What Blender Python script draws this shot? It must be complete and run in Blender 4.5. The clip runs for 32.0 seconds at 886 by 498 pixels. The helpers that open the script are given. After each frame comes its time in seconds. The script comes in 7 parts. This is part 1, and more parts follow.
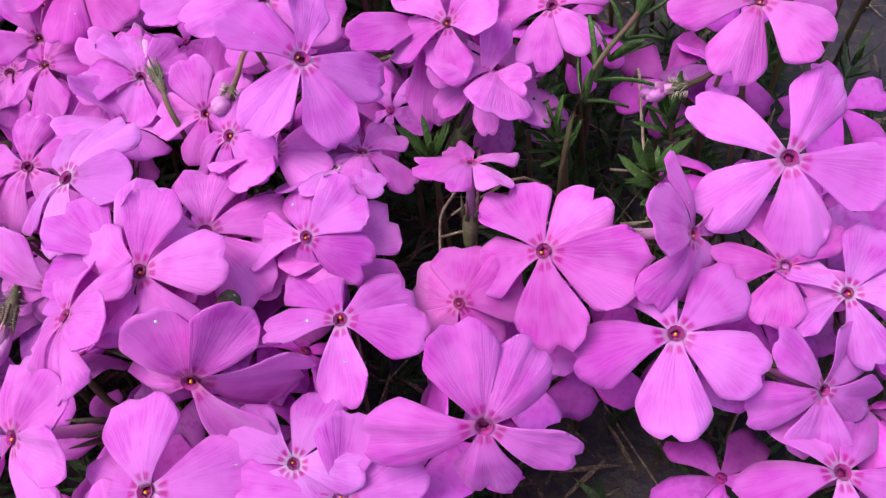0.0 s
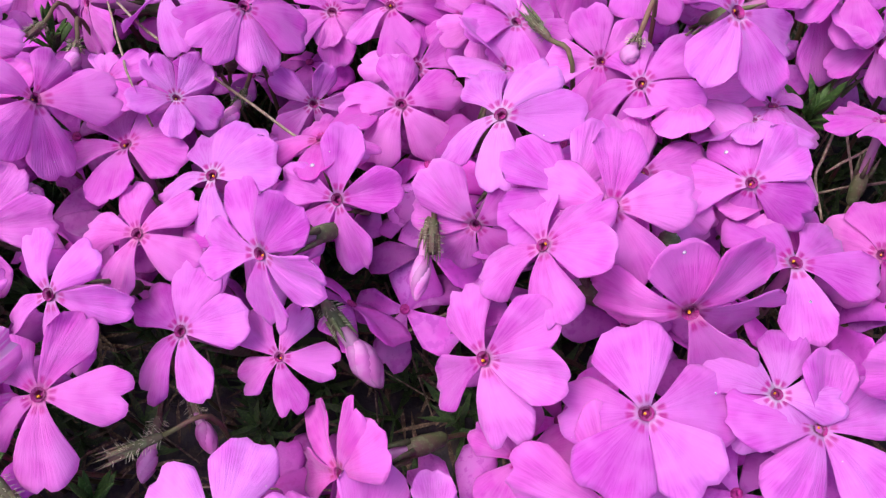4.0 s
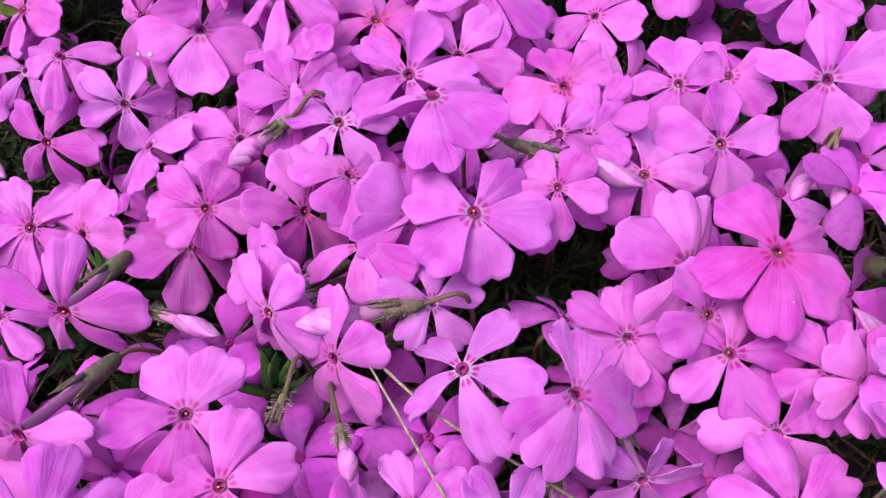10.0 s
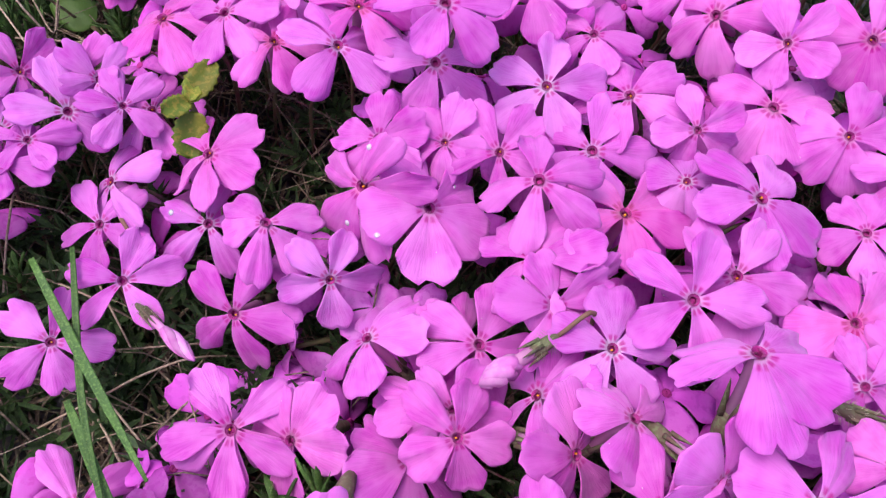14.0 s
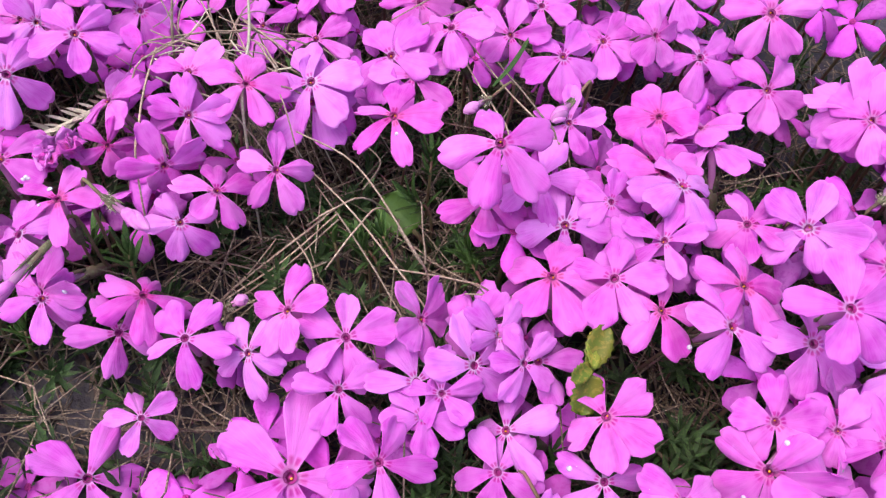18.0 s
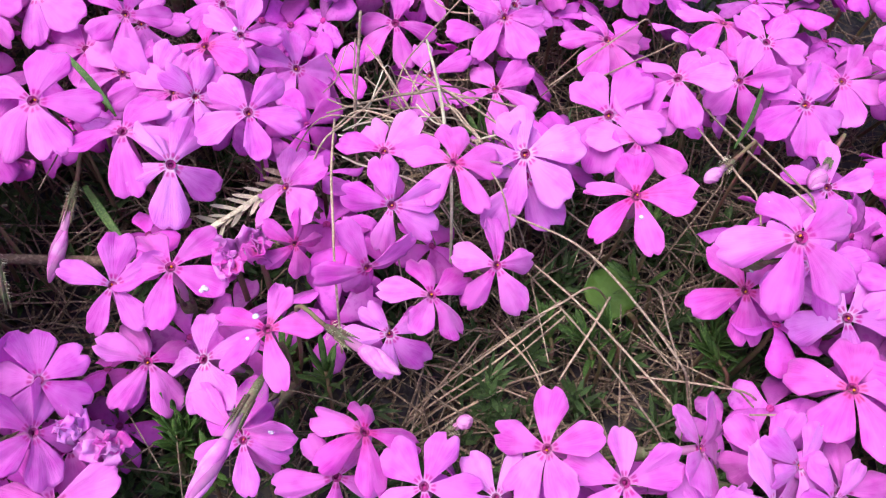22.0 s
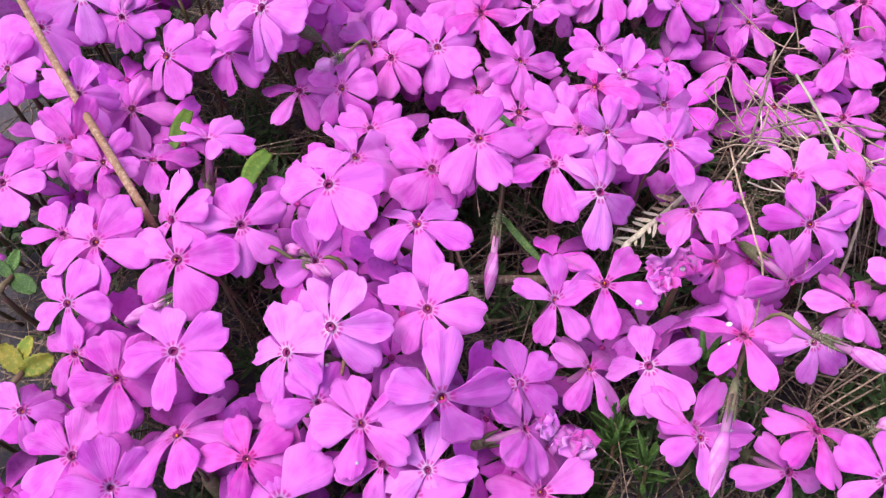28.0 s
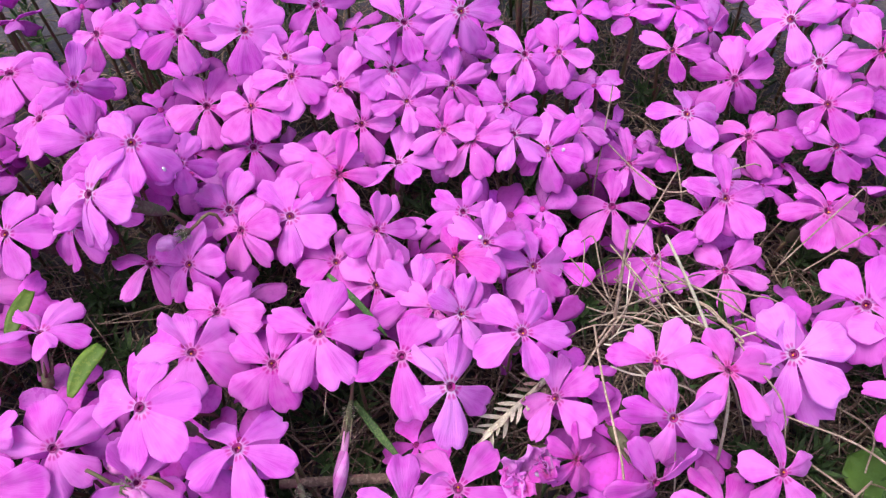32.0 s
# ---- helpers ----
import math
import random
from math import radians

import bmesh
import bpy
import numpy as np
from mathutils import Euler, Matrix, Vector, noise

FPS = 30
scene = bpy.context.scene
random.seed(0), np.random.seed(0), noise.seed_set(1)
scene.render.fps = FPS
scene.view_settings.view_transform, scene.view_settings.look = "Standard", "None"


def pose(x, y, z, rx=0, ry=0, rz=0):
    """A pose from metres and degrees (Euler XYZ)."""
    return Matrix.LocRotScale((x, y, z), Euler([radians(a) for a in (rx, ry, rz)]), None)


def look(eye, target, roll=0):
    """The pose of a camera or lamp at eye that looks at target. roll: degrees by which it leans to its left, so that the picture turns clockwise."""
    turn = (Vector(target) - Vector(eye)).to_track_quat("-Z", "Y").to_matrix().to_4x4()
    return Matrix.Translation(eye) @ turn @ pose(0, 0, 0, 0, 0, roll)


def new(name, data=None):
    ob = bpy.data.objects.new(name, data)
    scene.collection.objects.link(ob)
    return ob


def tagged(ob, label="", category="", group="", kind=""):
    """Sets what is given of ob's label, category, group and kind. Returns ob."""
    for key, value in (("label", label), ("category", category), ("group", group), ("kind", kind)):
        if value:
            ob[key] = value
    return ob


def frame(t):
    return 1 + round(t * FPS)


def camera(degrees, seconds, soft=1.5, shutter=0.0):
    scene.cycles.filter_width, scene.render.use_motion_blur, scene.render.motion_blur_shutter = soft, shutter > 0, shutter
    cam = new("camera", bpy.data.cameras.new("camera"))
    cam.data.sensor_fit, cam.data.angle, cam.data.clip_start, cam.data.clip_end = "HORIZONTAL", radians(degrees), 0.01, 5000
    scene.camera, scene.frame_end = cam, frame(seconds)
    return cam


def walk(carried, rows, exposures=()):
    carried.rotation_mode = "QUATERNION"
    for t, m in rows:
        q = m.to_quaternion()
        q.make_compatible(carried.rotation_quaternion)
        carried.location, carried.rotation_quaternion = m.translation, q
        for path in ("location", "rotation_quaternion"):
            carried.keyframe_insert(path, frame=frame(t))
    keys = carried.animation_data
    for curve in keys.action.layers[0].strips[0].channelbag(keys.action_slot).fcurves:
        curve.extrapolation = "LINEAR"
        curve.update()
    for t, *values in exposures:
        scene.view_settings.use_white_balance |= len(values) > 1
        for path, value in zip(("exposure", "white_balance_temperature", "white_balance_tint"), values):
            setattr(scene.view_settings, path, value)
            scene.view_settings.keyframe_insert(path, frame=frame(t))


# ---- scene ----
cam = camera(57.834, 32.0, 1.3)
walk(cam, [
    (0.0, look((-0.00000, 0.00004, 0.07762), (0.00010, 0.05509, -0.00587), -12.67)),
    (0.5, look((-0.00685, 0.00100, 0.07342), (-0.00720, 0.05527, -0.01057), -12.65)),
    (1.0, look((-0.01385, 0.00471, 0.07217), (-0.01437, 0.05775, -0.01260), -12.71)),
    (1.5, look((-0.01987, 0.00799, 0.07534), (-0.02023, 0.06083, -0.00955), -12.25)),
    (2.0, look((-0.02281, 0.01018, 0.08299), (-0.02297, 0.06206, -0.00250), -12.05)),
    (2.5, look((-0.03033, 0.00947, 0.08306), (-0.02883, 0.06169, -0.00221), -10.42)),
    (4.5, look((-0.06108, 0.00091, 0.08558), (-0.05969, 0.05294, 0.00019), -7.91)),
    (5.0, look((-0.07039, -0.00079, 0.08800), (-0.06901, 0.05095, 0.00244), -7.71)),
    (5.5, look((-0.07763, -0.00028, 0.08437), (-0.07682, 0.05090, -0.00153), -7.89)),
    (6.0, look((-0.08755, 0.00058, 0.08286), (-0.08704, 0.05116, -0.00340), -8.28)),
    (6.5, look((-0.09304, 0.00390, 0.08252), (-0.09265, 0.05350, -0.00432), -8.98)),
    (7.0, look((-0.10149, 0.01715, 0.09043), (-0.10078, 0.06521, 0.00274), -10.53)),
    (7.5, look((-0.10312, 0.02478, 0.09238), (-0.10241, 0.07333, 0.00496), -11.29)),
    (8.0, look((-0.10304, 0.03133, 0.09080), (-0.10072, 0.08013, 0.00355), -10.08)),
    (8.5, look((-0.10284, 0.03861, 0.08906), (-0.09917, 0.08705, 0.00165), -8.80)),
    (9.0, look((-0.10223, 0.04817, 0.09048), (-0.09707, 0.09650, 0.00309), -7.45)),
    (9.5, look((-0.09457, 0.06254, 0.09086), (-0.08857, 0.11104, 0.00361), -7.37)),
    (10.0, look((-0.09072, 0.07021, 0.09362), (-0.08343, 0.11973, 0.00706), -6.68)),
    (10.5, look((-0.08878, 0.07518, 0.09172), (-0.07985, 0.12451, 0.00519), -4.22)),
    (11.0, look((-0.09219, 0.08088, 0.09329), (-0.08202, 0.13078, 0.00724), -3.10)),
    (11.5, look((-0.09461, 0.08698, 0.09271), (-0.08387, 0.13638, 0.00643), -1.85)),
    (12.0, look((-0.09818, 0.09508, 0.09118), (-0.08622, 0.14426, 0.00493), -0.24)),
    (12.5, look((-0.10296, 0.09953, 0.09249), (-0.09041, 0.14918, 0.00659), 1.07)),
    (13.0, look((-0.11210, 0.10159, 0.09666), (-0.09881, 0.15169, 0.01114), 2.38)),
    (13.5, look((-0.12117, 0.10494, 0.09643), (-0.10765, 0.15516, 0.01101), 3.27)),
    (15.5, look((-0.13937, 0.13451, 0.10613), (-0.12410, 0.18528, 0.02134), 5.19)),
    (16.0, look((-0.14613, 0.13674, 0.11021), (-0.13040, 0.18975, 0.02688), 5.98)),
    (16.5, look((-0.15520, 0.14223, 0.10454), (-0.13751, 0.19515, 0.02156), 9.24)),
    (17.0, look((-0.16914, 0.14708, 0.10956), (-0.15196, 0.19863, 0.02561), 10.14)),
    (17.5, look((-0.18439, 0.15153, 0.12301), (-0.16673, 0.20367, 0.03953), 9.90)),
    (18.0, look((-0.19133, 0.15449, 0.12546), (-0.17548, 0.20597, 0.04121), 8.92)),
    (18.5, look((-0.19573, 0.16840, 0.13353), (-0.18340, 0.21867, 0.04796), 6.36)),
    (19.0, look((-0.19159, 0.18512, 0.11903), (-0.17947, 0.23482, 0.03310), 3.57)),
    (19.5, look((-0.19383, 0.18804, 0.11825), (-0.18096, 0.23623, 0.03158), 3.84)),
    (20.0, look((-0.19885, 0.18683, 0.11784), (-0.18662, 0.23537, 0.03127), 3.29)),
    (20.5, look((-0.20688, 0.18792, 0.11127), (-0.19408, 0.23595, 0.02450), 4.62)),
    (21.0, look((-0.21352, 0.18729, 0.10920), (-0.19980, 0.23521, 0.02252), 6.08)),
    (21.5, look((-0.22006, 0.19074, 0.11472), (-0.20593, 0.23952, 0.02857), 5.85)),
    (22.0, look((-0.22489, 0.19343, 0.11292), (-0.21049, 0.24254, 0.02700), 5.85)),
    (22.5, look((-0.22903, 0.19906, 0.11362), (-0.21393, 0.24851, 0.02802), 5.88)),
    (23.0, look((-0.23370, 0.20333, 0.11303), (-0.21819, 0.25331, 0.02781), 6.13)),
    (23.5, look((-0.24585, 0.20116, 0.11686), (-0.23118, 0.25206, 0.03204), 6.16)),
    (24.0, look((-0.25545, 0.19823, 0.11950), (-0.24173, 0.24947, 0.03473), 6.14)),
    (24.5, look((-0.26212, 0.19238, 0.12460), (-0.25031, 0.24528, 0.04057), 4.30)),
    (25.0, look((-0.26595, 0.19240, 0.12278), (-0.25487, 0.24536, 0.03868), 3.79)),
    (25.5, look((-0.26879, 0.18962, 0.12183), (-0.25903, 0.24294, 0.03780), 2.26)),
    (26.0, look((-0.27475, 0.18773, 0.12369), (-0.26578, 0.24170, 0.03999), 1.49)),
    (26.5, look((-0.28005, 0.18795, 0.12256), (-0.27190, 0.24229, 0.03901), 0.49)),
    (28.5, look((-0.29025, 0.19743, 0.12488), (-0.28390, 0.25150, 0.04100), -3.72)),
    (29.0, look((-0.29011, 0.19879, 0.12665), (-0.28419, 0.25308, 0.04288), -4.30)),
    (29.5, look((-0.28988, 0.20073, 0.12722), (-0.28392, 0.25519, 0.04357), -4.32)),
    (30.0, look((-0.28631, 0.20632, 0.12856), (-0.28003, 0.26096, 0.04505), -4.66)),
    (30.5, look((-0.28191, 0.21044, 0.12780), (-0.27514, 0.26518, 0.04439), -4.39)),
    (31.0, look((-0.27356, 0.21701, 0.12931), (-0.26618, 0.27263, 0.04653), -4.61)),
    (31.5, look((-0.26798, 0.21782, 0.12992), (-0.25987, 0.27439, 0.04786), -3.70)),
    (32.0, look((-0.25754, 0.21971, 0.12981), (-0.24865, 0.27708, 0.04839), -3.83)),
], [(0.0, 0.82), (2.5, 0.9), (5.0, 0.9), (12.0, 0.88), (18.0, 1.08), (22.0, 1.18), (25.0, 1.15), (32.0, 1.0)])

# ---- sky and sun: bright, even daylight under thin cloud ----
world = bpy.data.worlds.new("sky")
scene.world = world
world.use_nodes = True
wn = world.node_tree
sky = wn.nodes.new("ShaderNodeTexSky")
sky.sky_type, sky.sun_disc = "NISHITA", False
sky.sun_elevation, sky.sun_rotation = radians(70), radians(278)
sky.air_density, sky.dust_density, sky.ozone_density = 1.0, 4.0, 1.0
wn.links.new(sky.outputs[0], wn.nodes["Background"].inputs[0])
wn.nodes["Background"].inputs[1].default_value = 0.145
sun = new("sun", bpy.data.lights.new("sun", "SUN"))
sun.data.energy, sun.data.angle, sun.data.color = 1.1, radians(32), (0.98, 0.93, 1.0)
sun.matrix_world = look((-0.36, 0.05, 1.0), (0, 0, 0))

MM = 0.001
GROUND = -40.0
rnd = random.Random(11)


# ---- materials ----
def material(name):
    m = bpy.data.materials.new(name)
    m.use_nodes = True
    return m, m.node_tree.nodes, m.node_tree.links, m.node_tree.nodes["Principled BSDF"]


def calc(nodes, links, op, a, b=None, c=None, clamp=False):
    n = nodes.new("ShaderNodeMath")
    n.operation, n.use_clamp = op, clamp
    for i, v in enumerate((a, b, c)):
        if v is None:
            continue
        if isinstance(v, (int, float)):
            n.inputs[i].default_value = v
        else:
            links.new(v, n.inputs[i])
    return n.outputs[0]


def blend(nodes, links, fac, a, b):
    n = nodes.new("ShaderNodeMix")
    n.data_type = "RGBA"
    for i, v in ((0, fac), (6, a), (7, b)):
        if isinstance(v, (int, float)):
            n.inputs[i].default_value = v
        elif isinstance(v, tuple):
            n.inputs[i].default_value = (*v, 1)
        else:
            links.new(v, n.inputs[i])
    return n.outputs[2]


def band(nodes, links, value, low, high, soft):
    """1 where value lies between low and high."""
    up = nodes.new("ShaderNodeMapRange")
    up.interpolation_type = "SMOOTHSTEP"
    down = nodes.new("ShaderNodeMapRange")
    down.interpolation_type = "SMOOTHSTEP"
    for n, a, b in ((up, low - soft, low + soft), (down, high + soft, high - soft)):
        links.new(value, n.inputs[0])
        n.inputs[1].default_value, n.inputs[2].default_value = a, b
    return calc(nodes, links, "MULTIPLY", up.outputs[0], down.outputs[0])


def noise_at(nodes, links, vector, scale, detail=3.0, rough=0.55):
    n = nodes.new("ShaderNodeTexNoise")
    n.inputs["Scale"].default_value, n.inputs["Detail"].default_value, n.inputs["Roughness"].default_value = scale, detail, rough
    if vector is not None:
        links.new(vector, n.inputs["Vector"])
    return n.outputs[0]


def petal_material(name, tip, base, mark, eye, ring, streak=0.0):
    """A phlox petal: colour along its length, fine veins, the marks and the pale ring round the eye. A petal is one unit long."""
    m, nodes, links, bsdf = material(name)
    co = nodes.new("ShaderNodeTexCoord").outputs["Object"]
    sep = nodes.new("ShaderNodeSeparateXYZ")
    links.new(co, sep.inputs[0])
    x, y = sep.outputs[0], sep.outputs[1]
    far = calc(nodes, links, "SQRT", calc(nodes, links, "ADD", calc(nodes, links, "MULTIPLY", x, x), calc(nodes, links, "MULTIPLY", y, y)))
    angle = calc(nodes, links, "ARCTAN2", y, x)
    info = nodes.new("ShaderNodeObjectInfo").outputs["Random"]
    comb = nodes.new("ShaderNodeCombineXYZ")
    links.new(calc(nodes, links, "MULTIPLY", far, 2.2), comb.inputs[0])
    links.new(calc(nodes, links, "MULTIPLY", angle, 25.0), comb.inputs[1])
    links.new(calc(nodes, links, "MULTIPLY", info, 40.0), comb.inputs[2])
    vein = noise_at(nodes, links, comb.outputs[0], 1.6, 4.0)
    patch_co = nodes.new("ShaderNodeCombineXYZ")
    links.new(x, patch_co.inputs[0])
    links.new(y, patch_co.inputs[1])
    links.new(calc(nodes, links, "MULTIPLY", info, 30.0), patch_co.inputs[2])
    patch = noise_at(nodes, links, patch_co.outputs[0], 2.2, 2.0)
    along = nodes.new("ShaderNodeMapRange")
    along.interpolation_type = "SMOOTHSTEP"
    links.new(far, along.inputs[0])
    along.inputs[1].default_value, along.inputs[2].default_value = 0.12, 0.8
    colour = blend(nodes, links, along.outputs[0], base, tip)
    dark = tuple(c * k for c, k in zip(tip, (0.86, 0.60, 0.84)))
    colour = blend(nodes, links, calc(nodes, links, "MULTIPLY", band(nodes, links, vein, 0.52, 0.9, 0.06), 0.6), colour, dark)
    light = tuple(min(1.0, c * k + 0.03) for c, k in zip(tip, (1.08, 1.75, 1.10)))
    colour = blend(nodes, links, calc(nodes, links, "MULTIPLY", band(nodes, links, patch, 0.50, 0.95, 0.13), 0.72), colour, light)
    if streak:
        white = calc(nodes, links, "MULTIPLY", band(nodes, links, noise_at(nodes, links, comb.outputs[0], 0.55, 3.0), 0.54, 0.95, 0.05), band(nodes, links, patch, 0.46, 2.0, 0.08))
        colour = blend(nodes, links, calc(nodes, links, "MULTIPLY", white, streak), colour, (0.85, 0.74, 0.86))
    colour = blend(nodes, links, calc(nodes, links, "MULTIPLY", band(nodes, links, far, -1, 0.15, 0.05), 0.75), colour, ring)
    teeth = calc(nodes, links, "ABSOLUTE", calc(nodes, links, "SUBTRACT", calc(nodes, links, "ABSOLUTE", angle), 0.22))
    ticks = calc(nodes, links, "MULTIPLY", band(nodes, links, teeth, -1, 0.14, 0.07), band(nodes, links, far, 0.12, 0.205, 0.025))
    colour = blend(nodes, links, calc(nodes, links, "MULTIPLY", ticks, 0.9), colour, mark)
    colour = blend(nodes, links, band(nodes, links, far, -1, 0.078, 0.012), colour, eye)
    # soft pleats along the petal, lit crests painted in, and petals that differ a little
    pleat_co = nodes.new("ShaderNodeCombineXYZ")
    links.new(calc(nodes, links, "MULTIPLY", far, 1.3), pleat_co.inputs[0])
    links.new(calc(nodes, links, "MULTIPLY", angle, 5.5), pleat_co.inputs[1])
    links.new(calc(nodes, links, "MULTIPLY", info, 60.0), pleat_co.inputs[2])
    pleat = noise_at(nodes, links, pleat_co.outputs[0], 1.4, 2.0)
    colour = blend(nodes, links, calc(nodes, links, "MULTIPLY", band(nodes, links, pleat, 0.52, 2.0, 0.10), 0.28), colour, light)
    edge = band(nodes, links, far, 0.90, 3.0, 0.07)
    colour = blend(nodes, links, calc(nodes, links, "MULTIPLY", edge, 0.25), colour, light)
    hsv = nodes.new("ShaderNodeHueSaturation")
    links.new(calc(nodes, links, "MULTIPLY_ADD", info, 0.22, 0.88), hsv.inputs["Value"])
    links.new(calc(nodes, links, "MULTIPLY_ADD", info, -0.14, 1.06), hsv.inputs["Saturation"])
    links.new(colour, hsv.inputs["Color"])
    colour = hsv.outputs[0]
    # a few pale specks of dust and pollen
    spot = nodes.new("ShaderNodeTexVoronoi")
    spot.inputs["Scale"].default_value = 5.0
    links.new(patch_co.outputs[0], spot.inputs["Vector"])
    speck = calc(nodes, links, "LESS_THAN", spot.outputs["Distance"], 0.035)
    few = nodes.new("ShaderNodeSeparateColor")
    links.new(spot.outputs["Color"], few.inputs[0])
    speck = calc(nodes, links, "MULTIPLY", speck, calc(nodes, links, "GREATER_THAN", few.outputs[0], 0.8))
    colour = blend(nodes, links, speck, colour, (0.8, 0.78, 0.72))
    links.new(colour, bsdf.inputs["Base Color"])
    bsdf.inputs["Roughness"].default_value = 0.62
    bsdf.inputs["Specular IOR Level"].default_value = 0.25
    bsdf.inputs["Sheen Weight"].default_value, bsdf.inputs["Sheen Roughness"].default_value = 0.28, 0.45
    bsdf.inputs["Sheen Tint"].default_value = (1.0, 0.85, 1.0, 1)
    bump = nodes.new("ShaderNodeBump")
    bump.inputs["Strength"].default_value, bump.inputs["Distance"].default_value = 0.42, 0.0005
    links.new(calc(nodes, links, "MULTIPLY_ADD", pleat, 2.0, vein), bump.inputs["Height"])
    links.new(bump.outputs[0], bsdf.inputs["Normal"])
    clear = nodes.new("ShaderNodeBsdfTranslucent")
    links.new(colour, clear.inputs[0])
    mix = nodes.new("ShaderNodeMixShader")
    mix.inputs[0].default_value = 0.42
    links.new(bsdf.outputs[0], mix.inputs[1])
    links.new(clear.outputs[0], mix.inputs[2])
    links.new(mix.outputs[0], nodes["Material Output"].inputs[0])
    return m


def plain_material(name, a, b, scale, rough=0.6, bump=0.0, clear=0.0, c=None, per_object=False):
    """Two colours mixed by noise at real size, varied a little from piece to piece, with fine relief."""
    m, nodes, links, bsdf = material(name)
    co = nodes.new("ShaderNodeNewGeometry").outputs["Position"]
    broad = noise_at(nodes, links, co, scale, 4.0, 0.6)
    fine = noise_at(nodes, links, co, scale * 7, 3.0, 0.6)
    colour = blend(nodes, links, band(nodes, links, broad, 0.5, 2.0, 0.16), a, b)
    if c:
        colour = blend(nodes, links, calc(nodes, links, "MULTIPLY", band(nodes, links, fine, 0.56, 2.0, 0.06), 0.7), colour, c)
    if per_object:
        vary = nodes.new("ShaderNodeObjectInfo").outputs["Random"]
    else:
        vary = nodes.new("ShaderNodeNewGeometry").outputs["Random Per Island"]
    hsv = nodes.new("ShaderNodeHueSaturation")
    hsv.inputs["Saturation"].default_value = 1.0
    links.new(calc(nodes, links, "MULTIPLY_ADD", vary, 0.7, 0.65), hsv.inputs["Value"])
    links.new(colour, hsv.inputs["Color"])
    links.new(hsv.outputs[0], bsdf.inputs["Base Color"])
    bsdf.inputs["Roughness"].default_value = rough
    bsdf.inputs["Specular IOR Level"].default_value = 0.3
    if bump:
        n = nodes.new("ShaderNodeBump")
        n.inputs["Strength"].default_value, n.inputs["Distance"].default_value = bump, 0.0008
        links.new(fine, n.inputs["Height"])
        links.new(n.outputs[0], bsdf.inputs["Normal"])
    if clear:
        t = nodes.new("ShaderNodeBsdfTranslucent")
        links.new(hsv.outputs[0], t.inputs[0])
        mix = nodes.new("ShaderNodeMixShader")
        mix.inputs[0].default_value = clear
        links.new(bsdf.outputs[0], mix.inputs[1])
        links.new(t.outputs[0], mix.inputs[2])
        links.new(mix.outputs[0], nodes["Material Output"].inputs[0])
    return m


RING, EYE, MARK = (0.80, 0.45, 0.78), (0.36, 0.02, 0.19), (0.60, 0.012, 0.34)
PETALS = {
    "violet": petal_material("petal_violet_pink", (0.757, 0.128, 0.712), (0.77, 0.17, 0.72), MARK, EYE, RING),
    "pink": petal_material("petal_pink", (0.770, 0.130, 0.70), (0.78, 0.15, 0.67), MARK, EYE, (0.80, 0.30, 0.66)),
    "rose": petal_material("petal_rose", (0.780, 0.128, 0.685), (0.78, 0.14, 0.64), MARK, EYE, (0.80, 0.24, 0.56)),
    "lilac": petal_material("petal_lilac", (0.75, 0.150, 0.73), (0.77, 0.30, 0.77), MARK, EYE, (0.86, 0.68, 0.86)),
    "hot": petal_material("petal_hot_pink", (0.765, 0.095, 0.65), (0.77, 0.095, 0.54), (0.58, 0.008, 0.22), (0.28, 0.012, 0.09), (0.72, 0.07, 0.36)),
    "striped": petal_material("petal_striped", (0.75, 0.11, 0.62), (0.73, 0.12, 0.58), (0.58, 0.01, 0.24), EYE, (0.66, 0.08, 0.4), 0.6),
}
LOWER = {"violet": plain_material("low_petals_violet", (0.70, 0.098, 0.67), (0.69, 0.16, 0.68), 120, 0.6, 0.2, 0.36, (0.60, 0.08, 0.58)),
         "pink": plain_material("low_petals_pink", (0.72, 0.10, 0.66), (0.70, 0.15, 0.67), 120, 0.6, 0.2, 0.36, (0.65, 0.08, 0.56)),
         "lilac": plain_material("low_petals_lilac", (0.68, 0.110, 0.64), (0.68, 0.22, 0.69), 120, 0.6, 0.2, 0.36, (0.56, 0.09, 0.56))}
THROAT = plain_material("throat_dark_magenta", (0.32, 0.015, 0.19), (0.42, 0.03, 0.24), 900, 0.7)
ANTHER = plain_material("anther_orange", (0.75, 0.24, 0.02), (0.85, 0.36, 0.04), 1500, 0.6)
TUBE = plain_material("tube_pale_pink", (0.62, 0.30, 0.54), (0.58, 0.20, 0.46), 120, 0.55, 0.0, 0.25, None, True)
BUD = plain_material("bud_pale_violet", (0.62, 0.15, 0.52), (0.70, 0.30, 0.62), 300, 0.5, 0.0, 0.2, None, True)
CALYX = plain_material("calyx_green_brown", (0.10, 0.12, 0.05), (0.15, 0.085, 0.075), 200, 0.6, 0.15, 0.1, (0.17, 0.20, 0.10), True)
STEM = plain_material("stem_reddish", (0.16, 0.075, 0.06), (0.13, 0.12, 0.05), 250, 0.6, 0.3, 0.0, None, True)
LEAF = plain_material("leaf_green", (0.060, 0.105, 0.038), (0.042, 0.072, 0.032), 350, 0.5, 0.3, 0.15, (0.095, 0.17, 0.045))
LEAF_ONE = plain_material("leaf_green_fresh", (0.070, 0.145, 0.030), (0.045, 0.100, 0.026), 350, 0.48, 0.3, 0.2, (0.13, 0.23, 0.055), True)
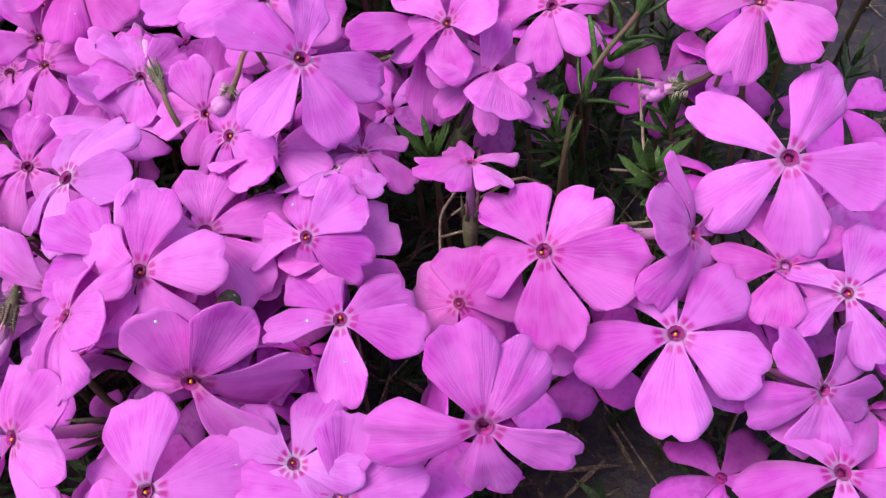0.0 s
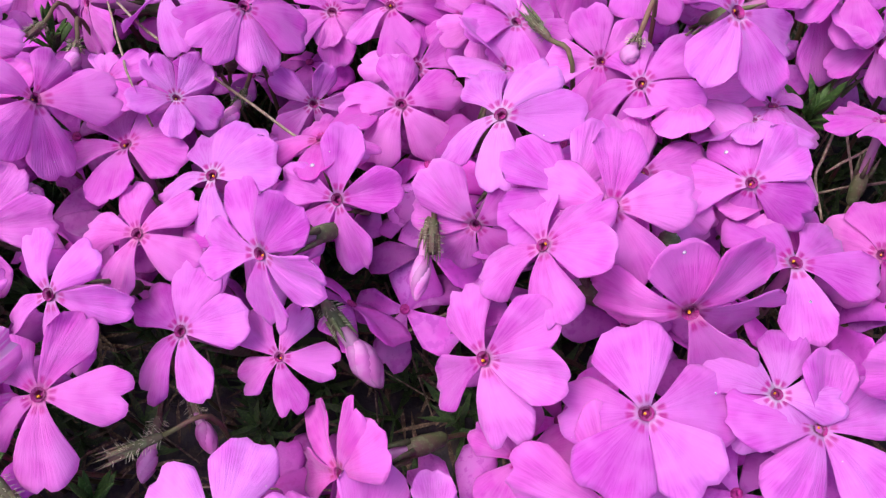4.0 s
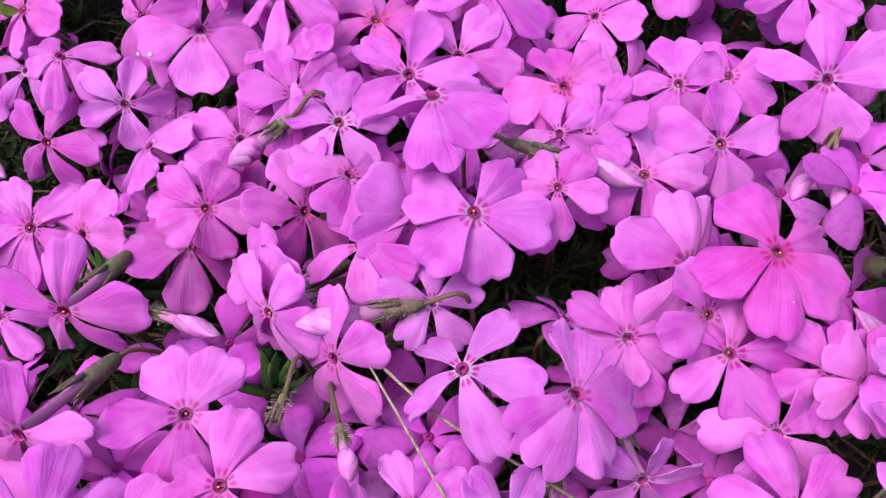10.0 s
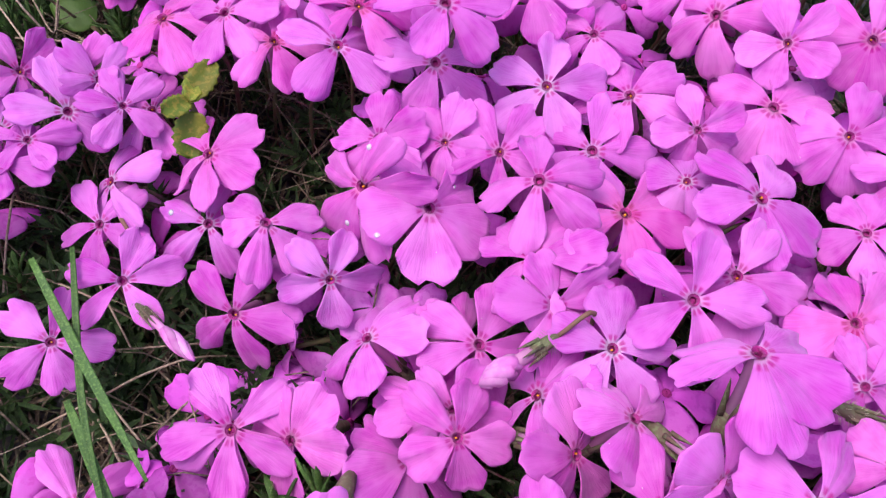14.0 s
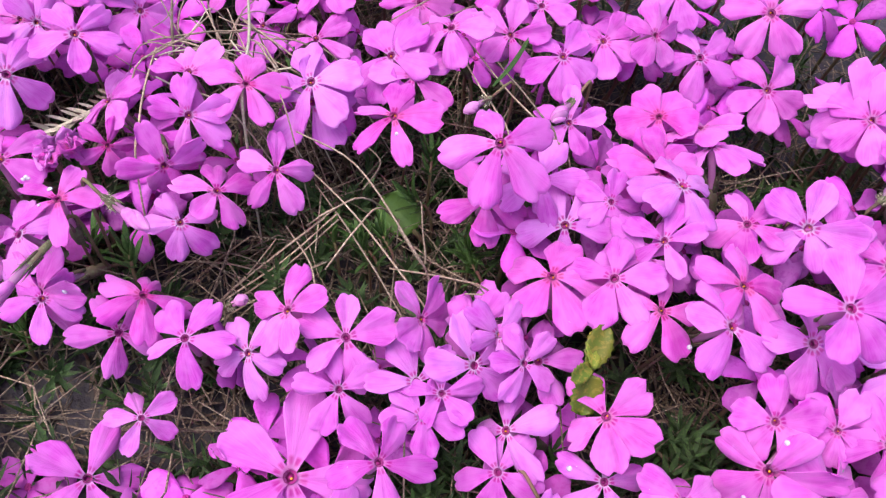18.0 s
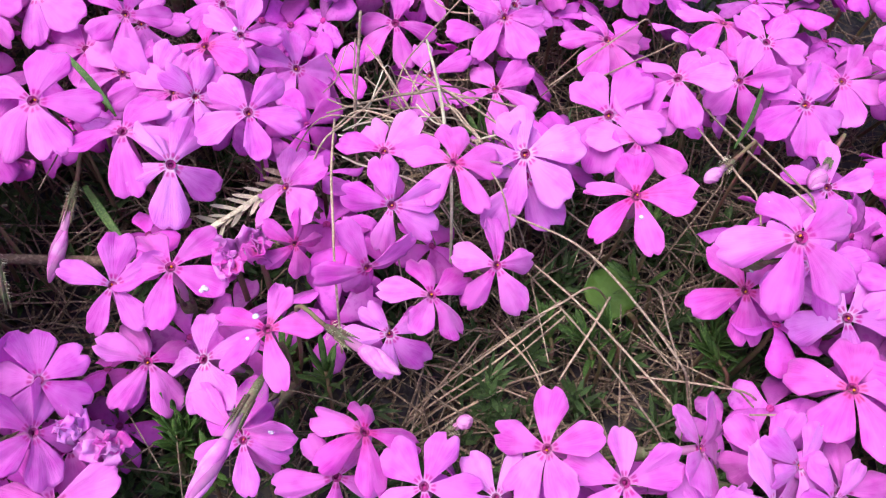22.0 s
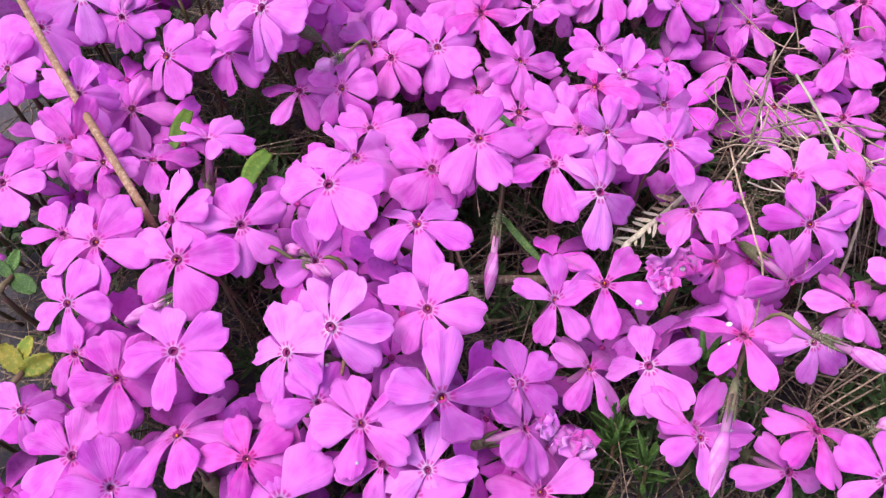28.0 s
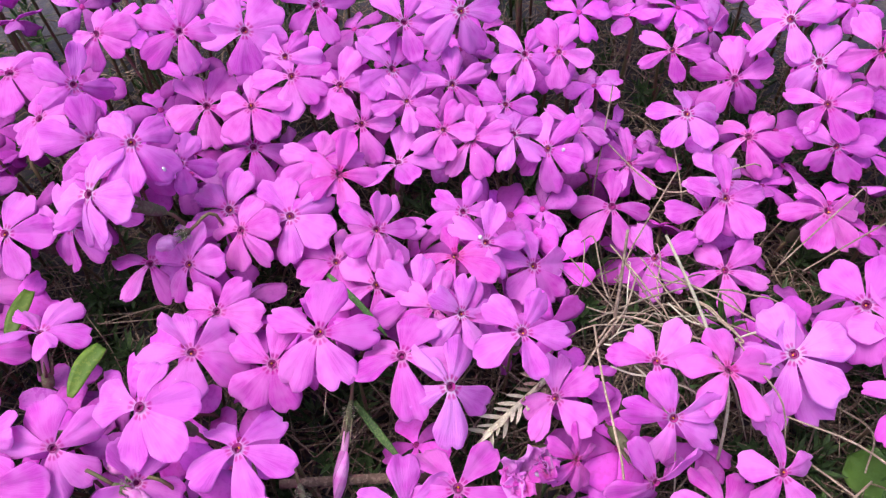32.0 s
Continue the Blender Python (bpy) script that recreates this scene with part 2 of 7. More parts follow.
OLD_LEAF = plain_material("needle_brown", (0.14, 0.095, 0.065), (0.09, 0.062, 0.05), 300, 0.75, 0.4, 0.0, (0.30, 0.22, 0.14))
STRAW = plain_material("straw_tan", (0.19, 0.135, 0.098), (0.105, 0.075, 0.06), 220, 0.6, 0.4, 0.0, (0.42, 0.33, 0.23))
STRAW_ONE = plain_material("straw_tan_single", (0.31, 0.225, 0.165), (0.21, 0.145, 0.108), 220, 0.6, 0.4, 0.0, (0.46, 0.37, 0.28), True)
PALE = plain_material("dry_sprig_pale", (0.60, 0.55, 0.42), (0.46, 0.41, 0.30), 260, 0.65, 0.3, 0.1, (0.72, 0.68, 0.52), True)
YELLOW = plain_material("leaf_yellow_green", (0.23, 0.21, 0.025), (0.15, 0.22, 0.03), 160, 0.45, 0.25, 0.3, (0.40, 0.30, 0.06), True)
ROUND = plain_material("leaf_round_green", (0.085, 0.165, 0.030), (0.065, 0.130, 0.026), 200, 0.45, 0.25, 0.25, (0.08, 0.16, 0.035), True)
STALK = plain_material("stalk_tan", (0.32, 0.17, 0.10), (0.24, 0.125, 0.08), 160, 0.6, 0.4, 0.0, (0.46, 0.32, 0.22), True)
BLADE = plain_material("blade_bright_green", (0.13, 0.22, 0.025), (0.09, 0.17, 0.025), 160, 0.45, 0.2, 0.3, (0.18, 0.26, 0.04), True)
WOOD = plain_material("twig_brown", (0.16, 0.10, 0.075), (0.10, 0.065, 0.05), 200, 0.8, 0.6, 0.0, (0.26, 0.19, 0.14), True)
FADED = plain_material("petal_faded", (0.66, 0.14, 0.60), (0.68, 0.28, 0.68), 200, 0.5, 0.2, 0.3, None, True)
# the soil's purple-blue cast is sky reflection and haze put into its colour
SOIL = plain_material("soil_dark", (0.030, 0.024, 0.034), (0.046, 0.037, 0.048), 60, 0.55, 0.9, 0.0, (0.08, 0.062, 0.05))


# ---- builders ----
def mesh_of(name, verts, faces, mat, smooth=True):
    me = bpy.data.meshes.new(name)
    me.from_pydata([tuple(v) for v in verts], [], faces)
    me.materials.append(mat)
    if smooth:
        me.polygons.foreach_set("use_smooth", [True] * len(me.polygons))
    me.update()
    return me


def part(name, me, parent, label="", m=None):
    ob = new(name, me)
    ob.parent = parent
    if m is not None:
        ob.matrix_basis = m
    if label:
        ob["label"] = label
    return ob


def sheet(top, rows, cols, thick):
    """A closed thin blade from a grid of points, rows x cols."""
    n = rows * cols
    verts = [Vector(v) for v in top] + [Vector(v) - Vector((0, 0, thick)) for v in top]
    faces = []
    for i in range(rows - 1):
        for j in range(cols - 1):
            a = i * cols + j
            faces.append((a, a + cols, a + cols + 1, a + 1))
            faces.append((n + a, n + a + 1, n + a + cols + 1, n + a + cols))
    edge = [j for j in range(cols)] + [i * cols + cols - 1 for i in range(1, rows)] + [(rows - 1) * cols + j for j in range(cols - 2, -1, -1)] + [i * cols for i in range(rows - 2, 0, -1)]
    for a, b in zip(edge, edge[1:] + edge[:1]):
        faces.append((a, b, n + b, n + a))
    return verts, faces


def tube(points, radii, sides=6, caps=True):
    """A round tube along points."""
    verts, faces = [], []
    pts = [Vector(p) for p in points]
    for i, p in enumerate(pts):
        d = (pts[min(i + 1, len(pts) - 1)] - pts[max(i - 1, 0)]).normalized()
        side = d.cross(Vector((0.31, 0.17, 0.93)))
        if side.length < 0.05:
            side = d.cross(Vector((1, 0, 0)))
        side.normalize()
        other = d.cross(side)
        for k in range(sides):
            a = 2 * math.pi * k / sides
            verts.append(p + (side * math.cos(a) + other * math.sin(a)) * radii[i])
    for i in range(len(pts) - 1):
        for k in range(sides):
            a, b = i * sides + k, i * sides + (k + 1) % sides
            faces.append((a, b, b + sides, a + sides))
    if caps:
        faces.append(tuple(range(sides - 1, -1, -1)))
        faces.append(tuple(range((len(pts) - 1) * sides, len(pts) * sides)))
    return verts, faces


def curve(points, steps):
    """Points along a smooth line through the given ones."""
    p = [Vector(q) for q in points]
    p = [p[0] * 2 - p[1]] + p + [p[-1] * 2 - p[-2]]
    out = []
    for i in range(1, len(p) - 2):
        for s in range(steps):
            t = s / steps
            out.append(0.5 * (2 * p[i] + (p[i + 1] - p[i - 1]) * t + (2 * p[i - 1] - 5 * p[i] + 4 * p[i + 1] - p[i + 2]) * t * t
                              + (3 * p[i] - p[i - 1] - 3 * p[i + 1] + p[i + 2]) * t ** 3))
    return out + [p[-2]]


def join(pieces):
    verts, faces = [], []
    for v, f in pieces:
        k = len(verts)
        verts += list(v)
        faces += [tuple(i + k for i in q) for q in f]
    return verts, faces


def petal_grid(width, notch, droop, fold, twist, seed, rows=11, cols=13):
    """One petal, one unit long from the flower's middle, along +x."""
    rr = random.Random(seed)
    ph, ph2 = rr.uniform(0, 6), rr.uniform(0, 6)
    lean_a, lean_b = rr.uniform(-0.05, 0.05), rr.uniform(0.6, 1.3)
    top = []
    for i in range(rows):
        u = (i / (rows - 1)) ** 0.85
        for j in range(cols):
            v = math.sin(math.pi / 2 * (j / (cols - 1) * 2 - 1))
            end = 0.71 + 0.29 * math.sqrt(max(0.0, 1 - 0.995 * abs(v) ** 2.7)) - notch * math.exp(-((v - lean_a * 2) / 0.17) ** 2) + 0.012 * math.sin(9 * v + ph) + 0.009 * math.sin(17 * v + ph2) + lean_a * v
            x = 0.045 + (end - 0.045) * u
            s = min(1.0, u / 0.90)
            w = 0.048 + (width - 0.048) * (0.7 * s + 0.3 * s * s * (3 - 2 * s)) ** 1.05
            if u > 0.90:
                w *= 1 - 0.10 * ((u - 0.90) / 0.10) ** 2
            y = v * w
            z = 0.04 * math.sin(math.pi * min(1, u * 1.3)) - droop * u * u + fold * (v * v - 0.3) * u - 0.025 * math.exp(-(v / 0.15) ** 2) * u
            z += 0.034 * math.sin(4.2 * v * lean_b + 3.0 * u + ph) * u + 0.016 * math.sin(8 * v + ph2) * u ** 2 + twist * v * u
            top.append((x, y, z))
    return sheet(top, rows, cols, 0.014)


SHAPES = ((0.36, 0.08, 0.10, 0.02, 0.03), (0.31, 0.07, 0.18, -0.08, -0.05), (0.39, 0.10, 0.05, 0.07, 0.05), (0.29, 0.05, 0.24, -0.04, 0.10),
          (0.34, 0.15, 0.12, -0.10, -0.10), (0.31, 0.04, 0.02, 0.10, 0.0), (0.40, 0.08, 0.14, -0.05, -0.03), (0.27, 0.06, 0.10, 0.12, 0.06), (0.33, 0.11, 0.30, -0.05, 0.0))
PETAL_MESH = {}
for tint, mat in PETALS.items():
    for k, s in enumerate(SHAPES):
        PETAL_MESH[tint, k] = mesh_of("petal", *petal_grid(*s, k * 7 + 3), mat)

throat = tube([(0, 0, 0.042), (0, 0, 0.028), (0, 0, 0.0), (0, 0, -0.05)], [0.086, 0.078, 0.066, 0.055], 10, False)
throat[1].append(tuple(range(39, 29, -1)))
THROAT_MESH = mesh_of("throat", *throat, THROAT)
ANTHER_MESH = mesh_of("anther", *tube([(0, 0, -0.03), (0, 0, -0.018), (0, 0, 0.012), (0, 0, 0.022)], [0.006, 0.017, 0.017, 0.006], 6), ANTHER)
TUBE_MESH = mesh_of("tube", *tube([(0, 0, -0.03), (0, 0, -0.12), (0, 0, -0.5), (0.01, 0, -1.0), (0.03, 0, -1.35)], [0.095, 0.088, 0.075, 0.085, 0.08], 8, False), TUBE)


def calyx_piece():
    """A ribbed green cup with five pointed teeth."""
    cup = tube([(0.03, 0, -1.62), (0.03, 0, -1.55), (0.025, 0, -1.25), (0.015, 0, -0.95)], [0.05, 0.10, 0.135, 0.12], 10)
    pieces = [cup]
    for k in range(5):
        a = 2 * math.pi * k / 5
        c, s = math.cos(a), math.sin(a)
        pieces.append(tube([(0.015 + 0.115 * c, 0.115 * s, -1.0), (0.015 + 0.14 * c, 0.14 * s, -0.8), (0.015 + 0.17 * c, 0.17 * s, -0.58)], [0.05, 0.032, 0.005], 5))
    return join(pieces)


CALYX_MESH = mesh_of("calyx", *calyx_piece(), CALYX)
TINTS = ("violet", "violet", "pink", "pink", "lilac", "rose", "violet", "pink")
KINDS = {"violet": "violet_phlox_flower", "pink": "pink_phlox_flower", "lilac": "lilac_phlox_flower", "rose": "rose_phlox_flower", "hot": "crimson_eyed_phlox_flower", "striped": "streaked_phlox_flower"}
BLOOMS, OPEN = [], []
WORDS = {"violet": "violet-pink phlox flower with five notched petals above the mat", "pink": "bright pink phlox flower with a dark eye", "lilac": "lilac-pink phlox flower with a pale ring round the eye", "rose": "rose-pink phlox flower with a magenta ring round the eye",
         "hot": "hot pink phlox flower with a crimson eye", "striped": "pink phlox flower with white-streaked petals"}


def bloom(x, y, z, size, tilt, toward, spin, kind="", petals=None):
    """A phlox flower: place in mm, petal length in mm, tilt from upright, the way that it faces, its turn,
    and for each petal its turn aside, its share of the length and how far it hangs."""
    tint = {"p": "hot", "w": "striped"}.get(kind) or rnd.choice(TINTS)
    ob = new(KINDS[tint])
    BLOOMS.append((x, y, z, size))
    r = size * MM
    rot = Matrix.Rotation(radians(toward), 4, "Z") @ Matrix.Rotation(radians(tilt), 4, "Y") @ Matrix.Rotation(radians(spin), 4, "Z")
    ob.matrix_basis = Matrix.Translation((x * MM, y * MM, z * MM)) @ rot @ Matrix.Scale(r, 4)
    tagged(ob, WORDS[tint], "flower", "phlox flowers in the mat")
    first = rnd.randrange(len(SHAPES))
    cup = rnd.gauss(-1, 7)
    # the flowers at the near end of the mat have the broadest petals
    broad = rnd.gauss(1.14 if x > -60 else 1.03 if x > -125 else 0.92 if x > -268 else 1.04, 0.05)
    for k in range(5):
        shape = first if rnd.random() < 0.55 else rnd.randrange(len(SHAPES))
        aside, long, *pitch = petals[k] if petals else (rnd.gauss(0, 5), rnd.gauss(1.03, 0.06))
        lift = pitch[0] if pitch else cup + rnd.gauss(0, 8)
        turn = Matrix.Rotation(radians(72 * k + aside), 4, "Z") @ Matrix.Rotation(radians(lift), 4, "Y") @ Matrix.Rotation(radians(rnd.gauss(6, 4)), 4, "X")
        m = Matrix.Translation((0, 0, 0.006 * k)) @ turn @ Matrix.Diagonal((long, (0.5 + 0.5 * long) * broad * rnd.gauss(1.0, 0.06), 1, 1))
        part("petal", PETAL_MESH[tint, shape], ob, "", m)
    part("throat", THROAT_MESH, ob, "dark magenta throat")
    part("tube", TUBE_MESH, ob, "pale pink tube")
    if rnd.random() < 0.6:
        part("anther", ANTHER_MESH, ob, "orange anther", Matrix.Translation((0.03 * rnd.uniform(-1, 1), 0.03 * rnd.uniform(-1, 1), 0.0)))
    part("calyx", CALYX_MESH, ob, "green-brown calyx")
    # the stalk bends from the calyx down into the mat
    back = ob.matrix_basis.inverted()
    top = ob.matrix_basis @ Vector((0.03, 0, -1.55))
    d = (rot @ Vector((0, 0, -1))).normalized()
    drop = max(0.004, top.z - GROUND * MM)
    foot = Vector((top.x + d.x * 0.4 * drop + rnd.gauss(0, 0.002), top.y + d.y * 0.4 * drop + rnd.gauss(0, 0.002), GROUND * MM - 0.002))
    line = curve([top, top + d * min(0.004, drop * 0.3) + Vector((0, 0, -0.002)), (top + foot) / 2 + d * 0.002, foot], 3)
    part("stalk", mesh_of("stalk", *tube([back @ p for p in line], [0.036] * len(line), 5), STEM), ob)
    return ob


def tapered(points, widest, name, mat, sides=6):
    line = curve(points, 5)
    n = len(line) - 1
    return mesh_of(name, *tube(line, [widest * (0.55 + 0.45 * math.sin(math.pi * (0.25 + 0.6 * i / n))) for i in range(n + 1)], sides), mat)


def to_ground(p, d, spread=0.3):
    """A stalk's line from p, leaving along d, down to the soil."""
    drop = p.z - GROUND * MM
    foot = Vector((p.x + d.x * spread * drop, p.y + d.y * spread * drop, GROUND * MM - 0.002))
    return [p, p + d * min(0.006, 0.3 * drop), (p + foot) / 2 + d * 0.001, foot]


def bud(x0, y0, z0, x1, y1, z1, closed=True, thick=1.0):
    """A phlox bud from the foot of its calyx to its tip (mm): hairy calyx, pale tube, furled petals."""
    a, b = Vector((x0, y0, z0)) * MM, Vector((x1, y1, z1)) * MM
    ob = new("phlox_bud")
    ob.location = a
    axis = b - a
    size = axis.length
    tagged(ob, "furled pale violet phlox bud on a hairy calyx" if closed else "green-brown hairy phlox calyx, unopened", "flower bud", "phlox buds in the mat")
    d = axis.normalized()
    q = Vector((0, 0, 1)).rotation_difference(d).to_matrix().to_4x4()
    w = 0.00074 * thick
    share = 0.34 if closed else 0.8
    ribs = [tube([(0, 0, -0.02 * size), (0, 0, 0.06 * size), (0, 0, share * 0.6 * size), (0, 0, share * size)], [0.4 * w, 0.80 * w, 0.92 * w, 0.80 * w], 9)]
    teeth = []
    for k in range(5):
        t = 2 * math.pi * k / 5
        c, s = math.cos(t), math.sin(t)
        teeth.append(tube([(w * 0.9 * c, w * 0.9 * s, share * 0.5 * size), (w * 1.1 * c, w * 1.1 * s, share * 0.95 * size), (w * 1.35 * c, w * 1.35 * s, share * 1.3 * size)], [0.30 * w, 0.24 * w, 0.03 * w], 5))
    hairs = []
    for k in range(70):
        t, h = rnd.uniform(0, 6.28), rnd.uniform(0.03, share) * size
        c, s = math.cos(t), math.sin(t)
        hairs.append(tube([(w * c, w * s, h), ((w + 0.0008) * c, (w + 0.0008) * s, h + 0.0003)], [0.00004, 0.00001], 3))
    cup = part("calyx", mesh_of("calyx", *join(ribs), CALYX), ob, "hairy green-brown calyx", q)
    for tooth in teeth:
        part("sepal", mesh_of("sepal", *tooth, CALYX), cup)
    tagged(part("hair", mesh_of("hair", *join(hairs), PALE), cup), "", "", "", "stuff")
    if closed:
        part("tube", mesh_of("tube", *tube([(0, 0, 0.3 * size), (0, 0, 0.62 * size)], [0.00062 * thick, 0.0007 * thick], 8), TUBE), ob, "", q)
        furl = []
        for k in range(5):
            line, rad = [], []
            for i in range(10):
                u = i / 9
                t = 2 * math.pi * k / 5 + 2.9 * u
                off = 0.00050 * thick * math.sin(math.pi * (0.18 + 0.80 * u)) ** 0.8
                line.append((off * math.cos(t), off * math.sin(t), (0.50 + 0.50 * u) * size))
                rad.append(0.00078 * thick * math.sin(math.pi * (0.16 + 0.82 * u)) ** 0.8 + 0.00006)
            furl.append(tube(line, rad, 7))
        for one in furl:
            part("furled_petal", mesh_of("furled_petal", *one, BUD), ob, "furled pale violet petal", q)
    line = [p - a for p in curve(to_ground(a, -d), 4)]
    part("stalk", mesh_of("stalk", *tube(line, [0.00036] * len(line), 6), STEM), ob)
    return ob


def straw(*points, wide=0.45, mat=None, name="straw", label="dry tan grass straw lying over the mat", kind="straw"):
    """A dry stem through points given in mm."""
    p = [Vector(q) * MM for q in points]
    ob = new(name, tapered(p, wide * MM, name, mat or STRAW_ONE))
    return tagged(ob, label, kind, "dry straws in the mat" if kind == "straw" else "")


def leaf_grid(length, width, bend, teeth=0, rows=9, cols=5, tip=1.6, fold=0.15, base=0.1):
    top = []
    for i in range(rows):
        u = i / (rows - 1)
        w = width * (base + (1 - base) * math.sin(math.pi * min(1, u * 0.93 + 0.04)) ** (1 / tip)) if u < 0.999 else width * 0.03
        if teeth and 0 < i < rows - 1:
            w *= 1.08 if i % 2 else 0.90
        for j in range(cols):
            v = j / (cols - 1) * 2 - 1
            top.append((length * u, v * w * 0.5, bend * length * u * u + fold * width * (abs(v) - 0.4)))
    return sheet(top, rows, cols, 0.00015)


NEEDLES = [mesh_of("leaf", *leaf_grid(0.0066, 0.00115, b, 0, 6, 3, 1.3, 0.25, 0.5), LEAF_ONE) for b in (-0.25, -0.05, 0.2)]


def shoot(x, y, z, x1, y1, z1, whorls=5, size=1.0):
    """A leafy phlox shoot (mm): a reddish stem with pointed leaves in pairs."""
    a, b = Vector((x, y, z)) * MM, Vector((x1, y1, z1)) * MM
    ob = new("phlox_shoot")
    ob.location = a
    tagged(ob, "leafy green phlox shoot with narrow pointed leaves", "shoot", "leafy phlox shoots")
    axis = b - a
    line = [p - a for p in curve([Vector((a.x - axis.x * 0.3, a.y - axis.y * 0.3, GROUND * MM - 0.002)), a, b], 4)]
    part("stem", mesh_of("stem", *tube(line, [0.00036] * len(line), 6), STEM), ob)
    d = axis.normalized()
    q = Vector((0, 0, 1)).rotation_difference(d).to_matrix().to_4x4()
    for w in range(whorls):
        at = axis * ((w + 1) / whorls)
        open_up = 62 - 38 * (w + 1) / whorls
        for k in range(4 if w >= whorls - 2 else 3):
            turn = Matrix.Rotation(w * 1.1 + k * math.pi / (2 if w >= whorls - 2 else 1.5) + rnd.uniform(-0.3, 0.3), 4, "Z") @ Matrix.Rotation(-radians(90 - open_up + rnd.uniform(-12, 12)), 4, "Y")
            part("leaf", NEEDLES[rnd.randrange(3)], ob, "", Matrix.Translation(at) @ q @ turn @ Matrix.Scale(size * rnd.uniform(0.75, 1.2), 4))
    return ob


# ---- the soil: one sheet to the horizon ----
steps = sorted(set([-400, -80, -20, -6, -2, -1, -0.7] + [round(-0.5 + 0.0125 * i, 4) for i in range(97)] + [0.8, 1, 2, 6, 20, 80, 400]))
verts, faces = [], []
for yy in steps:
    for xx in steps:
        near = abs(xx + 0.1) < 0.8 and abs(yy - 0.1) < 0.8
        h = (noise.noise((xx * 18, yy * 18, 0)) * 4 + noise.noise((xx * 70, yy * 70, 3)) * 1.6) if near else 0
        verts.append((xx, yy, (GROUND + h) * MM))
n = len(steps)
for i in range(n - 1):
    for j in range(n - 1):
        faces.append((i * n + j, i * n + j + 1, (i + 1) * n + j + 1, (i + 1) * n + j))
tagged(new("ground", mesh_of("ground", verts, faces, SOIL)), "dark moist soil under the flowering mat", "ground", "", "structure")


# ---- leafy undergrowth and thatch, past counting ----
def scatter(name, count, build, mat, label, category, seed):
    rr = random.Random(seed)
    verts, faces = [], []
    for _ in range(count):
        v, f = build(rr)
        k = len(verts)
        verts += v
        faces += [tuple(i + k for i in q) for q in f]
    return tagged(new(name, mesh_of(name, verts, faces, mat)), label, category, "", "stuff")


MIDDLE = ((0, 90), (-80, 95), (-80, 165), (-150, 260), (-260, 320), (-240, 370))


def spot(rr, first=0.0):
    """A place in the part of the mat that is looked at."""
    t = (first + (0.999 - first) * rr.random()) * (len(MIDDLE) - 1)
    k = int(t)
    (ax, ay), (bx, by) = MIDDLE[k], MIDDLE[k + 1]
    return (ax + (bx - ax) * (t - k)) * MM + rr.uniform(-0.125, 0.115), (ay + (by - ay) * (t - k)) * MM + rr.uniform(-0.085, 0.1)


def needle(rr, length, wide, low, high, lift):
    cx, cy = spot(rr)
    z = rr.uniform(low, high) * MM
    a, up = rr.uniform(0, 6.283), rr.gauss(lift, 0.35)
    d = Vector((math.cos(a) * math.cos(up), math.sin(a) * math.cos(up), math.sin(up)))
    s = Vector((-math.sin(a), math.cos(a), 0)) * wide * 0.5
    up_v = d.cross(s).normalized() * wide * 0.18
    p = Vector((cx, cy, z))
    q, r_, e = p + d * length * 0.35, p + d * length * 0.7, p + d * length + Vector((0, 0, -0.1 * length))
    v = [p - s * 0.4, p + s * 0.4, q - s, q - up_v, q + s, r_ - s * 0.8, r_ - up_v, r_ + s * 0.8, e]
    return v, [(0, 3, 2), (0, 1, 3), (1, 4, 3), (2, 3, 6, 5), (3, 4, 7, 6), (5, 6, 8), (6, 7, 8)]


def rosette(rr):
    """A tuft of leaves at a shoot's end."""
    cx, cy = spot(rr)
    if cy > 0.2 and rr.random() < 0.5:
        cx, cy = spot(rr)[0], cy - 0.14
    base = Vector((cx, cy, rr.uniform(GROUND - 1, GROUND + 11) * MM))
    lean_x, lean_y = rr.gauss(0, 0.5), rr.gauss(0, 0.5)
    axis = Vector((lean_x, lean_y, 1)).normalized()
    q = Vector((0, 0, 1)).rotation_difference(axis).to_matrix()
    verts, faces = [], []
    for w in range(4):
        for k in range(4):
            a, up = w * 0.8 + k * 1.571 + rr.uniform(-0.25, 0.25), 0.35 + 0.25 * w + rr.uniform(-0.15, 0.15)
            d = q @ Vector((math.cos(a) * math.cos(up), math.sin(a) * math.cos(up), math.sin(up)))
            s = (q @ Vector((-math.sin(a), math.cos(a), 0))) * 0.00058
            drop = d.cross(s).normalized() * 0.0003
            length = rr.uniform(0.0045, 0.0075)
            p = base + axis * 0.0022 * w
            m_, e = p + d * length * 0.5, p + d * length
            c = len(verts)
            verts += [p - s * 0.5, p + s * 0.5, m_ - s, m_ - drop, m_ + s, e]
            faces += [(c, c + 3, c + 2), (c, c + 1, c + 3), (c + 1, c + 4, c + 3), (c + 2, c + 3, c + 5), (c + 3, c + 4, c + 5)]
    # the stem under it
    v, f = tube([base - axis * 0.002 + Vector((0, 0, -0.03)), base, base + axis * 0.008], [0.0005, 0.0005, 0.0003], 4)
    c = len(verts)
    return verts + v, faces + [tuple(i + c for i in t) for t in f]


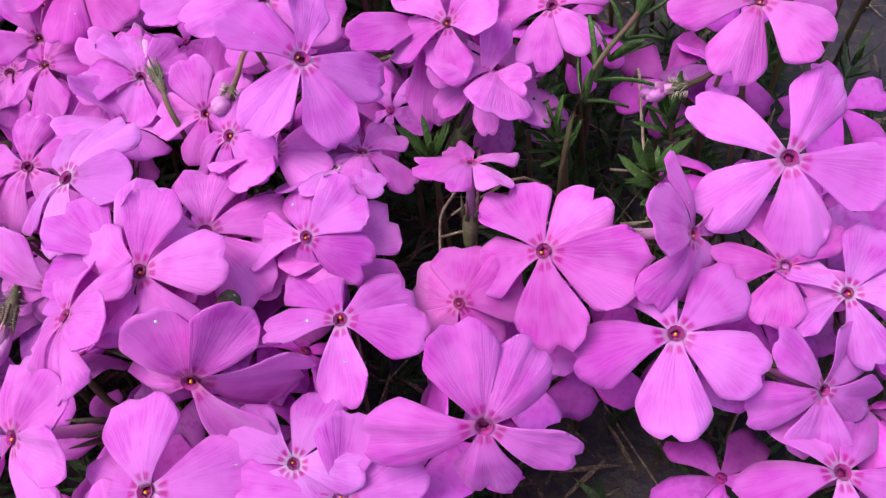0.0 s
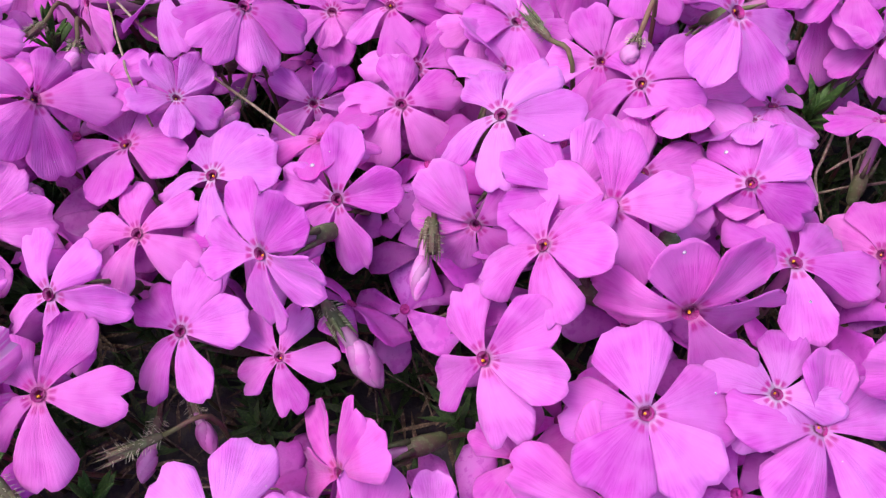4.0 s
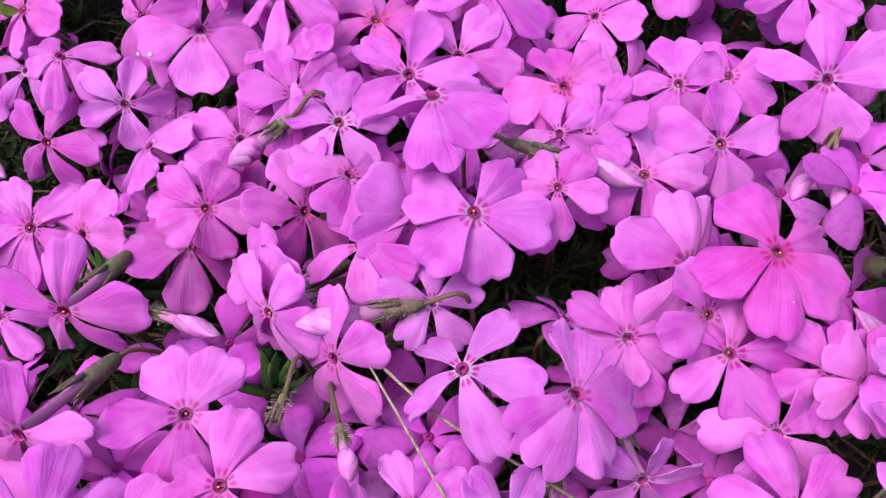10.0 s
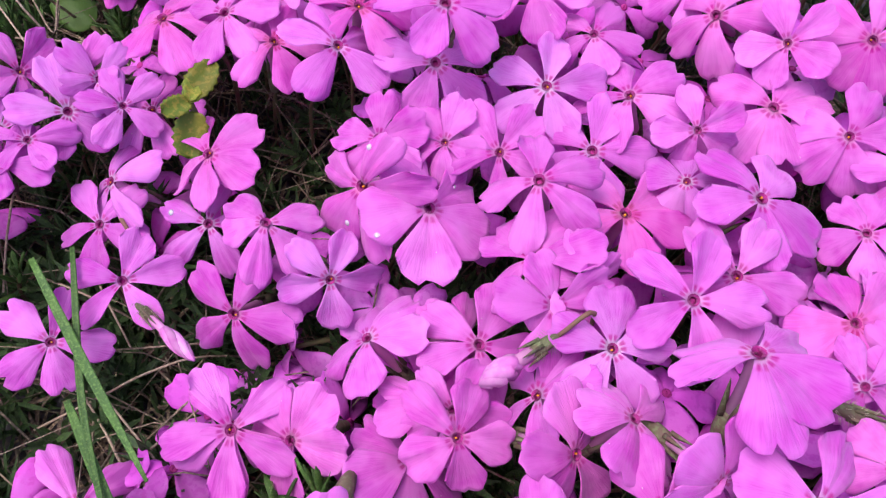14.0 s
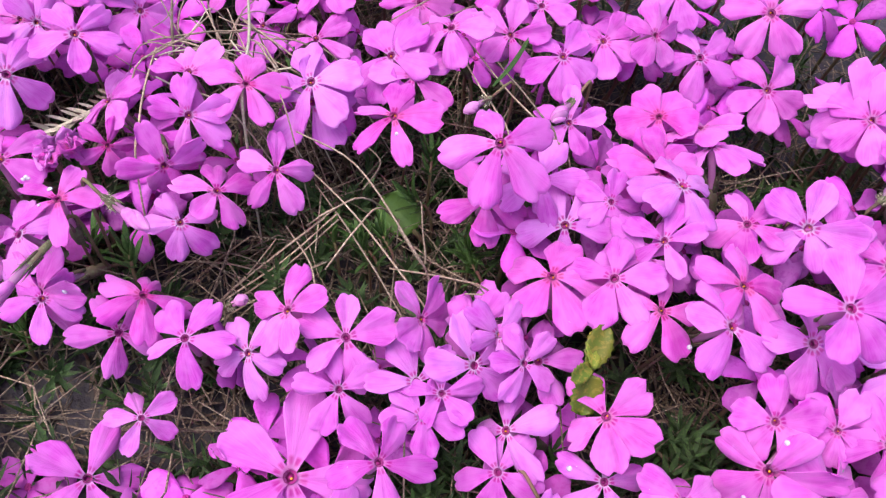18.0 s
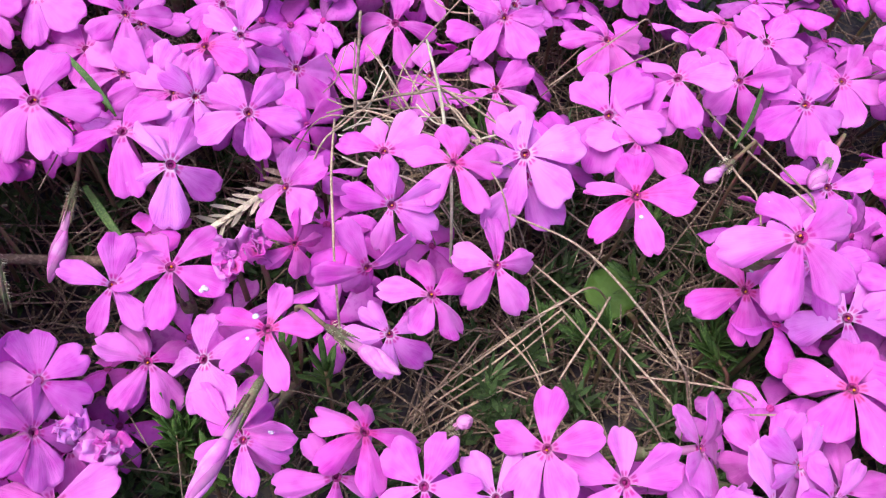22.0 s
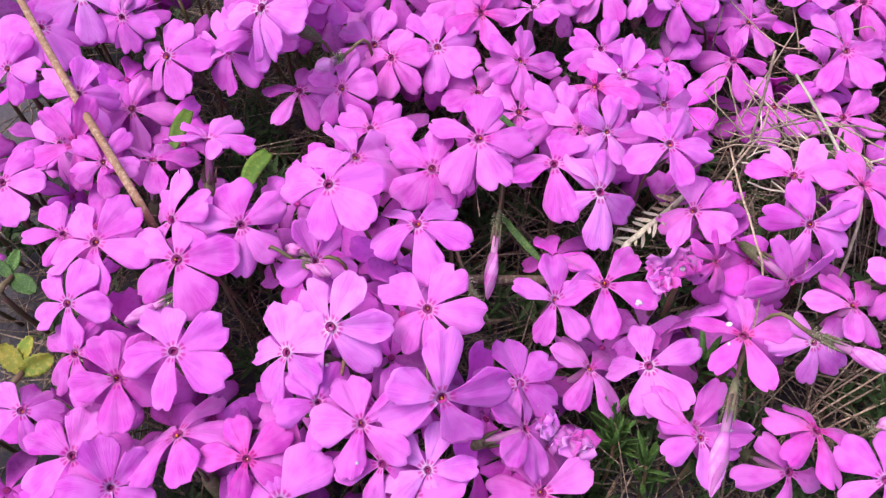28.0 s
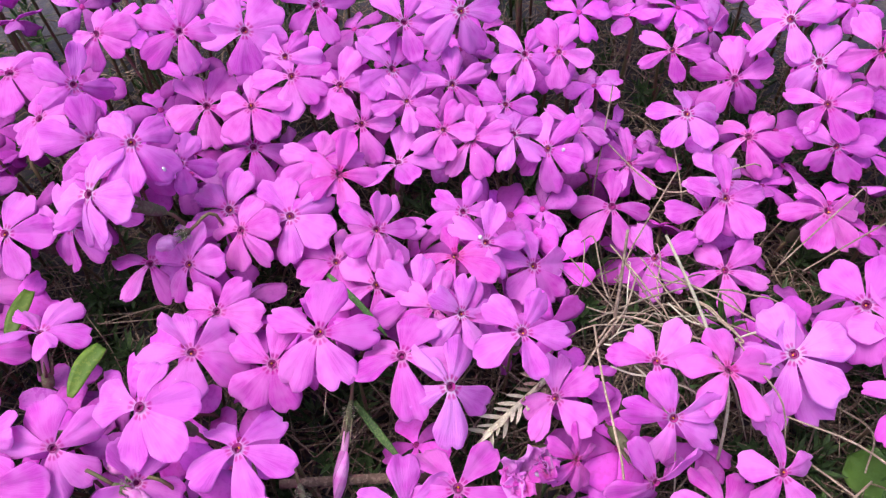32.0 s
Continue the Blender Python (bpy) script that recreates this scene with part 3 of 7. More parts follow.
def dry_needle(rr):
    cx, cy = spot(rr, 0.40 if rr.random() < 0.9 else 0.0)
    z = rr.uniform(GROUND - 1, GROUND + 14) * MM
    a, up, length = rr.uniform(0, 6.283), rr.gauss(0, 0.22), rr.uniform(0.012, 0.045)
    d = Vector((math.cos(a), math.sin(a), math.sin(up))) * length
    bow = Vector((rr.gauss(0, 0.1), rr.gauss(0, 0.1), rr.gauss(0.05, 0.08))) * length
    p = Vector((cx, cy, z))
    w = rr.uniform(0.00010, 0.00026)
    return tube([p, p + d * 0.5 + bow, p + d], [w, w, w * 0.6], 4)


scatter("phlox_undergrowth", 2500, rosette, LEAF, "dense dark green needle-leaved phlox undergrowth", "foliage", 5)
scatter("dead_needles", 13000, lambda rr: needle(rr, rr.uniform(0.005, 0.011), 0.0007, GROUND - 1, GROUND + 9, 0.1), OLD_LEAF, "dead brown phlox needles on the soil", "leaf litter", 6)
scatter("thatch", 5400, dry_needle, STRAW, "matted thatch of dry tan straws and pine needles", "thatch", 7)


def blade(*points, wide=2.0, mat=None, name="grass_blade", label="narrow green grass blade in the mat", category="grass blade"):
    """A folded grass blade or leaf through points in mm."""
    line = curve([Vector(p) * MM for p in points], 6)
    n = len(line) - 1
    top = []
    for i, p in enumerate(line):
        d = (line[min(i + 1, n)] - line[max(i - 1, 0)]).normalized()
        side = d.cross(Vector((0.1, -0.45, 0.9))).normalized()
        w = wide * MM * 0.5 * (0.12 + 0.88 * math.sin(math.pi * (0.12 + 0.86 * i / n)) ** 0.6)
        for v in (-1, -0.5, 0, 0.5, 1):
            top.append(p + side * v * w + Vector((0, 0, 0.25 * w * abs(v))))
    return tagged(new(name, mesh_of(name, *sheet(top, n + 1, 5, 0.0002), mat or LEAF_ONE)), label, category)


def aim(p, q, roll=0.0):
    """A turn that brings +x to the line from p to q (mm) with its face upwards, at p."""
    d = (Vector(q) - Vector(p)).normalized()
    side = Vector((0.05, -0.4, 0.9)).cross(d).normalized()
    m = Matrix((d, side, d.cross(side))).transposed().to_4x4()
    return Matrix.Translation(Vector(p) * MM) @ m @ Matrix.Rotation(radians(roll), 4, "X")


def leaf_at(name, parent, p, q, share, mat, teeth=0, bend=-0.15, label="", roll=0.0):
    size = (Vector(q) - Vector(p)).length * MM
    me = mesh_of(name, *leaf_grid(size, size * share, bend, teeth, 13 if teeth else 9, 7, 2.4 if share > 0.6 else 1.5), mat)
    return part(name, me, parent, label, parent.matrix_basis.inverted() @ aim(p, q, roll))


def leafy(name, label, category, stem, leaves, mat, teeth=0):
    """A small plant (mm): a stem through points, and leaves given as (foot, tip, width share)."""
    ob = new(name)
    ob.matrix_basis = Matrix.Translation(Vector(stem[0]) * MM)
    tagged(ob, label, category)
    line = [p - ob.location for p in curve([Vector(p) * MM for p in stem], 4)]
    part("stem", mesh_of("stem", *tube(line, [0.0006] * len(line), 6), STEM if mat is not PALE else PALE), ob)
    for p, q, share in leaves:
        leaf_at("leaf", ob, p, q, share, mat, teeth, rnd.uniform(-0.25, 0.1), "", rnd.uniform(-20, 20))
    return ob


def wilted(x, y, z, size, mat=None):
    """A spent flower, its petals crumpled together (mm)."""
    ob = new("wilted_phlox_flower")
    ob.matrix_basis = Matrix.Translation((x * MM, y * MM, z * MM))
    tagged(ob, "wilted phlox flower, its faded petals crumpled together", "flower")
    for k in range(9):
        top = []
        a, ph = rnd.uniform(0, 6.28), rnd.uniform(0, 6)
        for i in range(8):
            for j in range(8):
                u, v = i / 7 - 0.5, j / 7 - 0.5
                h = 0.30 * math.sin(7 * u + ph) * math.cos(6 * v + ph * 2) + 0.15 * math.sin(14 * v + ph)
                top.append((u, v * (1 - 0.5 * abs(u)), h * 0.6))
        m = Matrix.Translation((rnd.gauss(0, 0.22) * size * MM, rnd.gauss(0, 0.22) * size * MM, rnd.gauss(0.1, 0.12) * size * MM)) @ Euler((rnd.gauss(0, 0.9), rnd.gauss(0, 0.9), a)).to_matrix().to_4x4() @ Matrix.Scale(size * MM * rnd.uniform(0.7, 1.1), 4)
        part("petal", mesh_of("petal", *sheet(top, 8, 8, 0.02), mat or (FADED if k % 3 else PETALS["hot"])), ob, "", m)
    line = [p - ob.location for p in curve(to_ground(Vector((x, y, z)) * MM, Vector((0.1, 0.1, -1))), 4)]
    part("stalk", mesh_of("stalk", *tube(line, [0.0006] * len(line), 5), STEM), ob)
    return ob


# near-white base: the drops' bright glint is put into the colour
WATER = plain_material("water", (0.92, 0.90, 0.95), (0.85, 0.86, 0.95), 400, 0.05)
wet = WATER.node_tree.nodes["Principled BSDF"]
wet.inputs["Transmission Weight"].default_value, wet.inputs["IOR"].default_value, wet.inputs["Specular IOR Level"].default_value = 0.55, 1.33, 0.5
BEAD = mesh_of("water_drop", *tube([(0, 0, -0.1), (0, 0, 0.1), (0, 0, 0.35), (0, 0, 0.55), (0, 0, 0.66)], [0.92, 1.0, 0.88, 0.58, 0.15], 14), WATER)


PLACED = []


def drop(a, b, radius):
    """A drop of water on the first petal on the way from a to b (mm)."""
    p, q = Vector(a) * MM, Vector(b) * MM
    hit, at, normal = scene.ray_cast(PLACED[0], p, (q - p).normalized(), distance=(q - p).length)[:3]
    if hit:
        ob = new("water_drop", BEAD)
        ob.matrix_basis = Matrix.Translation(at) @ Vector((0, 0, 1)).rotation_difference(normal).to_matrix().to_4x4() @ Matrix.Scale(radius * MM, 4)
        tagged(ob, "small water drop lying on a petal, its glint coloured near white", "water drop", "water drops on the petals")


def opening(x, y, radius):
    OPEN.append((x, y, radius))


# ---- the flowers ----
bloom(0.2, 27.0, 6.4, 10.0, 47, -95, -16, petals=((9, 0.96, 4), (1, 1.01, 0), (2, 0.85, -3), (-11, 1.02, 2), (-1, 1.16, -6)))
bloom(37.8, 47.7, 7.6, 11.0, 26, -103, 80, petals=((-8, 1.01, 1), (-3, 1.04, -3), (8, 1.08, 1), (5, 1.00, 0), (-3, 0.97, 1)))
bloom(21.7, 34.2, 0.4, 10.2, 10, -125, 82, petals=((1, 0.96, 0), (-1, 1.00, -0), (-5, 0.93, 4), (2, 1.09, -0), (3, 1.06, 1)))
bloom(10.9, 46.4, 2.4, 10.1, 25, -147, 109, petals=((3, 1.12, 2), (-4, 0.91, 4), (-2, 0.97, 3), (-5, 0.89, 6), (8, 1.11, 3)))
bloom(-27.0, 37.6, 7.7, 10.7, 64, -100, 70, petals=((-3, 1.12, 22), (-3, 1.01, 1), (-21, 0.84, -4), (-7, 1.03, 20), (34, 1.03, -3)))
bloom(-12.3, 43.1, 3.1, 9.3, 6, -21, 59, petals=((-12, 1.00, 6), (2, 0.99, 1), (-8, 0.92, -1), (9, 1.04, 3), (10, 1.04, -4)))
bloom(-26.1, 57.4, 4.9, 10.1, 11, -72, 15, petals=((-1, 1.03, 2), (-2, 0.98, 1), (-0, 0.96, 5), (0, 1.00, 0), (3, 1.08, 2)))
bloom(-11.2, 72.5, 13.4, 10.7, 31, -40, 43, petals=((-14, 1.04, 6), (1, 0.99, 1), (-0, 1.00, 0), (13, 1.02, 3), (0, 1.04, 1)))
bloom(-48.6, 38.9, 1.6, 10.0, 42, -159, 50, petals=((11, 1.02, 5), (5, 1.06, 3), (-22, 1.01, 6), (-4, 0.99, 2), (10, 0.94, 9)))
bloom(-31.8, 50.9, 9.1, 9.4, 22, -117, 40, petals=((-0, 1.00, -0), (0, 1.00, 0), (1, 1.02, -1), (-1, 0.99, 2), (-0, 1.00, 0)))
bloom(-41.2, 66.9, 8.6, 10.2, 21, -174, 69, petals=((-3, 0.95, -2), (6, 1.06, 1), (1, 0.95, -1), (-7, 1.11, 4), (2, 0.97, 2)))
bloom(-46.4, 57.3, 0.5, 8.9, 62, -116, 59, petals=((-10, 0.91, 1), (-0, 0.98, -3), (25, 1.09, -7), (-2, 0.99, 5), (-12, 0.97, 5)))
bloom(-61.8, 107.4, -6.9, 9.4, 21, -90, -1, petals=((0, 1.01, 0), (0, 1.00, -0), (0, 1.00, 0), (0, 1.00, 0), (0, 1.00, -0)))
bloom(9.7, 71.9, 4.4, 7.0, 40, -112, 15)
bloom(4.2, 80.7, 7.4, 11.4, 49, -41, -48, petals=((5, 1.15, -0), (-2, 0.97, 4), (-0, 1.00, 0), (0, 1.00, 0), (-4, 1.00, -1)))
bloom(-15.3, 25.5, -1.0, 9.4, 13, -63, 0)
bloom(35.3, 19.3, -9.4, 10.2, 9, -68, 36, petals=((-0, 1.00, -0), (4, 0.98, 3), (5, 1.01, 2), (-9, 1.06, 1), (-0, 1.00, 0)))
bloom(-22.5, 100.1, 4.1, 12.3, 36, -77, 49)
bloom(39.5, 63.5, 15.4, 9.2, 18, -90, 37)
bloom(-33.4, 29.2, 3.0, 9.9, 15, -114, -20, petals=((0, 1.00, -0), (0, 1.00, -0), (-13, 1.07, 15), (6, 0.95, -11), (7, 1.01, 17)))
bloom(0.5, 44.8, -1.9, 7.4, 27, -105, 36)
bloom(40.4, 34.7, -0.2, 7.7, 16, -173, 6)
bloom(35.7, 39.4, -0.1, 7.6, 18, -123, 4)
bloom(-11.1, 51.3, 3.0, 7.5, 23, -55, 12)
bloom(-37.7, 80.6, 1.5, 9.1, 27, 26, 38)
bloom(-6.9, 64.9, 3.9, 7.5, 23, 53, 68)
bloom(-35.2, 87.7, 3.2, 8.2, 18, -47, 14, petals=((-0, 1.00, 0), (2, 0.94, 3), (0, 1.00, 0), (-2, 0.97, 0), (0, 1.00, 0)))
bloom(19.8, 76.1, 9.8, 8.4, 20, -144, 8, petals=((6, 0.99, 2), (-6, 0.94, -4), (0, 1.00, 0), (0, 1.00, 0), (0, 1.00, 0)))
bloom(35.4, 26.8, -4.8, 8.1, 47, -70, -28, petals=((0, 1.00, 0), (-0, 1.00, -0), (-3, 0.96, 0), (3, 0.95, -5), (0, 1.00, 0)))
bloom(26.3, 43.4, 4.1, 9.0, 58, -40, -9, petals=((-0, 1.00, -0), (-0, 1.00, 0), (0, 1.00, 0), (0, 0.98, -5), (-0, 1.00, -0)))
bloom(-22.4, 70.5, 5.9, 9.1, 27, -159, 36, petals=((-0, 1.00, 0), (-4, 0.99, -2), (-0, 1.00, -0), (0, 1.00, 0), (4, 0.99, 4)))
bloom(5.7, 60.1, 3.0, 7.3, 26, 61, -43, petals=((13, 0.92, -3), (7, 1.02, -0), (0, 1.00, 0), (-6, 1.00, -9), (-15, 0.89, -6)))
bloom(-40.1, 48.0, 8.1, 9.3, 29, 168, 7, petals=((1, 1.03, 1), (12, 1.00, 2), (6, 0.99, -4), (-7, 1.00, 4), (-12, 0.98, 4)))
bloom(-73.4, 47.7, -7.3, 7.8, 29, -128, -37, petals=((1, 0.95, 3), (-1, 0.98, -0), (-1, 1.01, 0), (1, 0.93, -0), (-0, 0.99, 0)))
bloom(-16.5, 93.4, 6.7, 11.5, 29, -86, 59)
bloom(-35.3, 54.7, 7.0, 8.6, 22, -89, 71)
bloom(6.9, 77.3, 9.7, 8.3, 23, -146, 42)
bloom(-64.6, 76.0, -0.9, 9.0, 17, 109, -4, "p", petals=((-9, 0.90, 3), (-6, 1.06, -1), (16, 1.00, -7), (0, 1.00, 0), (-0, 1.00, 0)))
bloom(-53.0, 105.3, -0.2, 8.5, 36, -72, 45)
bloom(-25.9, 76.8, 4.3, 7.0, 40, -104, 56)
bloom(-10.5, 62.7, 4.6, 7.0, 28, 80, 29)
bloom(-84.8, 87.4, -0.1, 7.0, 31, -34, 13)
bloom(-109.4, 42.9, 5.4, 10.2, 60, -71, 23, "w", petals=((9, 1.04, 1), (-0, 1.06, 1), (-21, 0.85, -15), (-2, 0.99, 1), (14, 1.10, -10)))
bloom(-115.9, 77.5, 0.5, 10.1, 57, -58, -26, petals=((-11, 0.98, 1), (20, 1.04, 2), (0, 1.00, 0), (-0, 1.00, 0), (-9, 1.03, -1)))
bloom(-98.4, 56.3, 2.7, 9.7, 36, -128, 25, petals=((4, 1.08, 1), (5, 1.11, 7), (-11, 0.84, -3), (-4, 0.98, 5), (5, 0.98, 4)))
bloom(-25.8, 58.0, 2.1, 9.7, 7, -105, 52, petals=((6, 1.08, -4), (2, 0.97, 3), (-8, 0.98, -1), (-0, 1.00, 0), (0, 1.00, 0)))
bloom(-85.0, 52.2, -4.6, 9.6, 21, -145, -6, petals=((2, 1.06, -2), (2, 1.01, 1), (3, 0.98, -2), (-0, 1.00, 0), (-7, 0.98, 3)))
bloom(-99.5, 44.4, 0.5, 10.4, 16, -93, -67, petals=((0, 1.00, -0), (-5, 1.06, -1), (5, 1.01, -0), (0, 1.00, 0), (0, 1.00, 0)))
bloom(-67.7, 32.9, -11.0, 10.1, 59, -158, 63, "p", petals=((0, 1.00, 0), (33, 1.04, -1), (-3, 0.97, -0), (-8, 1.03, 7), (-22, 1.01, 2)))
bloom(-82.6, 28.7, -11.4, 10.2, 23, -84, -69, petals=((-0, 1.00, -0), (-0, 1.00, -0), (2, 0.96, 1), (-3, 1.09, -1), (0, 1.01, -0)))
bloom(-14.4, 53.0, 5.8, 8.1, 28, -136, 11)
bloom(-19.1, 29.3, 1.3, 7.4, 16, -99, 21)
bloom(-57.6, 23.6, -12.7, 8.1, 6, -94, 29)
bloom(-71.1, 26.0, -13.3, 7.5, 19, -35, 6)
bloom(-17.1, 66.7, 5.6, 8.0, 14, 155, 10)
bloom(-112.7, 61.4, 3.0, 7.8, 30, -34, 13)
bloom(-39.0, 92.0, 0.2, 7.0, 32, -95, 67)
bloom(-124.2, 42.2, 4.6, 9.5, 57, -67, 41, petals=((12, 1.00), (13, 1.00), (-17, 1.10), (-9, 1.06), (-1, 0.74)))
bloom(-115.8, 29.5, 1.1, 9.9, 23, -125, -5, petals=((0, 1.00, 0), (0, 1.00, 0), (1, 0.98, -2), (-2, 1.06, 0), (1, 0.99, 1)))
bloom(-37.8, 22.3, -5.6, 11.2, 59, -91, 29, petals=((5, 0.98, 6), (6, 1.00, 7), (-3, 1.06, 3), (-1, 1.06, 5), (-7, 1.00, 8)))
bloom(-130.1, 64.8, 4.6, 7.9, 45, -59, 7)
bloom(-130.2, 78.3, 2.3, 8.2, 39, -47, 20)
bloom(-46.4, 29.9, -8.3, 7.0, 15, -157, 14)
bloom(-45.4, 19.9, -12.0, 7.0, 29, -157, 48)
bloom(-109.2, 25.7, -3.9, 7.0, 21, -74, 16)
bloom(-124.7, 55.6, 4.5, 7.0, 41, -67, 61)
bloom(-124.9, 81.1, 8.6, 10.2, 39, -37, 28, petals=((11, 1.11, -3), (1, 1.01, 13), (-18, 0.81, -6), (-1, 1.07, 1), (6, 0.99, 6)))
bloom(-101.5, 84.7, 6.8, 10.3, 51, -22, -38, petals=((-4, 1.07, -0), (2, 1.11, -21), (-17, 1.03, 3), (7, 0.86, -21), (12, 0.98, -13)))
bloom(-72.0, 55.0, 5.7, 9.5, 52, -136, 14, petals=((8, 1.04, 3), (3, 1.01, 2), (2, 0.95, -5), (-5, 0.98, 5), (-8, 1.03, -2)))
bloom(-151.5, 98.9, 6.7, 9.6, 26, -55, 11)
bloom(-79.3, 71.6, 0.7, 9.6, 12, -160, -13, petals=((-19, 0.99, 2), (-2, 1.02, -3), (28, 0.98, 2), (7, 0.98, 0), (-14, 1.05, 6)))
bloom(-63.2, 65.0, -0.1, 9.6, 32, -125, -25, petals=((-0, 1.00, 0), (-9, 1.03, -2), (1, 0.97, -4), (1, 1.04, -3), (7, 0.98, -1)))
bloom(-89.7, 65.6, -1.1, 9.2, 17, -128, 7, petals=((0, 1.00, 0), (6, 1.03, 1), (0, 0.96, -2), (4, 0.98, 4), (-10, 1.01, 1)))
bloom(-92.7, 82.4, -2.6, 10.0, 4, 121, -10, petals=((-0, 1.00, 0), (0, 1.00, -0), (1, 1.05, -4), (1, 1.00, -3), (-1, 1.01, 1)))
bloom(-142.6, 59.9, 1.8, 10.9, 13, -81, 61)
bloom(-153.2, 83.0, -0.6, 11.0, 23, -94, 45)
bloom(-113.0, 59.4, 1.6, 8.2, 20, -90, 35)
bloom(-135.0, 67.2, 3.9, 8.5, 27, -39, 6)
bloom(-117.4, 52.8, 1.5, 9.0, 4, 131, -1, petals=((3, 0.98, 4), (0, 1.00, 0), (-0, 1.00, 0), (-0, 1.00, 0), (-3, 0.99, 3)))
bloom(-110.9, 70.2, -0.3, 9.8, 24, -87, 5, petals=((0, 1.00, 0), (9, 1.03, 1), (-9, 1.00, -1), (-0, 1.00, 0), (-0, 1.00, 0)))
bloom(-147.6, 63.8, 2.4, 7.1, 26, -44, 58)
bloom(-147.8, 115.0, -3.4, 11.8, 25, -164, 46, petals=((3, 1.03, 3), (-11, 1.05, 1), (5, 1.04, -4), (-5, 0.99, 8), (8, 1.04, -1)))
bloom(-107.3, 121.8, -1.7, 8.9, 59, -150, 28, petals=((5, 1.02, 4), (-0, 1.00, -0), (-4, 0.95, -2), (-3, 0.99, 4), (3, 1.00, 0)))
bloom(-126.9, 58.4, 4.7, 7.0, 26, -68, 35)
bloom(-147.8, 136.1, -9.8, 8.5, 16, 32, -13, petals=((-8, 0.92, 6), (8, 0.89, 6), (4, 1.01, 2), (-3, 1.08, 3), (0, 1.00, 0)))
bloom(-159.1, 118.8, 1.0, 7.0, 42, -65, 59)
bloom(-41.7, 94.7, -0.8, 7.0, 28, -119, 13)
bloom(-52.6, 112.6, 0.3, 10.3, 43, -75, 27, petals=((17, 1.00, 1), (15, 1.05, 14), (-9, 0.91, -6), (-20, 1.07, 10), (-3, 1.02, 2)))
bloom(-43.8, 108.6, 5.8, 10.4, 8, -57, 11, "p", petals=((-3, 0.99, 4), (-15, 0.99, 9), (0, 1.00, 0), (13, 1.03, 8), (5, 1.05, 2)))
bloom(-52.2, 100.0, -1.1, 9.0, 16, -110, 91, petals=((4, 1.08, -6), (1, 1.00, 0), (-11, 0.87, -2), (4, 0.90, -5), (2, 1.09, 0)))
bloom(-118.2, 108.7, 2.7, 9.4, 16, -54, -52, petals=((-0, 1.00, -0), (0, 1.00, -0), (8, 0.97, -0), (-4, 0.96, 3), (-4, 1.07, -3)))
bloom(-113.8, 97.6, 7.5, 8.9, 12, -115, -23, petals=((7, 1.01, 4), (-6, 1.03, 4), (2, 0.97, 8), (-9, 1.02, 2), (6, 0.92, 9)))
bloom(-78.3, 123.9, 6.9, 10.0, 19, -105, 15, petals=((-1, 0.97, 18), (-7, 1.04, -1), (-18, 1.05, 13), (16, 0.97, 5), (10, 1.00, 5)))
bloom(-73.3, 98.1, 5.0, 9.9, 27, -28, -33, petals=((-10, 1.01, 8), (-24, 1.04, 6), (-11, 0.89, 2), (44, 1.03, 1), (2, 1.05, 3)))
bloom(-121.0, 144.8, -16.0, 10.6, 31, -14, -6, petals=((-2, 1.10, 5), (-5, 0.99, 0), (8, 0.85, 8), (1, 1.04, -4), (-2, 1.07, 4)))
bloom(-85.0, 104.6, 4.6, 9.8, 16, 146, 43, petals=((4, 0.91, 5), (8, 1.11, 8), (-5, 1.04, 5), (-9, 0.99, 9), (2, 0.94, 13)))
bloom(-144.5, 152.9, -12.3, 10.2, 18, -115, 79, petals=((-8, 1.02, -1), (-8, 0.99, 3), (5, 0.99, -1), (6, 0.98, 3), (5, 1.07, 2)))
bloom(-93.4, 127.8, -0.5, 9.5, 20, -160, -23, petals=((6, 1.02, 2), (11, 0.90, 0), (-9, 1.00, -0), (-2, 1.04, 0), (-6, 1.04, 2)))
bloom(-66.4, 89.8, -8.3, 8.0, 59, -96, 13, petals=((6, 1.02, -3), (3, 1.01, -5), (-9, 0.84, -7), (-3, 0.95, -8), (4, 1.06, -5)))
bloom(-100.0, 112.8, -1.2, 9.4, 56, -157, 80, petals=((-2, 1.03, -1), (-4, 0.99, -0), (0, 1.00, 0), (2, 0.98, 3), (4, 1.00, 4)))
bloom(-61.6, 107.6, -6.9, 7.0, 16, -112, 66)
bloom(-53.1, 80.5, -1.6, 9.2, 21, -87, 29, petals=((0, 0.99, 0), (0, 1.00, 0), (-0, 1.00, -0), (0, 1.00, 0), (0, 1.00, 0)))
bloom(-135.2, 130.7, -3.3, 10.6, 58, -114, 32, petals=((2, 0.99, 2), (-10, 1.11, 3), (0, 1.00, -0), (0, 1.00, 0), (9, 0.98, 6)))
bloom(-137.2, 111.1, 4.0, 10.5, 58, -125, 38, petals=((6, 1.08, 4), (-6, 1.00, -4), (-0, 1.00, 0), (0, 1.00, 0), (-0, 1.00, 0)))
bloom(-134.8, 99.7, 4.1, 10.0, 59, -83, -1, petals=((9, 0.99, 5), (0, 1.00, 0), (-0, 1.00, 0), (-0, 1.00, 0), (-9, 1.06, -1)))
bloom(-111.8, 88.2, 3.6, 10.0, 19, -168, 52, "p", petals=((12, 1.05, -0), (-0, 1.05, -3), (1, 0.97, 4), (-0, 1.00, 0), (-13, 0.96, 4)))
bloom(-49.8, 89.8, -4.5, 9.1, 15, -90, 35, petals=((0, 1.00, -0), (3, 1.02, -2), (0, 1.00, -0), (-3, 1.02, -0), (1, 0.94, -3)))
bloom(-94.4, 91.2, 1.8, 7.1, 5, -43, 68)
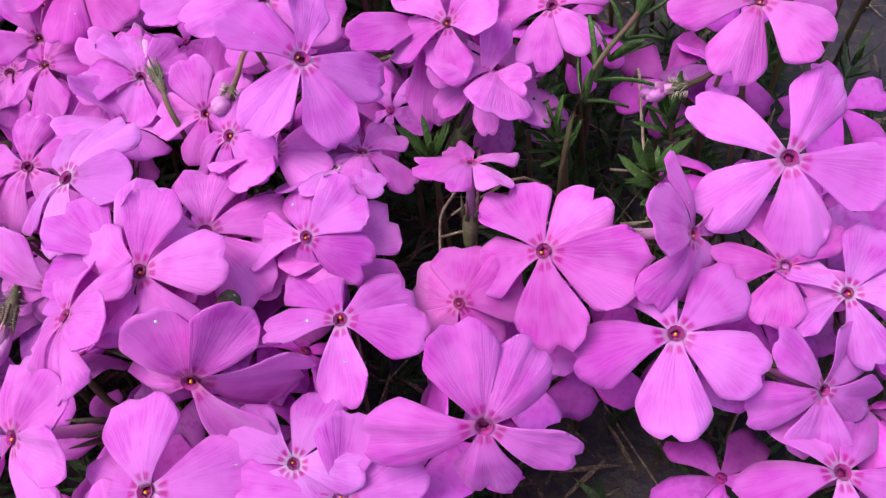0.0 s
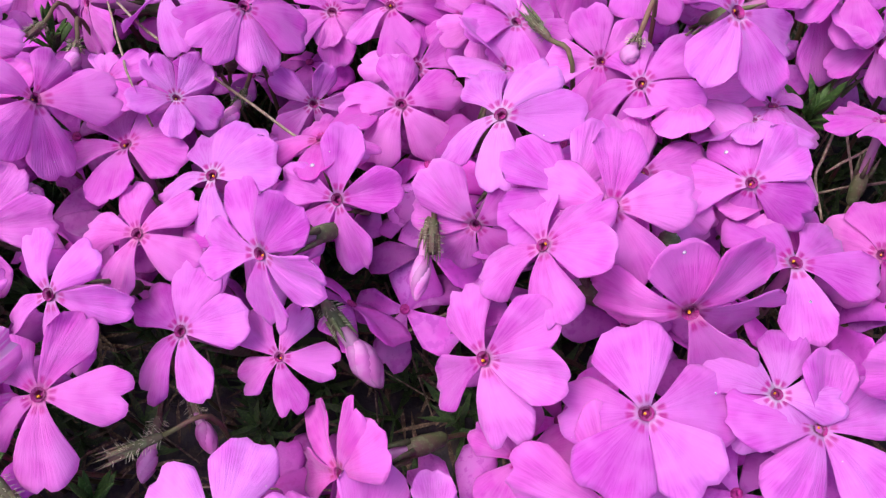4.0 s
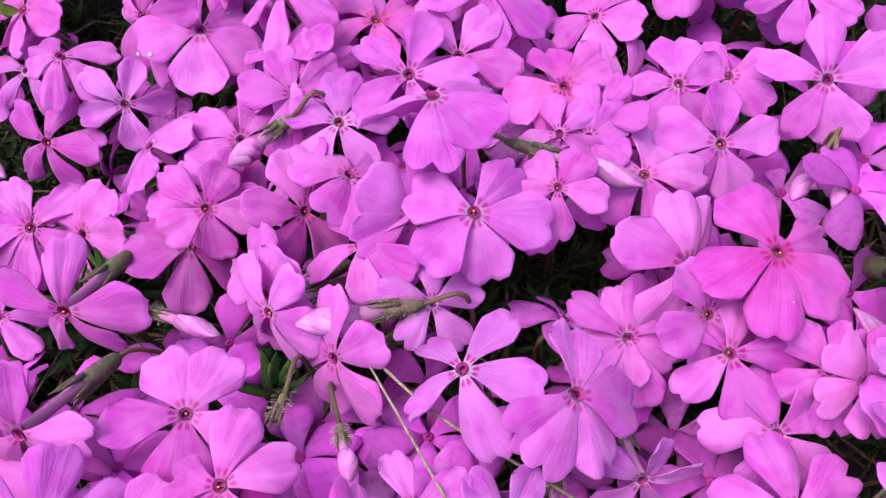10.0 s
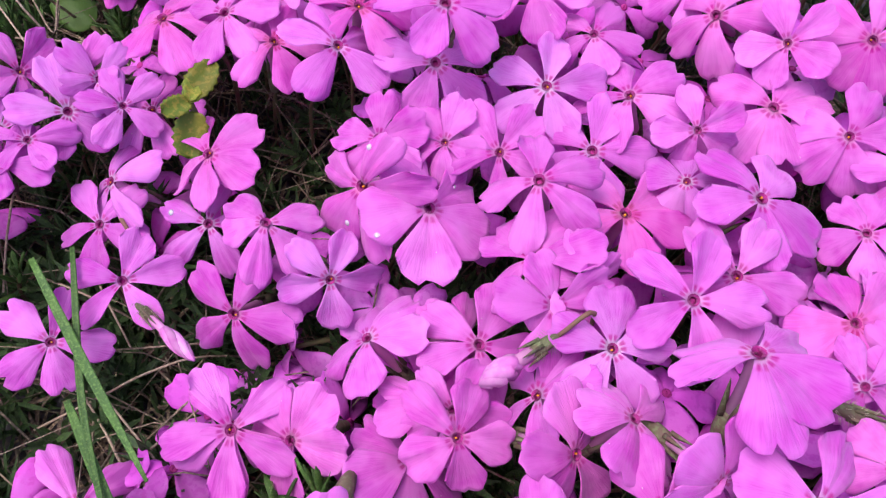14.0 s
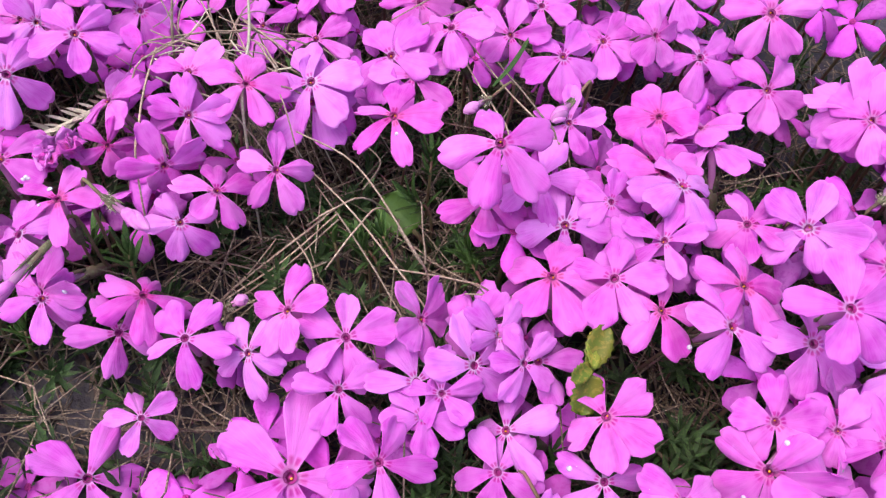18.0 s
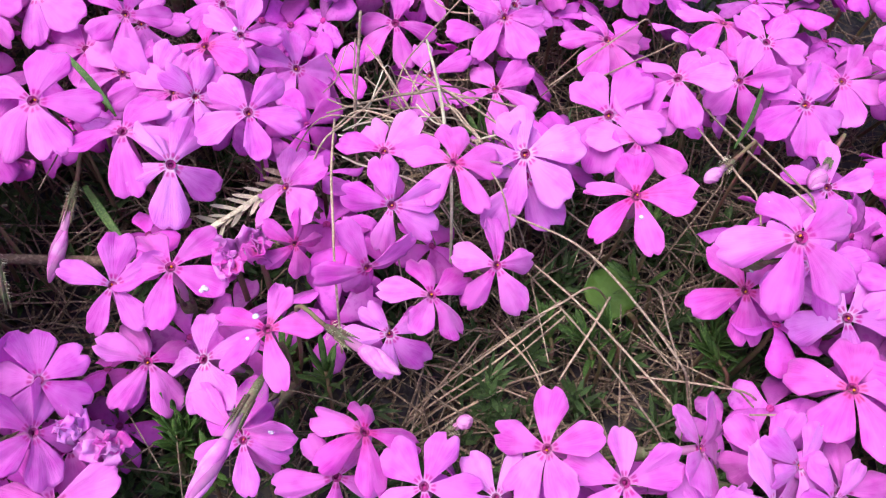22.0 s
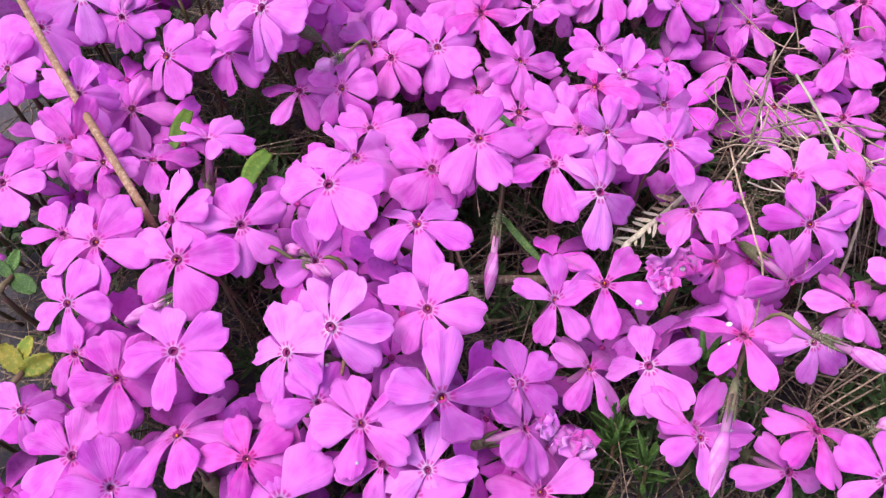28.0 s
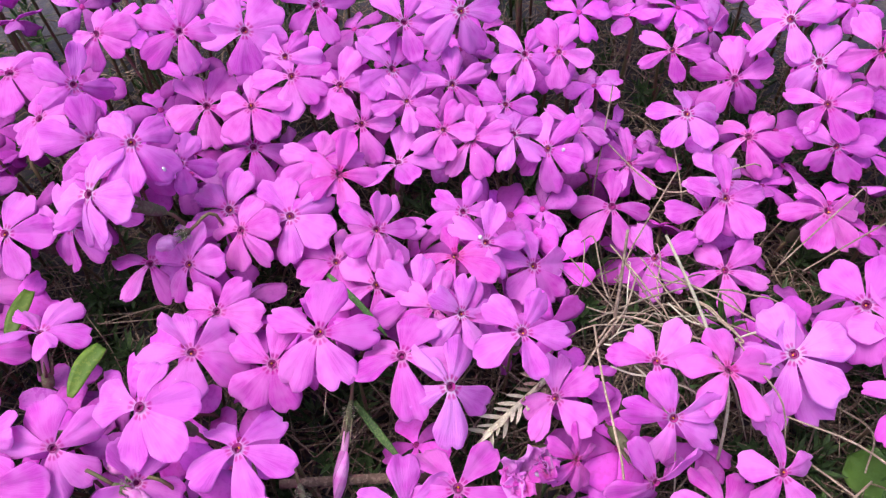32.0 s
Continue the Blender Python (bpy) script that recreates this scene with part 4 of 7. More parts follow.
bloom(-114.9, 143.4, -5.3, 8.6, 32, -71, 52)
bloom(-126.9, 96.9, 1.8, 7.0, 20, -55, 24)
bloom(-98.2, 157.5, -1.0, 8.9, 36, -89, 37)
bloom(-86.2, 117.1, -1.6, 7.0, 24, -71, 4)
bloom(-79.2, 141.4, 10.0, 11.2, 19, 73, 29, petals=((6, 0.96, 20), (5, 0.99, 5), (9, 1.15, 11), (-10, 0.98, 9), (-10, 1.01, 8)))
bloom(-120.6, 183.1, -1.8, 11.0, 56, -148, 52, petals=((-2, 1.11, -7), (-2, 1.13, 6), (-23, 0.89, -16), (17, 0.92, 4), (10, 1.04, -3)))
bloom(-21.3, 135.8, 0.4, 10.0, 38, -129, 50, petals=((-17, 1.00), (7, 1.00), (4, 1.00), (4, 1.05), (8, 0.96)))
bloom(-39.4, 131.0, -2.4, 9.5, 31, -89, 15, petals=((-6, 0.97, 7), (-0, 1.00, 0), (2, 0.98, 2), (5, 1.06, 4), (-0, 1.00, 0)))
bloom(-98.9, 165.0, -0.5, 10.0, 27, 168, 22, petals=((-2, 0.96, 1), (-8, 1.03, -3), (7, 1.08, -4), (-0, 1.00, 0), (4, 0.97, 2)))
bloom(-58.1, 146.6, -0.7, 9.0, 13, -93, 46, "p", petals=((-11, 0.93, 8), (0, 1.00, 0), (-2, 0.89, 5), (13, 1.11, 6), (-0, 1.00, 0)))
bloom(-127.8, 173.1, -10.6, 8.6, 50, -79, -8, petals=((-0, 1.00, 0), (7, 1.04, 7), (6, 0.94, 3), (-0, 1.00, 0), (-13, 0.96, 8)))
bloom(-80.6, 153.0, 2.6, 10.2, 20, -111, 22, petals=((0, 1.00, -0), (-0, 1.06, -1), (0, 1.00, -0), (0, 1.00, 0), (0, 1.00, 0)))
bloom(-46.5, 149.4, -7.0, 8.9, 52, -58, 40)
bloom(-33.1, 142.4, -2.1, 8.1, 23, -129, 0)
bloom(-111.6, 177.7, -2.6, 10.6, 20, -44, 10, petals=((2, 1.00, -1), (-8, 0.96, 7), (0, 1.00, -0), (-0, 1.00, 0), (7, 1.11, 4)))
bloom(-40.7, 143.4, -2.4, 8.4, 24, -134, 66)
bloom(-18.4, 150.9, 3.5, 8.5, 44, -133, 5)
bloom(-136.7, 150.2, -13.4, 9.2, 39, -148, 37, petals=((-1, 1.03, -2), (11, 0.99, 2), (-1, 1.01, 2), (0, 1.00, 0), (-9, 0.97, 8)))
bloom(-93.1, 159.7, 0.1, 7.0, 39, -83, 31)
bloom(-144.6, 153.6, -12.9, 10.1, 18, -74, 38, petals=((-7, 0.98, 1), (-12, 1.00, 7), (1, 1.00, 0), (6, 1.01, 2), (12, 1.06, 5)))
bloom(-135.8, 180.7, -4.1, 9.2, 12, -25, -16, petals=((-5, 1.10, 21), (-17, 1.06, 8), (19, 0.94, 16), (0, 0.77, 16), (3, 1.02, 7)))
bloom(-52.8, 185.2, -0.7, 10.3, 9, -150, 56, petals=((-4, 1.00, 1), (0, 1.00, -0), (-11, 0.98, 8), (3, 1.05, -1), (11, 1.04, 7)))
bloom(-44.5, 176.4, 0.7, 9.3, 27, -120, 32, petals=((-7, 1.04, 2), (3, 0.95, 2), (-10, 1.05, -3), (10, 0.98, 4), (3, 0.97, -0)))
bloom(-143.0, 172.1, -14.4, 9.9, 39, -121, 28, petals=((0, 1.00, 0), (-5, 1.07, 3), (0, 1.00, 0), (0, 1.00, 0), (4, 0.96, 7)))
bloom(-31.9, 167.5, 1.4, 10.7, 14, -159, 39, petals=((7, 1.11, 5), (-10, 1.00, 6), (-18, 1.04, 4), (1, 0.94, 7), (19, 0.97, 7)))
bloom(-21.0, 157.9, 5.1, 9.7, 36, -137, 28)
bloom(-92.5, 149.6, -0.5, 9.1, 18, -97, 27, petals=((0, 1.00, -0), (-0, 1.00, 0), (0, 1.00, 0), (-0, 0.98, 1), (0, 1.00, -0)))
bloom(-123.8, 161.8, -9.9, 9.5, 32, 152, 29, petals=((-3, 0.96, 3), (1, 0.96, -4), (12, 1.07, 2), (0, 1.00, 0), (-11, 1.01, 7)))
bloom(-114.3, 148.1, -8.0, 7.7, 19, -77, 55)
bloom(-100.6, 137.9, -4.2, 9.8, 52, -44, 72, petals=((11, 1.04, 5), (0, 1.00, 0), (-0, 1.00, 0), (-3, 0.97, 3), (-8, 1.02, 1)))
bloom(-52.3, 128.3, -1.3, 9.0, 4, 173, 30, petals=((0, 1.00, -0), (-0, 1.00, 0), (3, 1.03, -3), (-3, 0.94, 5), (0, 1.00, 0)))
bloom(-61.9, 137.6, 0.3, 7.3, 32, -144, 18)
bloom(-85.9, 129.7, 1.5, 9.1, 60, -70, -18, petals=((-7, 1.01, 5), (-0, 1.00, -0), (0, 1.00, 0), (7, 0.98, -4), (0, 1.00, 0)))
bloom(-66.2, 126.2, 4.4, 7.0, 20, -119, 12)
bloom(-22.4, 161.7, 5.0, 8.2, 26, -148, 19)
bloom(-72.1, 156.3, 0.4, 10.0, 18, -108, 4, petals=((0, 1.00, 0), (0, 1.05, -1), (-0, 1.00, 0), (-0, 1.00, -0), (0, 1.00, -0)))
bloom(-108.6, 156.7, -7.6, 9.4, 15, -63, -27, petals=((-0, 1.00, -0), (0, 1.00, -0), (0, 1.00, -0), (7, 1.01, 1), (-7, 1.00, -2)))
bloom(-107.7, 125.9, -4.0, 9.6, 59, -151, 86, petals=((-0, 1.00, -0), (5, 0.98, -5), (2, 1.03, -1), (-6, 1.02, 3), (0, 1.00, 0)))
bloom(-48.0, 160.7, -2.4, 8.1, 10, -150, -29, petals=((0, 1.00, 0), (0, 1.00, 0), (1, 1.01, -1), (10, 0.99, 0), (-11, 0.89, 4)))
bloom(-102.7, 147.2, -6.3, 9.5, 44, 168, 96, petals=((-1, 0.99, -2), (9, 1.03, -2), (-0, 1.00, 0), (-8, 1.00, 6), (-0, 1.00, 0)))
bloom(-92.9, 139.7, -0.5, 8.8, 29, -0, 19, petals=((8, 0.98, 1), (-1, 0.92, 9), (-0, 1.00, 0), (-0, 1.00, 0), (-7, 1.04, 5)))
bloom(-54.8, 139.0, -0.6, 7.0, 27, -169, 65)
bloom(-88.0, 196.5, -0.9, 10.3, 14, -109, 103, petals=((0, 1.00, -0), (0, 1.00, 0), (5, 0.96, 2), (0, 1.10, -0), (-5, 0.99, 0)))
bloom(-82.6, 171.3, -3.0, 11.1, 9, 9, 32, "p", petals=((-13, 1.15, 6), (-0, 1.00, 0), (-0, 1.00, -0), (10, 0.95, -0), (3, 1.00, -2)))
bloom(-120.5, 207.1, 3.6, 9.9, 23, -36, 58, petals=((4, 0.95, 9), (0, 1.00, 0), (-0, 1.00, 0), (-7, 1.05, 5), (3, 1.04, -4)))
bloom(-130.5, 213.4, 0.2, 9.1, 13, -61, -12, "p", petals=((-0, 1.04, -1), (-8, 1.01, 0), (-0, 1.00, 0), (8, 0.94, -1), (0, 1.00, -0)))
bloom(-167.6, 148.8, -20.5, 9.8, 6, -32, 5)
bloom(-105.3, 203.1, 1.1, 10.2, 28, -85, 105, petals=((0, 1.00, 0), (0, 1.00, -0), (0, 1.00, 0), (4, 1.01, 1), (-4, 1.04, 2)))
bloom(-145.4, 187.8, -12.2, 9.1, 18, -93, 19, petals=((-1, 1.00, 0), (-0, 1.00, 0), (-0, 1.00, -0), (2, 0.98, 1), (-1, 1.01, -0)))
bloom(-169.8, 172.4, -14.1, 8.6, 22, -72, 67)
bloom(-158.6, 179.3, -11.4, 8.8, 24, -75, 10)
bloom(-33.7, 192.3, 4.1, 9.5, 45, -140, 50)
bloom(-37.6, 167.6, 0.7, 8.8, 31, -150, 3)
bloom(-116.7, 150.1, -10.2, 8.7, 10, -41, 21, petals=((-7, 0.96, 3), (0, 1.02, -1), (12, 0.98, 5), (-5, 0.99, -2), (-0, 1.00, 0)))
bloom(-165.3, 209.8, -5.8, 8.5, 37, -60, 20)
bloom(-57.9, 136.1, -0.0, 7.0, 27, -144, 16)
bloom(-47.6, 194.8, 3.4, 8.5, 36, -138, 11)
bloom(-110.9, 158.8, -9.8, 7.6, 39, -50, 36)
bloom(-68.0, 181.8, 1.1, 7.6, 43, -120, 69)
bloom(-77.3, 205.3, 0.5, 8.7, 10, -140, -29, petals=((0, 1.00, -0), (-0, 1.00, 0), (0, 1.00, 0), (-3, 1.00, 0), (3, 0.95, 3)))
bloom(-156.4, 208.8, -5.2, 7.1, 32, -65, 23)
bloom(-103.9, 203.9, 12.5, 10.5, 15, -108, 50, petals=((0, 0.99, 0), (-8, 1.05, -1), (-1, 1.03, -3), (2, 1.06, 1), (7, 0.95, -4)))
bloom(-156.9, 242.0, 16.1, 11.4, 17, -99, -23, petals=((3, 1.06, 7), (-3, 1.11, 16), (-7, 1.06, 9), (-0, 0.78, 10), (6, 1.04, 15)))
bloom(-96.1, 174.9, 4.3, 10.3, 15, -166, 37, petals=((8, 1.07, 4), (-1, 1.06, 9), (-8, 0.99, 8), (-8, 0.90, 6), (8, 1.01, 13)))
bloom(-187.3, 216.6, -2.6, 9.3, 18, -103, 33, petals=((-7, 1.13, 2), (7, 1.03, -4), (6, 0.87, 4), (-0, 1.00, -0), (-6, 0.92, 0)))
bloom(-75.6, 191.3, 0.1, 10.0, 19, 180, 57, petals=((0, 1.07, -4), (2, 1.01, -3), (-4, 1.01, -3), (-1, 1.00, -0), (2, 0.96, 1)))
bloom(-55.3, 205.2, 1.3, 10.2, 44, -162, 50, petals=((-11, 1.06), (8, 1.00), (5, 1.00), (-3, 1.00), (2, 0.95)))
bloom(-64.2, 167.1, 2.0, 10.9, 16, -49, 86, petals=((-0, 0.96, 6), (-0, 1.00, 0), (2, 1.02, 2), (2, 1.05, 2), (-5, 1.07, 0)))
bloom(-142.3, 235.6, -3.0, 10.1, 16, -139, -38, petals=((-7, 0.97, -7), (-0, 1.00, -0), (13, 1.07, -5), (-2, 1.05, -4), (-5, 0.97, 3)))
bloom(-85.3, 215.3, 3.6, 10.2, 21, -138, 41, petals=((3, 1.07, 1), (2, 1.06, -3), (1, 0.99, 1), (-6, 0.93, 1), (-0, 1.00, 0)))
bloom(-46.2, 215.5, 7.1, 9.8, 42, -162, 21)
bloom(-115.9, 214.2, 4.7, 9.9, 9, -38, 39, "p", petals=((-0, 1.00, -0), (0, 1.00, 0), (0, 0.98, 0), (-6, 0.98, -3), (6, 1.08, -2)))
bloom(-56.9, 229.5, 3.4, 9.9, 37, -125, 21)
bloom(-173.3, 219.9, -5.6, 8.8, 44, -22, 20, petals=((10, 0.97, -0), (-8, 1.02, -14), (-5, 0.98, -4), (3, 1.01, -14), (0, 1.01, -11)))
bloom(-163.0, 192.9, -14.9, 8.7, 25, -134, 25, petals=((0, 0.99, 0), (-3, 1.00, -1), (0, 1.00, 0), (0, 1.00, 0), (3, 0.97, 3)))
bloom(-83.9, 183.7, -2.8, 9.9, 20, -128, 36, petals=((0, 1.00, 0), (0, 1.04, -3), (-0, 1.00, 0), (0, 1.00, -0), (-0, 1.00, 0)))
bloom(-152.6, 210.3, -8.9, 8.9, 15, -120, -29, petals=((5, 1.02, 1), (-0, 1.00, -0), (0, 1.00, 0), (-2, 0.93, 2), (-3, 1.01, 1)))
bloom(-137.7, 220.3, 1.4, 9.8, 17, -165, 19, petals=((13, 1.04, -0), (0, 1.00, 0), (-8, 0.98, -3), (-5, 1.01, 3), (-0, 1.00, 0)))
bloom(-99.3, 183.8, 0.3, 8.5, 25, -136, 24)
bloom(-116.9, 190.7, -0.7, 8.6, 22, -122, 55)
bloom(-175.9, 208.2, -6.2, 8.5, 25, -76, 34)
bloom(-121.0, 242.8, 1.9, 9.6, 11, -68, 13, "p", petals=((0, 1.00, 0), (-4, 1.02, 1), (4, 1.00, 2), (0, 1.00, 0), (-0, 1.00, 0)))
bloom(-156.4, 244.0, -4.4, 9.6, 20, -89, 60, "p", petals=((0, 1.00, -0), (-0, 1.00, -0), (-0, 1.00, 0), (0, 1.02, -0), (-0, 1.00, 0)))
bloom(-175.8, 202.1, -7.3, 7.9, 22, -50, 28)
bloom(-171.7, 205.6, -6.7, 8.0, 18, -87, 28)
bloom(-64.5, 234.2, 5.3, 9.4, 42, -113, 64)
bloom(-160.4, 199.3, -12.4, 9.7, 38, 179, 40, petals=((0, 1.00, 0), (-9, 1.06, -0), (-3, 0.97, -0), (-0, 1.00, 0), (12, 0.99, 7)))
bloom(-107.2, 229.7, 0.3, 8.9, 15, -179, 60, petals=((0, 1.00, 0), (0, 1.00, -0), (1, 0.97, 2), (-7, 0.97, 3), (6, 1.02, 4)))
bloom(-159.9, 214.4, -4.3, 7.4, 36, -78, 53)
bloom(-93.5, 222.7, 4.1, 7.8, 38, -142, 70)
bloom(-146.0, 244.7, 0.7, 9.9, 17, -116, 100, petals=((4, 1.03, -2), (-4, 1.01, 1), (-0, 1.00, 0), (-0, 1.00, 0), (-0, 1.00, 0)))
bloom(-107.1, 187.4, 0.1, 7.0, 17, -133, 26)
bloom(-71.3, 175.0, -2.5, 7.0, 18, -140, 66)
bloom(-184.4, 193.7, -2.3, 9.3, 13, -48, 102, petals=((-1, 0.92, 4), (-3, 0.98, 1), (-6, 0.95, -1), (7, 1.03, 1), (3, 1.09, -0)))
bloom(-55.5, 214.7, -0.7, 9.2, 21, -99, 62, petals=((0, 1.00, -0), (-2, 0.96, 5), (-6, 0.96, -4), (8, 1.05, 5), (0, 1.00, 0)))
bloom(-197.2, 255.3, -3.4, 8.8, 27, -80, 16, petals=((-4, 1.07, -2), (-6, 0.94, 9), (3, 0.98, 4), (4, 0.89, -1), (3, 1.04, 13)))
bloom(-173.2, 259.9, 4.9, 9.8, 16, -136, -14, "p", petals=((-0, 1.06, 1), (-9, 1.07, 9), (-8, 1.03, -1), (6, 0.93, 5), (11, 0.91, 8)))
bloom(-83.9, 269.2, -6.1, 9.9, 31, -95, 66, petals=((-5, 1.01, 2), (0, 1.00, 0), (0, 1.00, 0), (8, 1.01, 2), (-4, 1.03, 2)))
bloom(-191.8, 185.4, -12.7, 8.8, 17, -142, 1, petals=((0, 1.00, -0), (-0, 1.00, -0), (-3, 0.99, 0), (0, 1.00, 0), (3, 0.97, 3)))
bloom(-188.6, 271.3, -1.8, 10.6, 37, -75, 11)
bloom(-65.8, 238.1, 5.9, 9.4, 27, -145, 20)
bloom(-72.7, 249.5, 4.5, 9.8, 38, -164, 61)
bloom(-49.2, 241.1, 11.4, 9.4, 39, -121, 21)
bloom(-133.6, 237.1, 1.6, 7.0, 28, -99, 18)
bloom(-148.4, 223.4, -1.0, 10.6, 12, 146, -11, "p", petals=((-4, 1.02, 16), (9, 0.90, -2), (3, 1.09, 11), (-3, 1.02, 4), (-6, 1.02, 6)))
bloom(-234.3, 285.8, 6.7, 9.2, 18, -88, -1, petals=((8, 0.96, -2), (3, 1.00, 5), (-8, 1.01, 1), (-4, 0.94, -0), (0, 1.06, 4)))
bloom(-188.4, 273.1, 2.2, 10.4, 24, -139, 12, petals=((7, 1.03, 5), (-10, 1.06, 1), (-14, 1.02, 5), (5, 0.92, 0), (11, 1.03, 7)))
bloom(-234.7, 245.7, 5.5, 8.8, 1, 147, -7, "p", petals=((5, 0.99, 2), (3, 0.98, -4), (-9, 1.10, 0), (3, 0.95, -3), (-3, 0.93, 1)))
bloom(-213.0, 266.7, 1.8, 8.9, 40, -103, -23, petals=((9, 0.99, 2), (8, 1.03, 4), (-14, 0.97, 0), (2, 0.96, 0), (-5, 1.01, 2)))
bloom(-218.5, 258.4, -3.0, 9.2, 65, -80, -21, petals=((-3, 0.94, 9), (16, 0.97, 14), (-9, 1.02, -12), (-2, 1.05, 8), (-2, 1.00, -5)))
bloom(-208.9, 252.1, -4.5, 8.7, 18, -21, 42, petals=((5, 1.05, 1), (-2, 0.92, 0), (-0, 1.04, 8), (-0, 0.93, -8), (-2, 0.99, 8)))
bloom(-133.4, 276.4, 1.6, 9.6, 20, -90, 67, petals=((-11, 0.96, 8), (-0, 1.00, -0), (3, 0.82, 6), (9, 1.09, 5), (-1, 1.08, 2)))
bloom(-157.5, 283.1, 5.4, 9.6, 21, 172, 15, petals=((2, 1.05, 1), (1, 0.99, -1), (4, 1.02, -2), (-1, 0.99, 2), (-6, 0.97, 3)))
bloom(-185.9, 300.2, -11.7, 9.2, 19, -138, 30, petals=((9, 1.07, 2), (2, 1.02, 1), (-12, 1.02, -0), (-1, 0.89, 3), (2, 0.97, 1)))
bloom(-121.8, 282.5, -0.6, 9.2, 12, -111, 80, petals=((0, 1.00, -0), (-5, 1.01, -1), (0, 0.94, 5), (-1, 0.96, -3), (5, 1.07, 2)))
bloom(-159.8, 308.1, -9.3, 9.7, 17, -56, 66, petals=((-7, 0.99, 6), (3, 0.98, 6), (6, 1.00, 5), (6, 1.04, 5), (-8, 1.01, 6)))
bloom(-199.0, 196.1, -11.3, 14.2, 16, -75, 68)
bloom(-120.3, 236.5, 5.4, 10.3, 15, 32, -25, petals=((16, 0.97, 3), (0, 1.00, -0), (9, 1.03, 11), (-15, 1.04, -7), (-11, 1.02, 3)))
bloom(-235.3, 204.6, -23.4, 10.2, 21, -46, 45)
bloom(-248.4, 280.9, 1.5, 10.0, 30, -58, 34, petals=((-6, 0.99, 15), (12, 1.01, 4), (-7, 0.98, 6), (0, 0.93, 12), (1, 1.10, 1)))
bloom(-170.9, 279.6, 1.7, 10.3, 28, -156, -24, petals=((11, 1.00, 6), (-9, 1.09, -3), (-0, 1.00, 0), (0, 1.00, 0), (-2, 0.98, -1)))
bloom(-228.2, 227.8, -12.8, 9.0, 37, -71, 42, petals=((0, 1.00, 0), (-0, 1.00, -0), (5, 0.88, -3), (-5, 1.07, -0), (-0, 1.00, 0)))
bloom(-163.3, 216.8, -6.4, 8.6, 55, -150, 53, petals=((11, 1.02, 5), (0, 1.00, 0), (-9, 1.01, 2), (-4, 0.92, 5), (1, 0.98, 2)))
bloom(-143.6, 197.5, -6.8, 9.7, 21, 180, 72, petals=((8, 1.04, -0), (-9, 1.03, 6), (-14, 1.02, 10), (0, 1.00, 0), (14, 0.91, 16)))
bloom(-97.9, 225.2, 4.0, 9.7, 41, -147, 51)
bloom(-216.5, 248.3, -8.5, 7.9, 34, -91, 51, petals=((-10, 1.08, -3), (-14, 0.94, -1), (15, 0.83, -7), (2, 1.01, -0), (8, 1.00, 0)))
bloom(-166.8, 274.1, 0.7, 9.8, 19, -92, 44, petals=((0, 1.03, -0), (0, 1.00, -0), (-0, 1.00, 0), (-0, 1.00, 0), (0, 1.00, -0)))
bloom(-121.6, 246.1, 0.7, 9.4, 14, -105, -26, "p", petals=((-0, 1.00, 0), (0, 1.00, -0), (-1, 0.98, 2), (-3, 0.98, -0), (3, 1.04, 2)))
bloom(-114.3, 261.1, -2.9, 8.9, 22, -158, -27, "p", petals=((-4, 1.09, -6), (-0, 1.00, 0), (11, 0.97, -10), (-4, 0.87, -2), (-2, 1.02, -1)))
bloom(-106.4, 250.6, -1.3, 10.2, 31, 108, 26)
bloom(-74.9, 253.0, 4.3, 10.3, 34, -152, 62)
bloom(-98.1, 278.8, -3.9, 9.9, 21, -103, -10, petals=((0, 1.03, 1), (-0, 1.02, -1), (0, 1.00, 0), (-0, 1.00, 0), (0, 1.00, 0)))
bloom(-82.7, 282.4, 5.2, 11.0, 36, -124, 56)
bloom(-189.4, 208.9, -6.9, 7.9, 20, -100, 40)
bloom(-225.3, 213.2, -19.3, 7.0, 16, -57, 19)
bloom(-250.6, 265.6, -6.4, 10.4, 4, 118, 67, petals=((1, 0.97, 1), (-1, 1.10, 3), (-2, 1.01, 2), (-3, 1.00, 4), (5, 0.99, 8)))
bloom(-215.5, 222.6, -8.0, 8.9, 10, -146, -20, petals=((-5, 0.89, 6), (-0, 1.00, 0), (4, 1.02, 0), (2, 1.05, 6), (-1, 0.99, 1)))
bloom(-256.3, 252.2, -13.0, 9.2, 33, -5, 26, petals=((4, 1.01, -0), (4, 0.97, 6), (-4, 0.98, -5), (3, 0.96, -0), (-7, 1.07, 1)))
bloom(-225.4, 307.7, -7.3, 8.8, 31, -46, 61, petals=((-8, 1.00, 4), (8, 0.95, -2), (0, 1.00, 0), (0, 1.00, 0), (-0, 1.00, 0)))
bloom(-201.5, 271.9, 3.9, 9.2, 12, -20, 25, "p", petals=((0, 1.00, -0), (0, 1.00, 0), (0, 1.00, -0), (-1, 0.92, -4), (1, 1.07, -2)))
bloom(-254.3, 322.0, -4.8, 9.1, 15, -122, -24, petals=((11, 0.93, 10), (-3, 0.97, -2), (-2, 1.06, 7), (0, 1.03, 5), (-5, 0.96, 1)))
bloom(-196.8, 223.5, -3.3, 9.5, 37, 179, 33, petals=((-5, 1.00, -3), (-2, 0.99, -15), (-2, 1.00, -6), (5, 1.01, -8), (4, 1.04, -5)))
bloom(-223.0, 232.5, -8.2, 9.3, 21, 17, 49, "p", petals=((7, 0.91, 11), (9, 0.94, 8), (-0, 1.00, 0), (-8, 1.07, 10), (-8, 1.04, 1)))
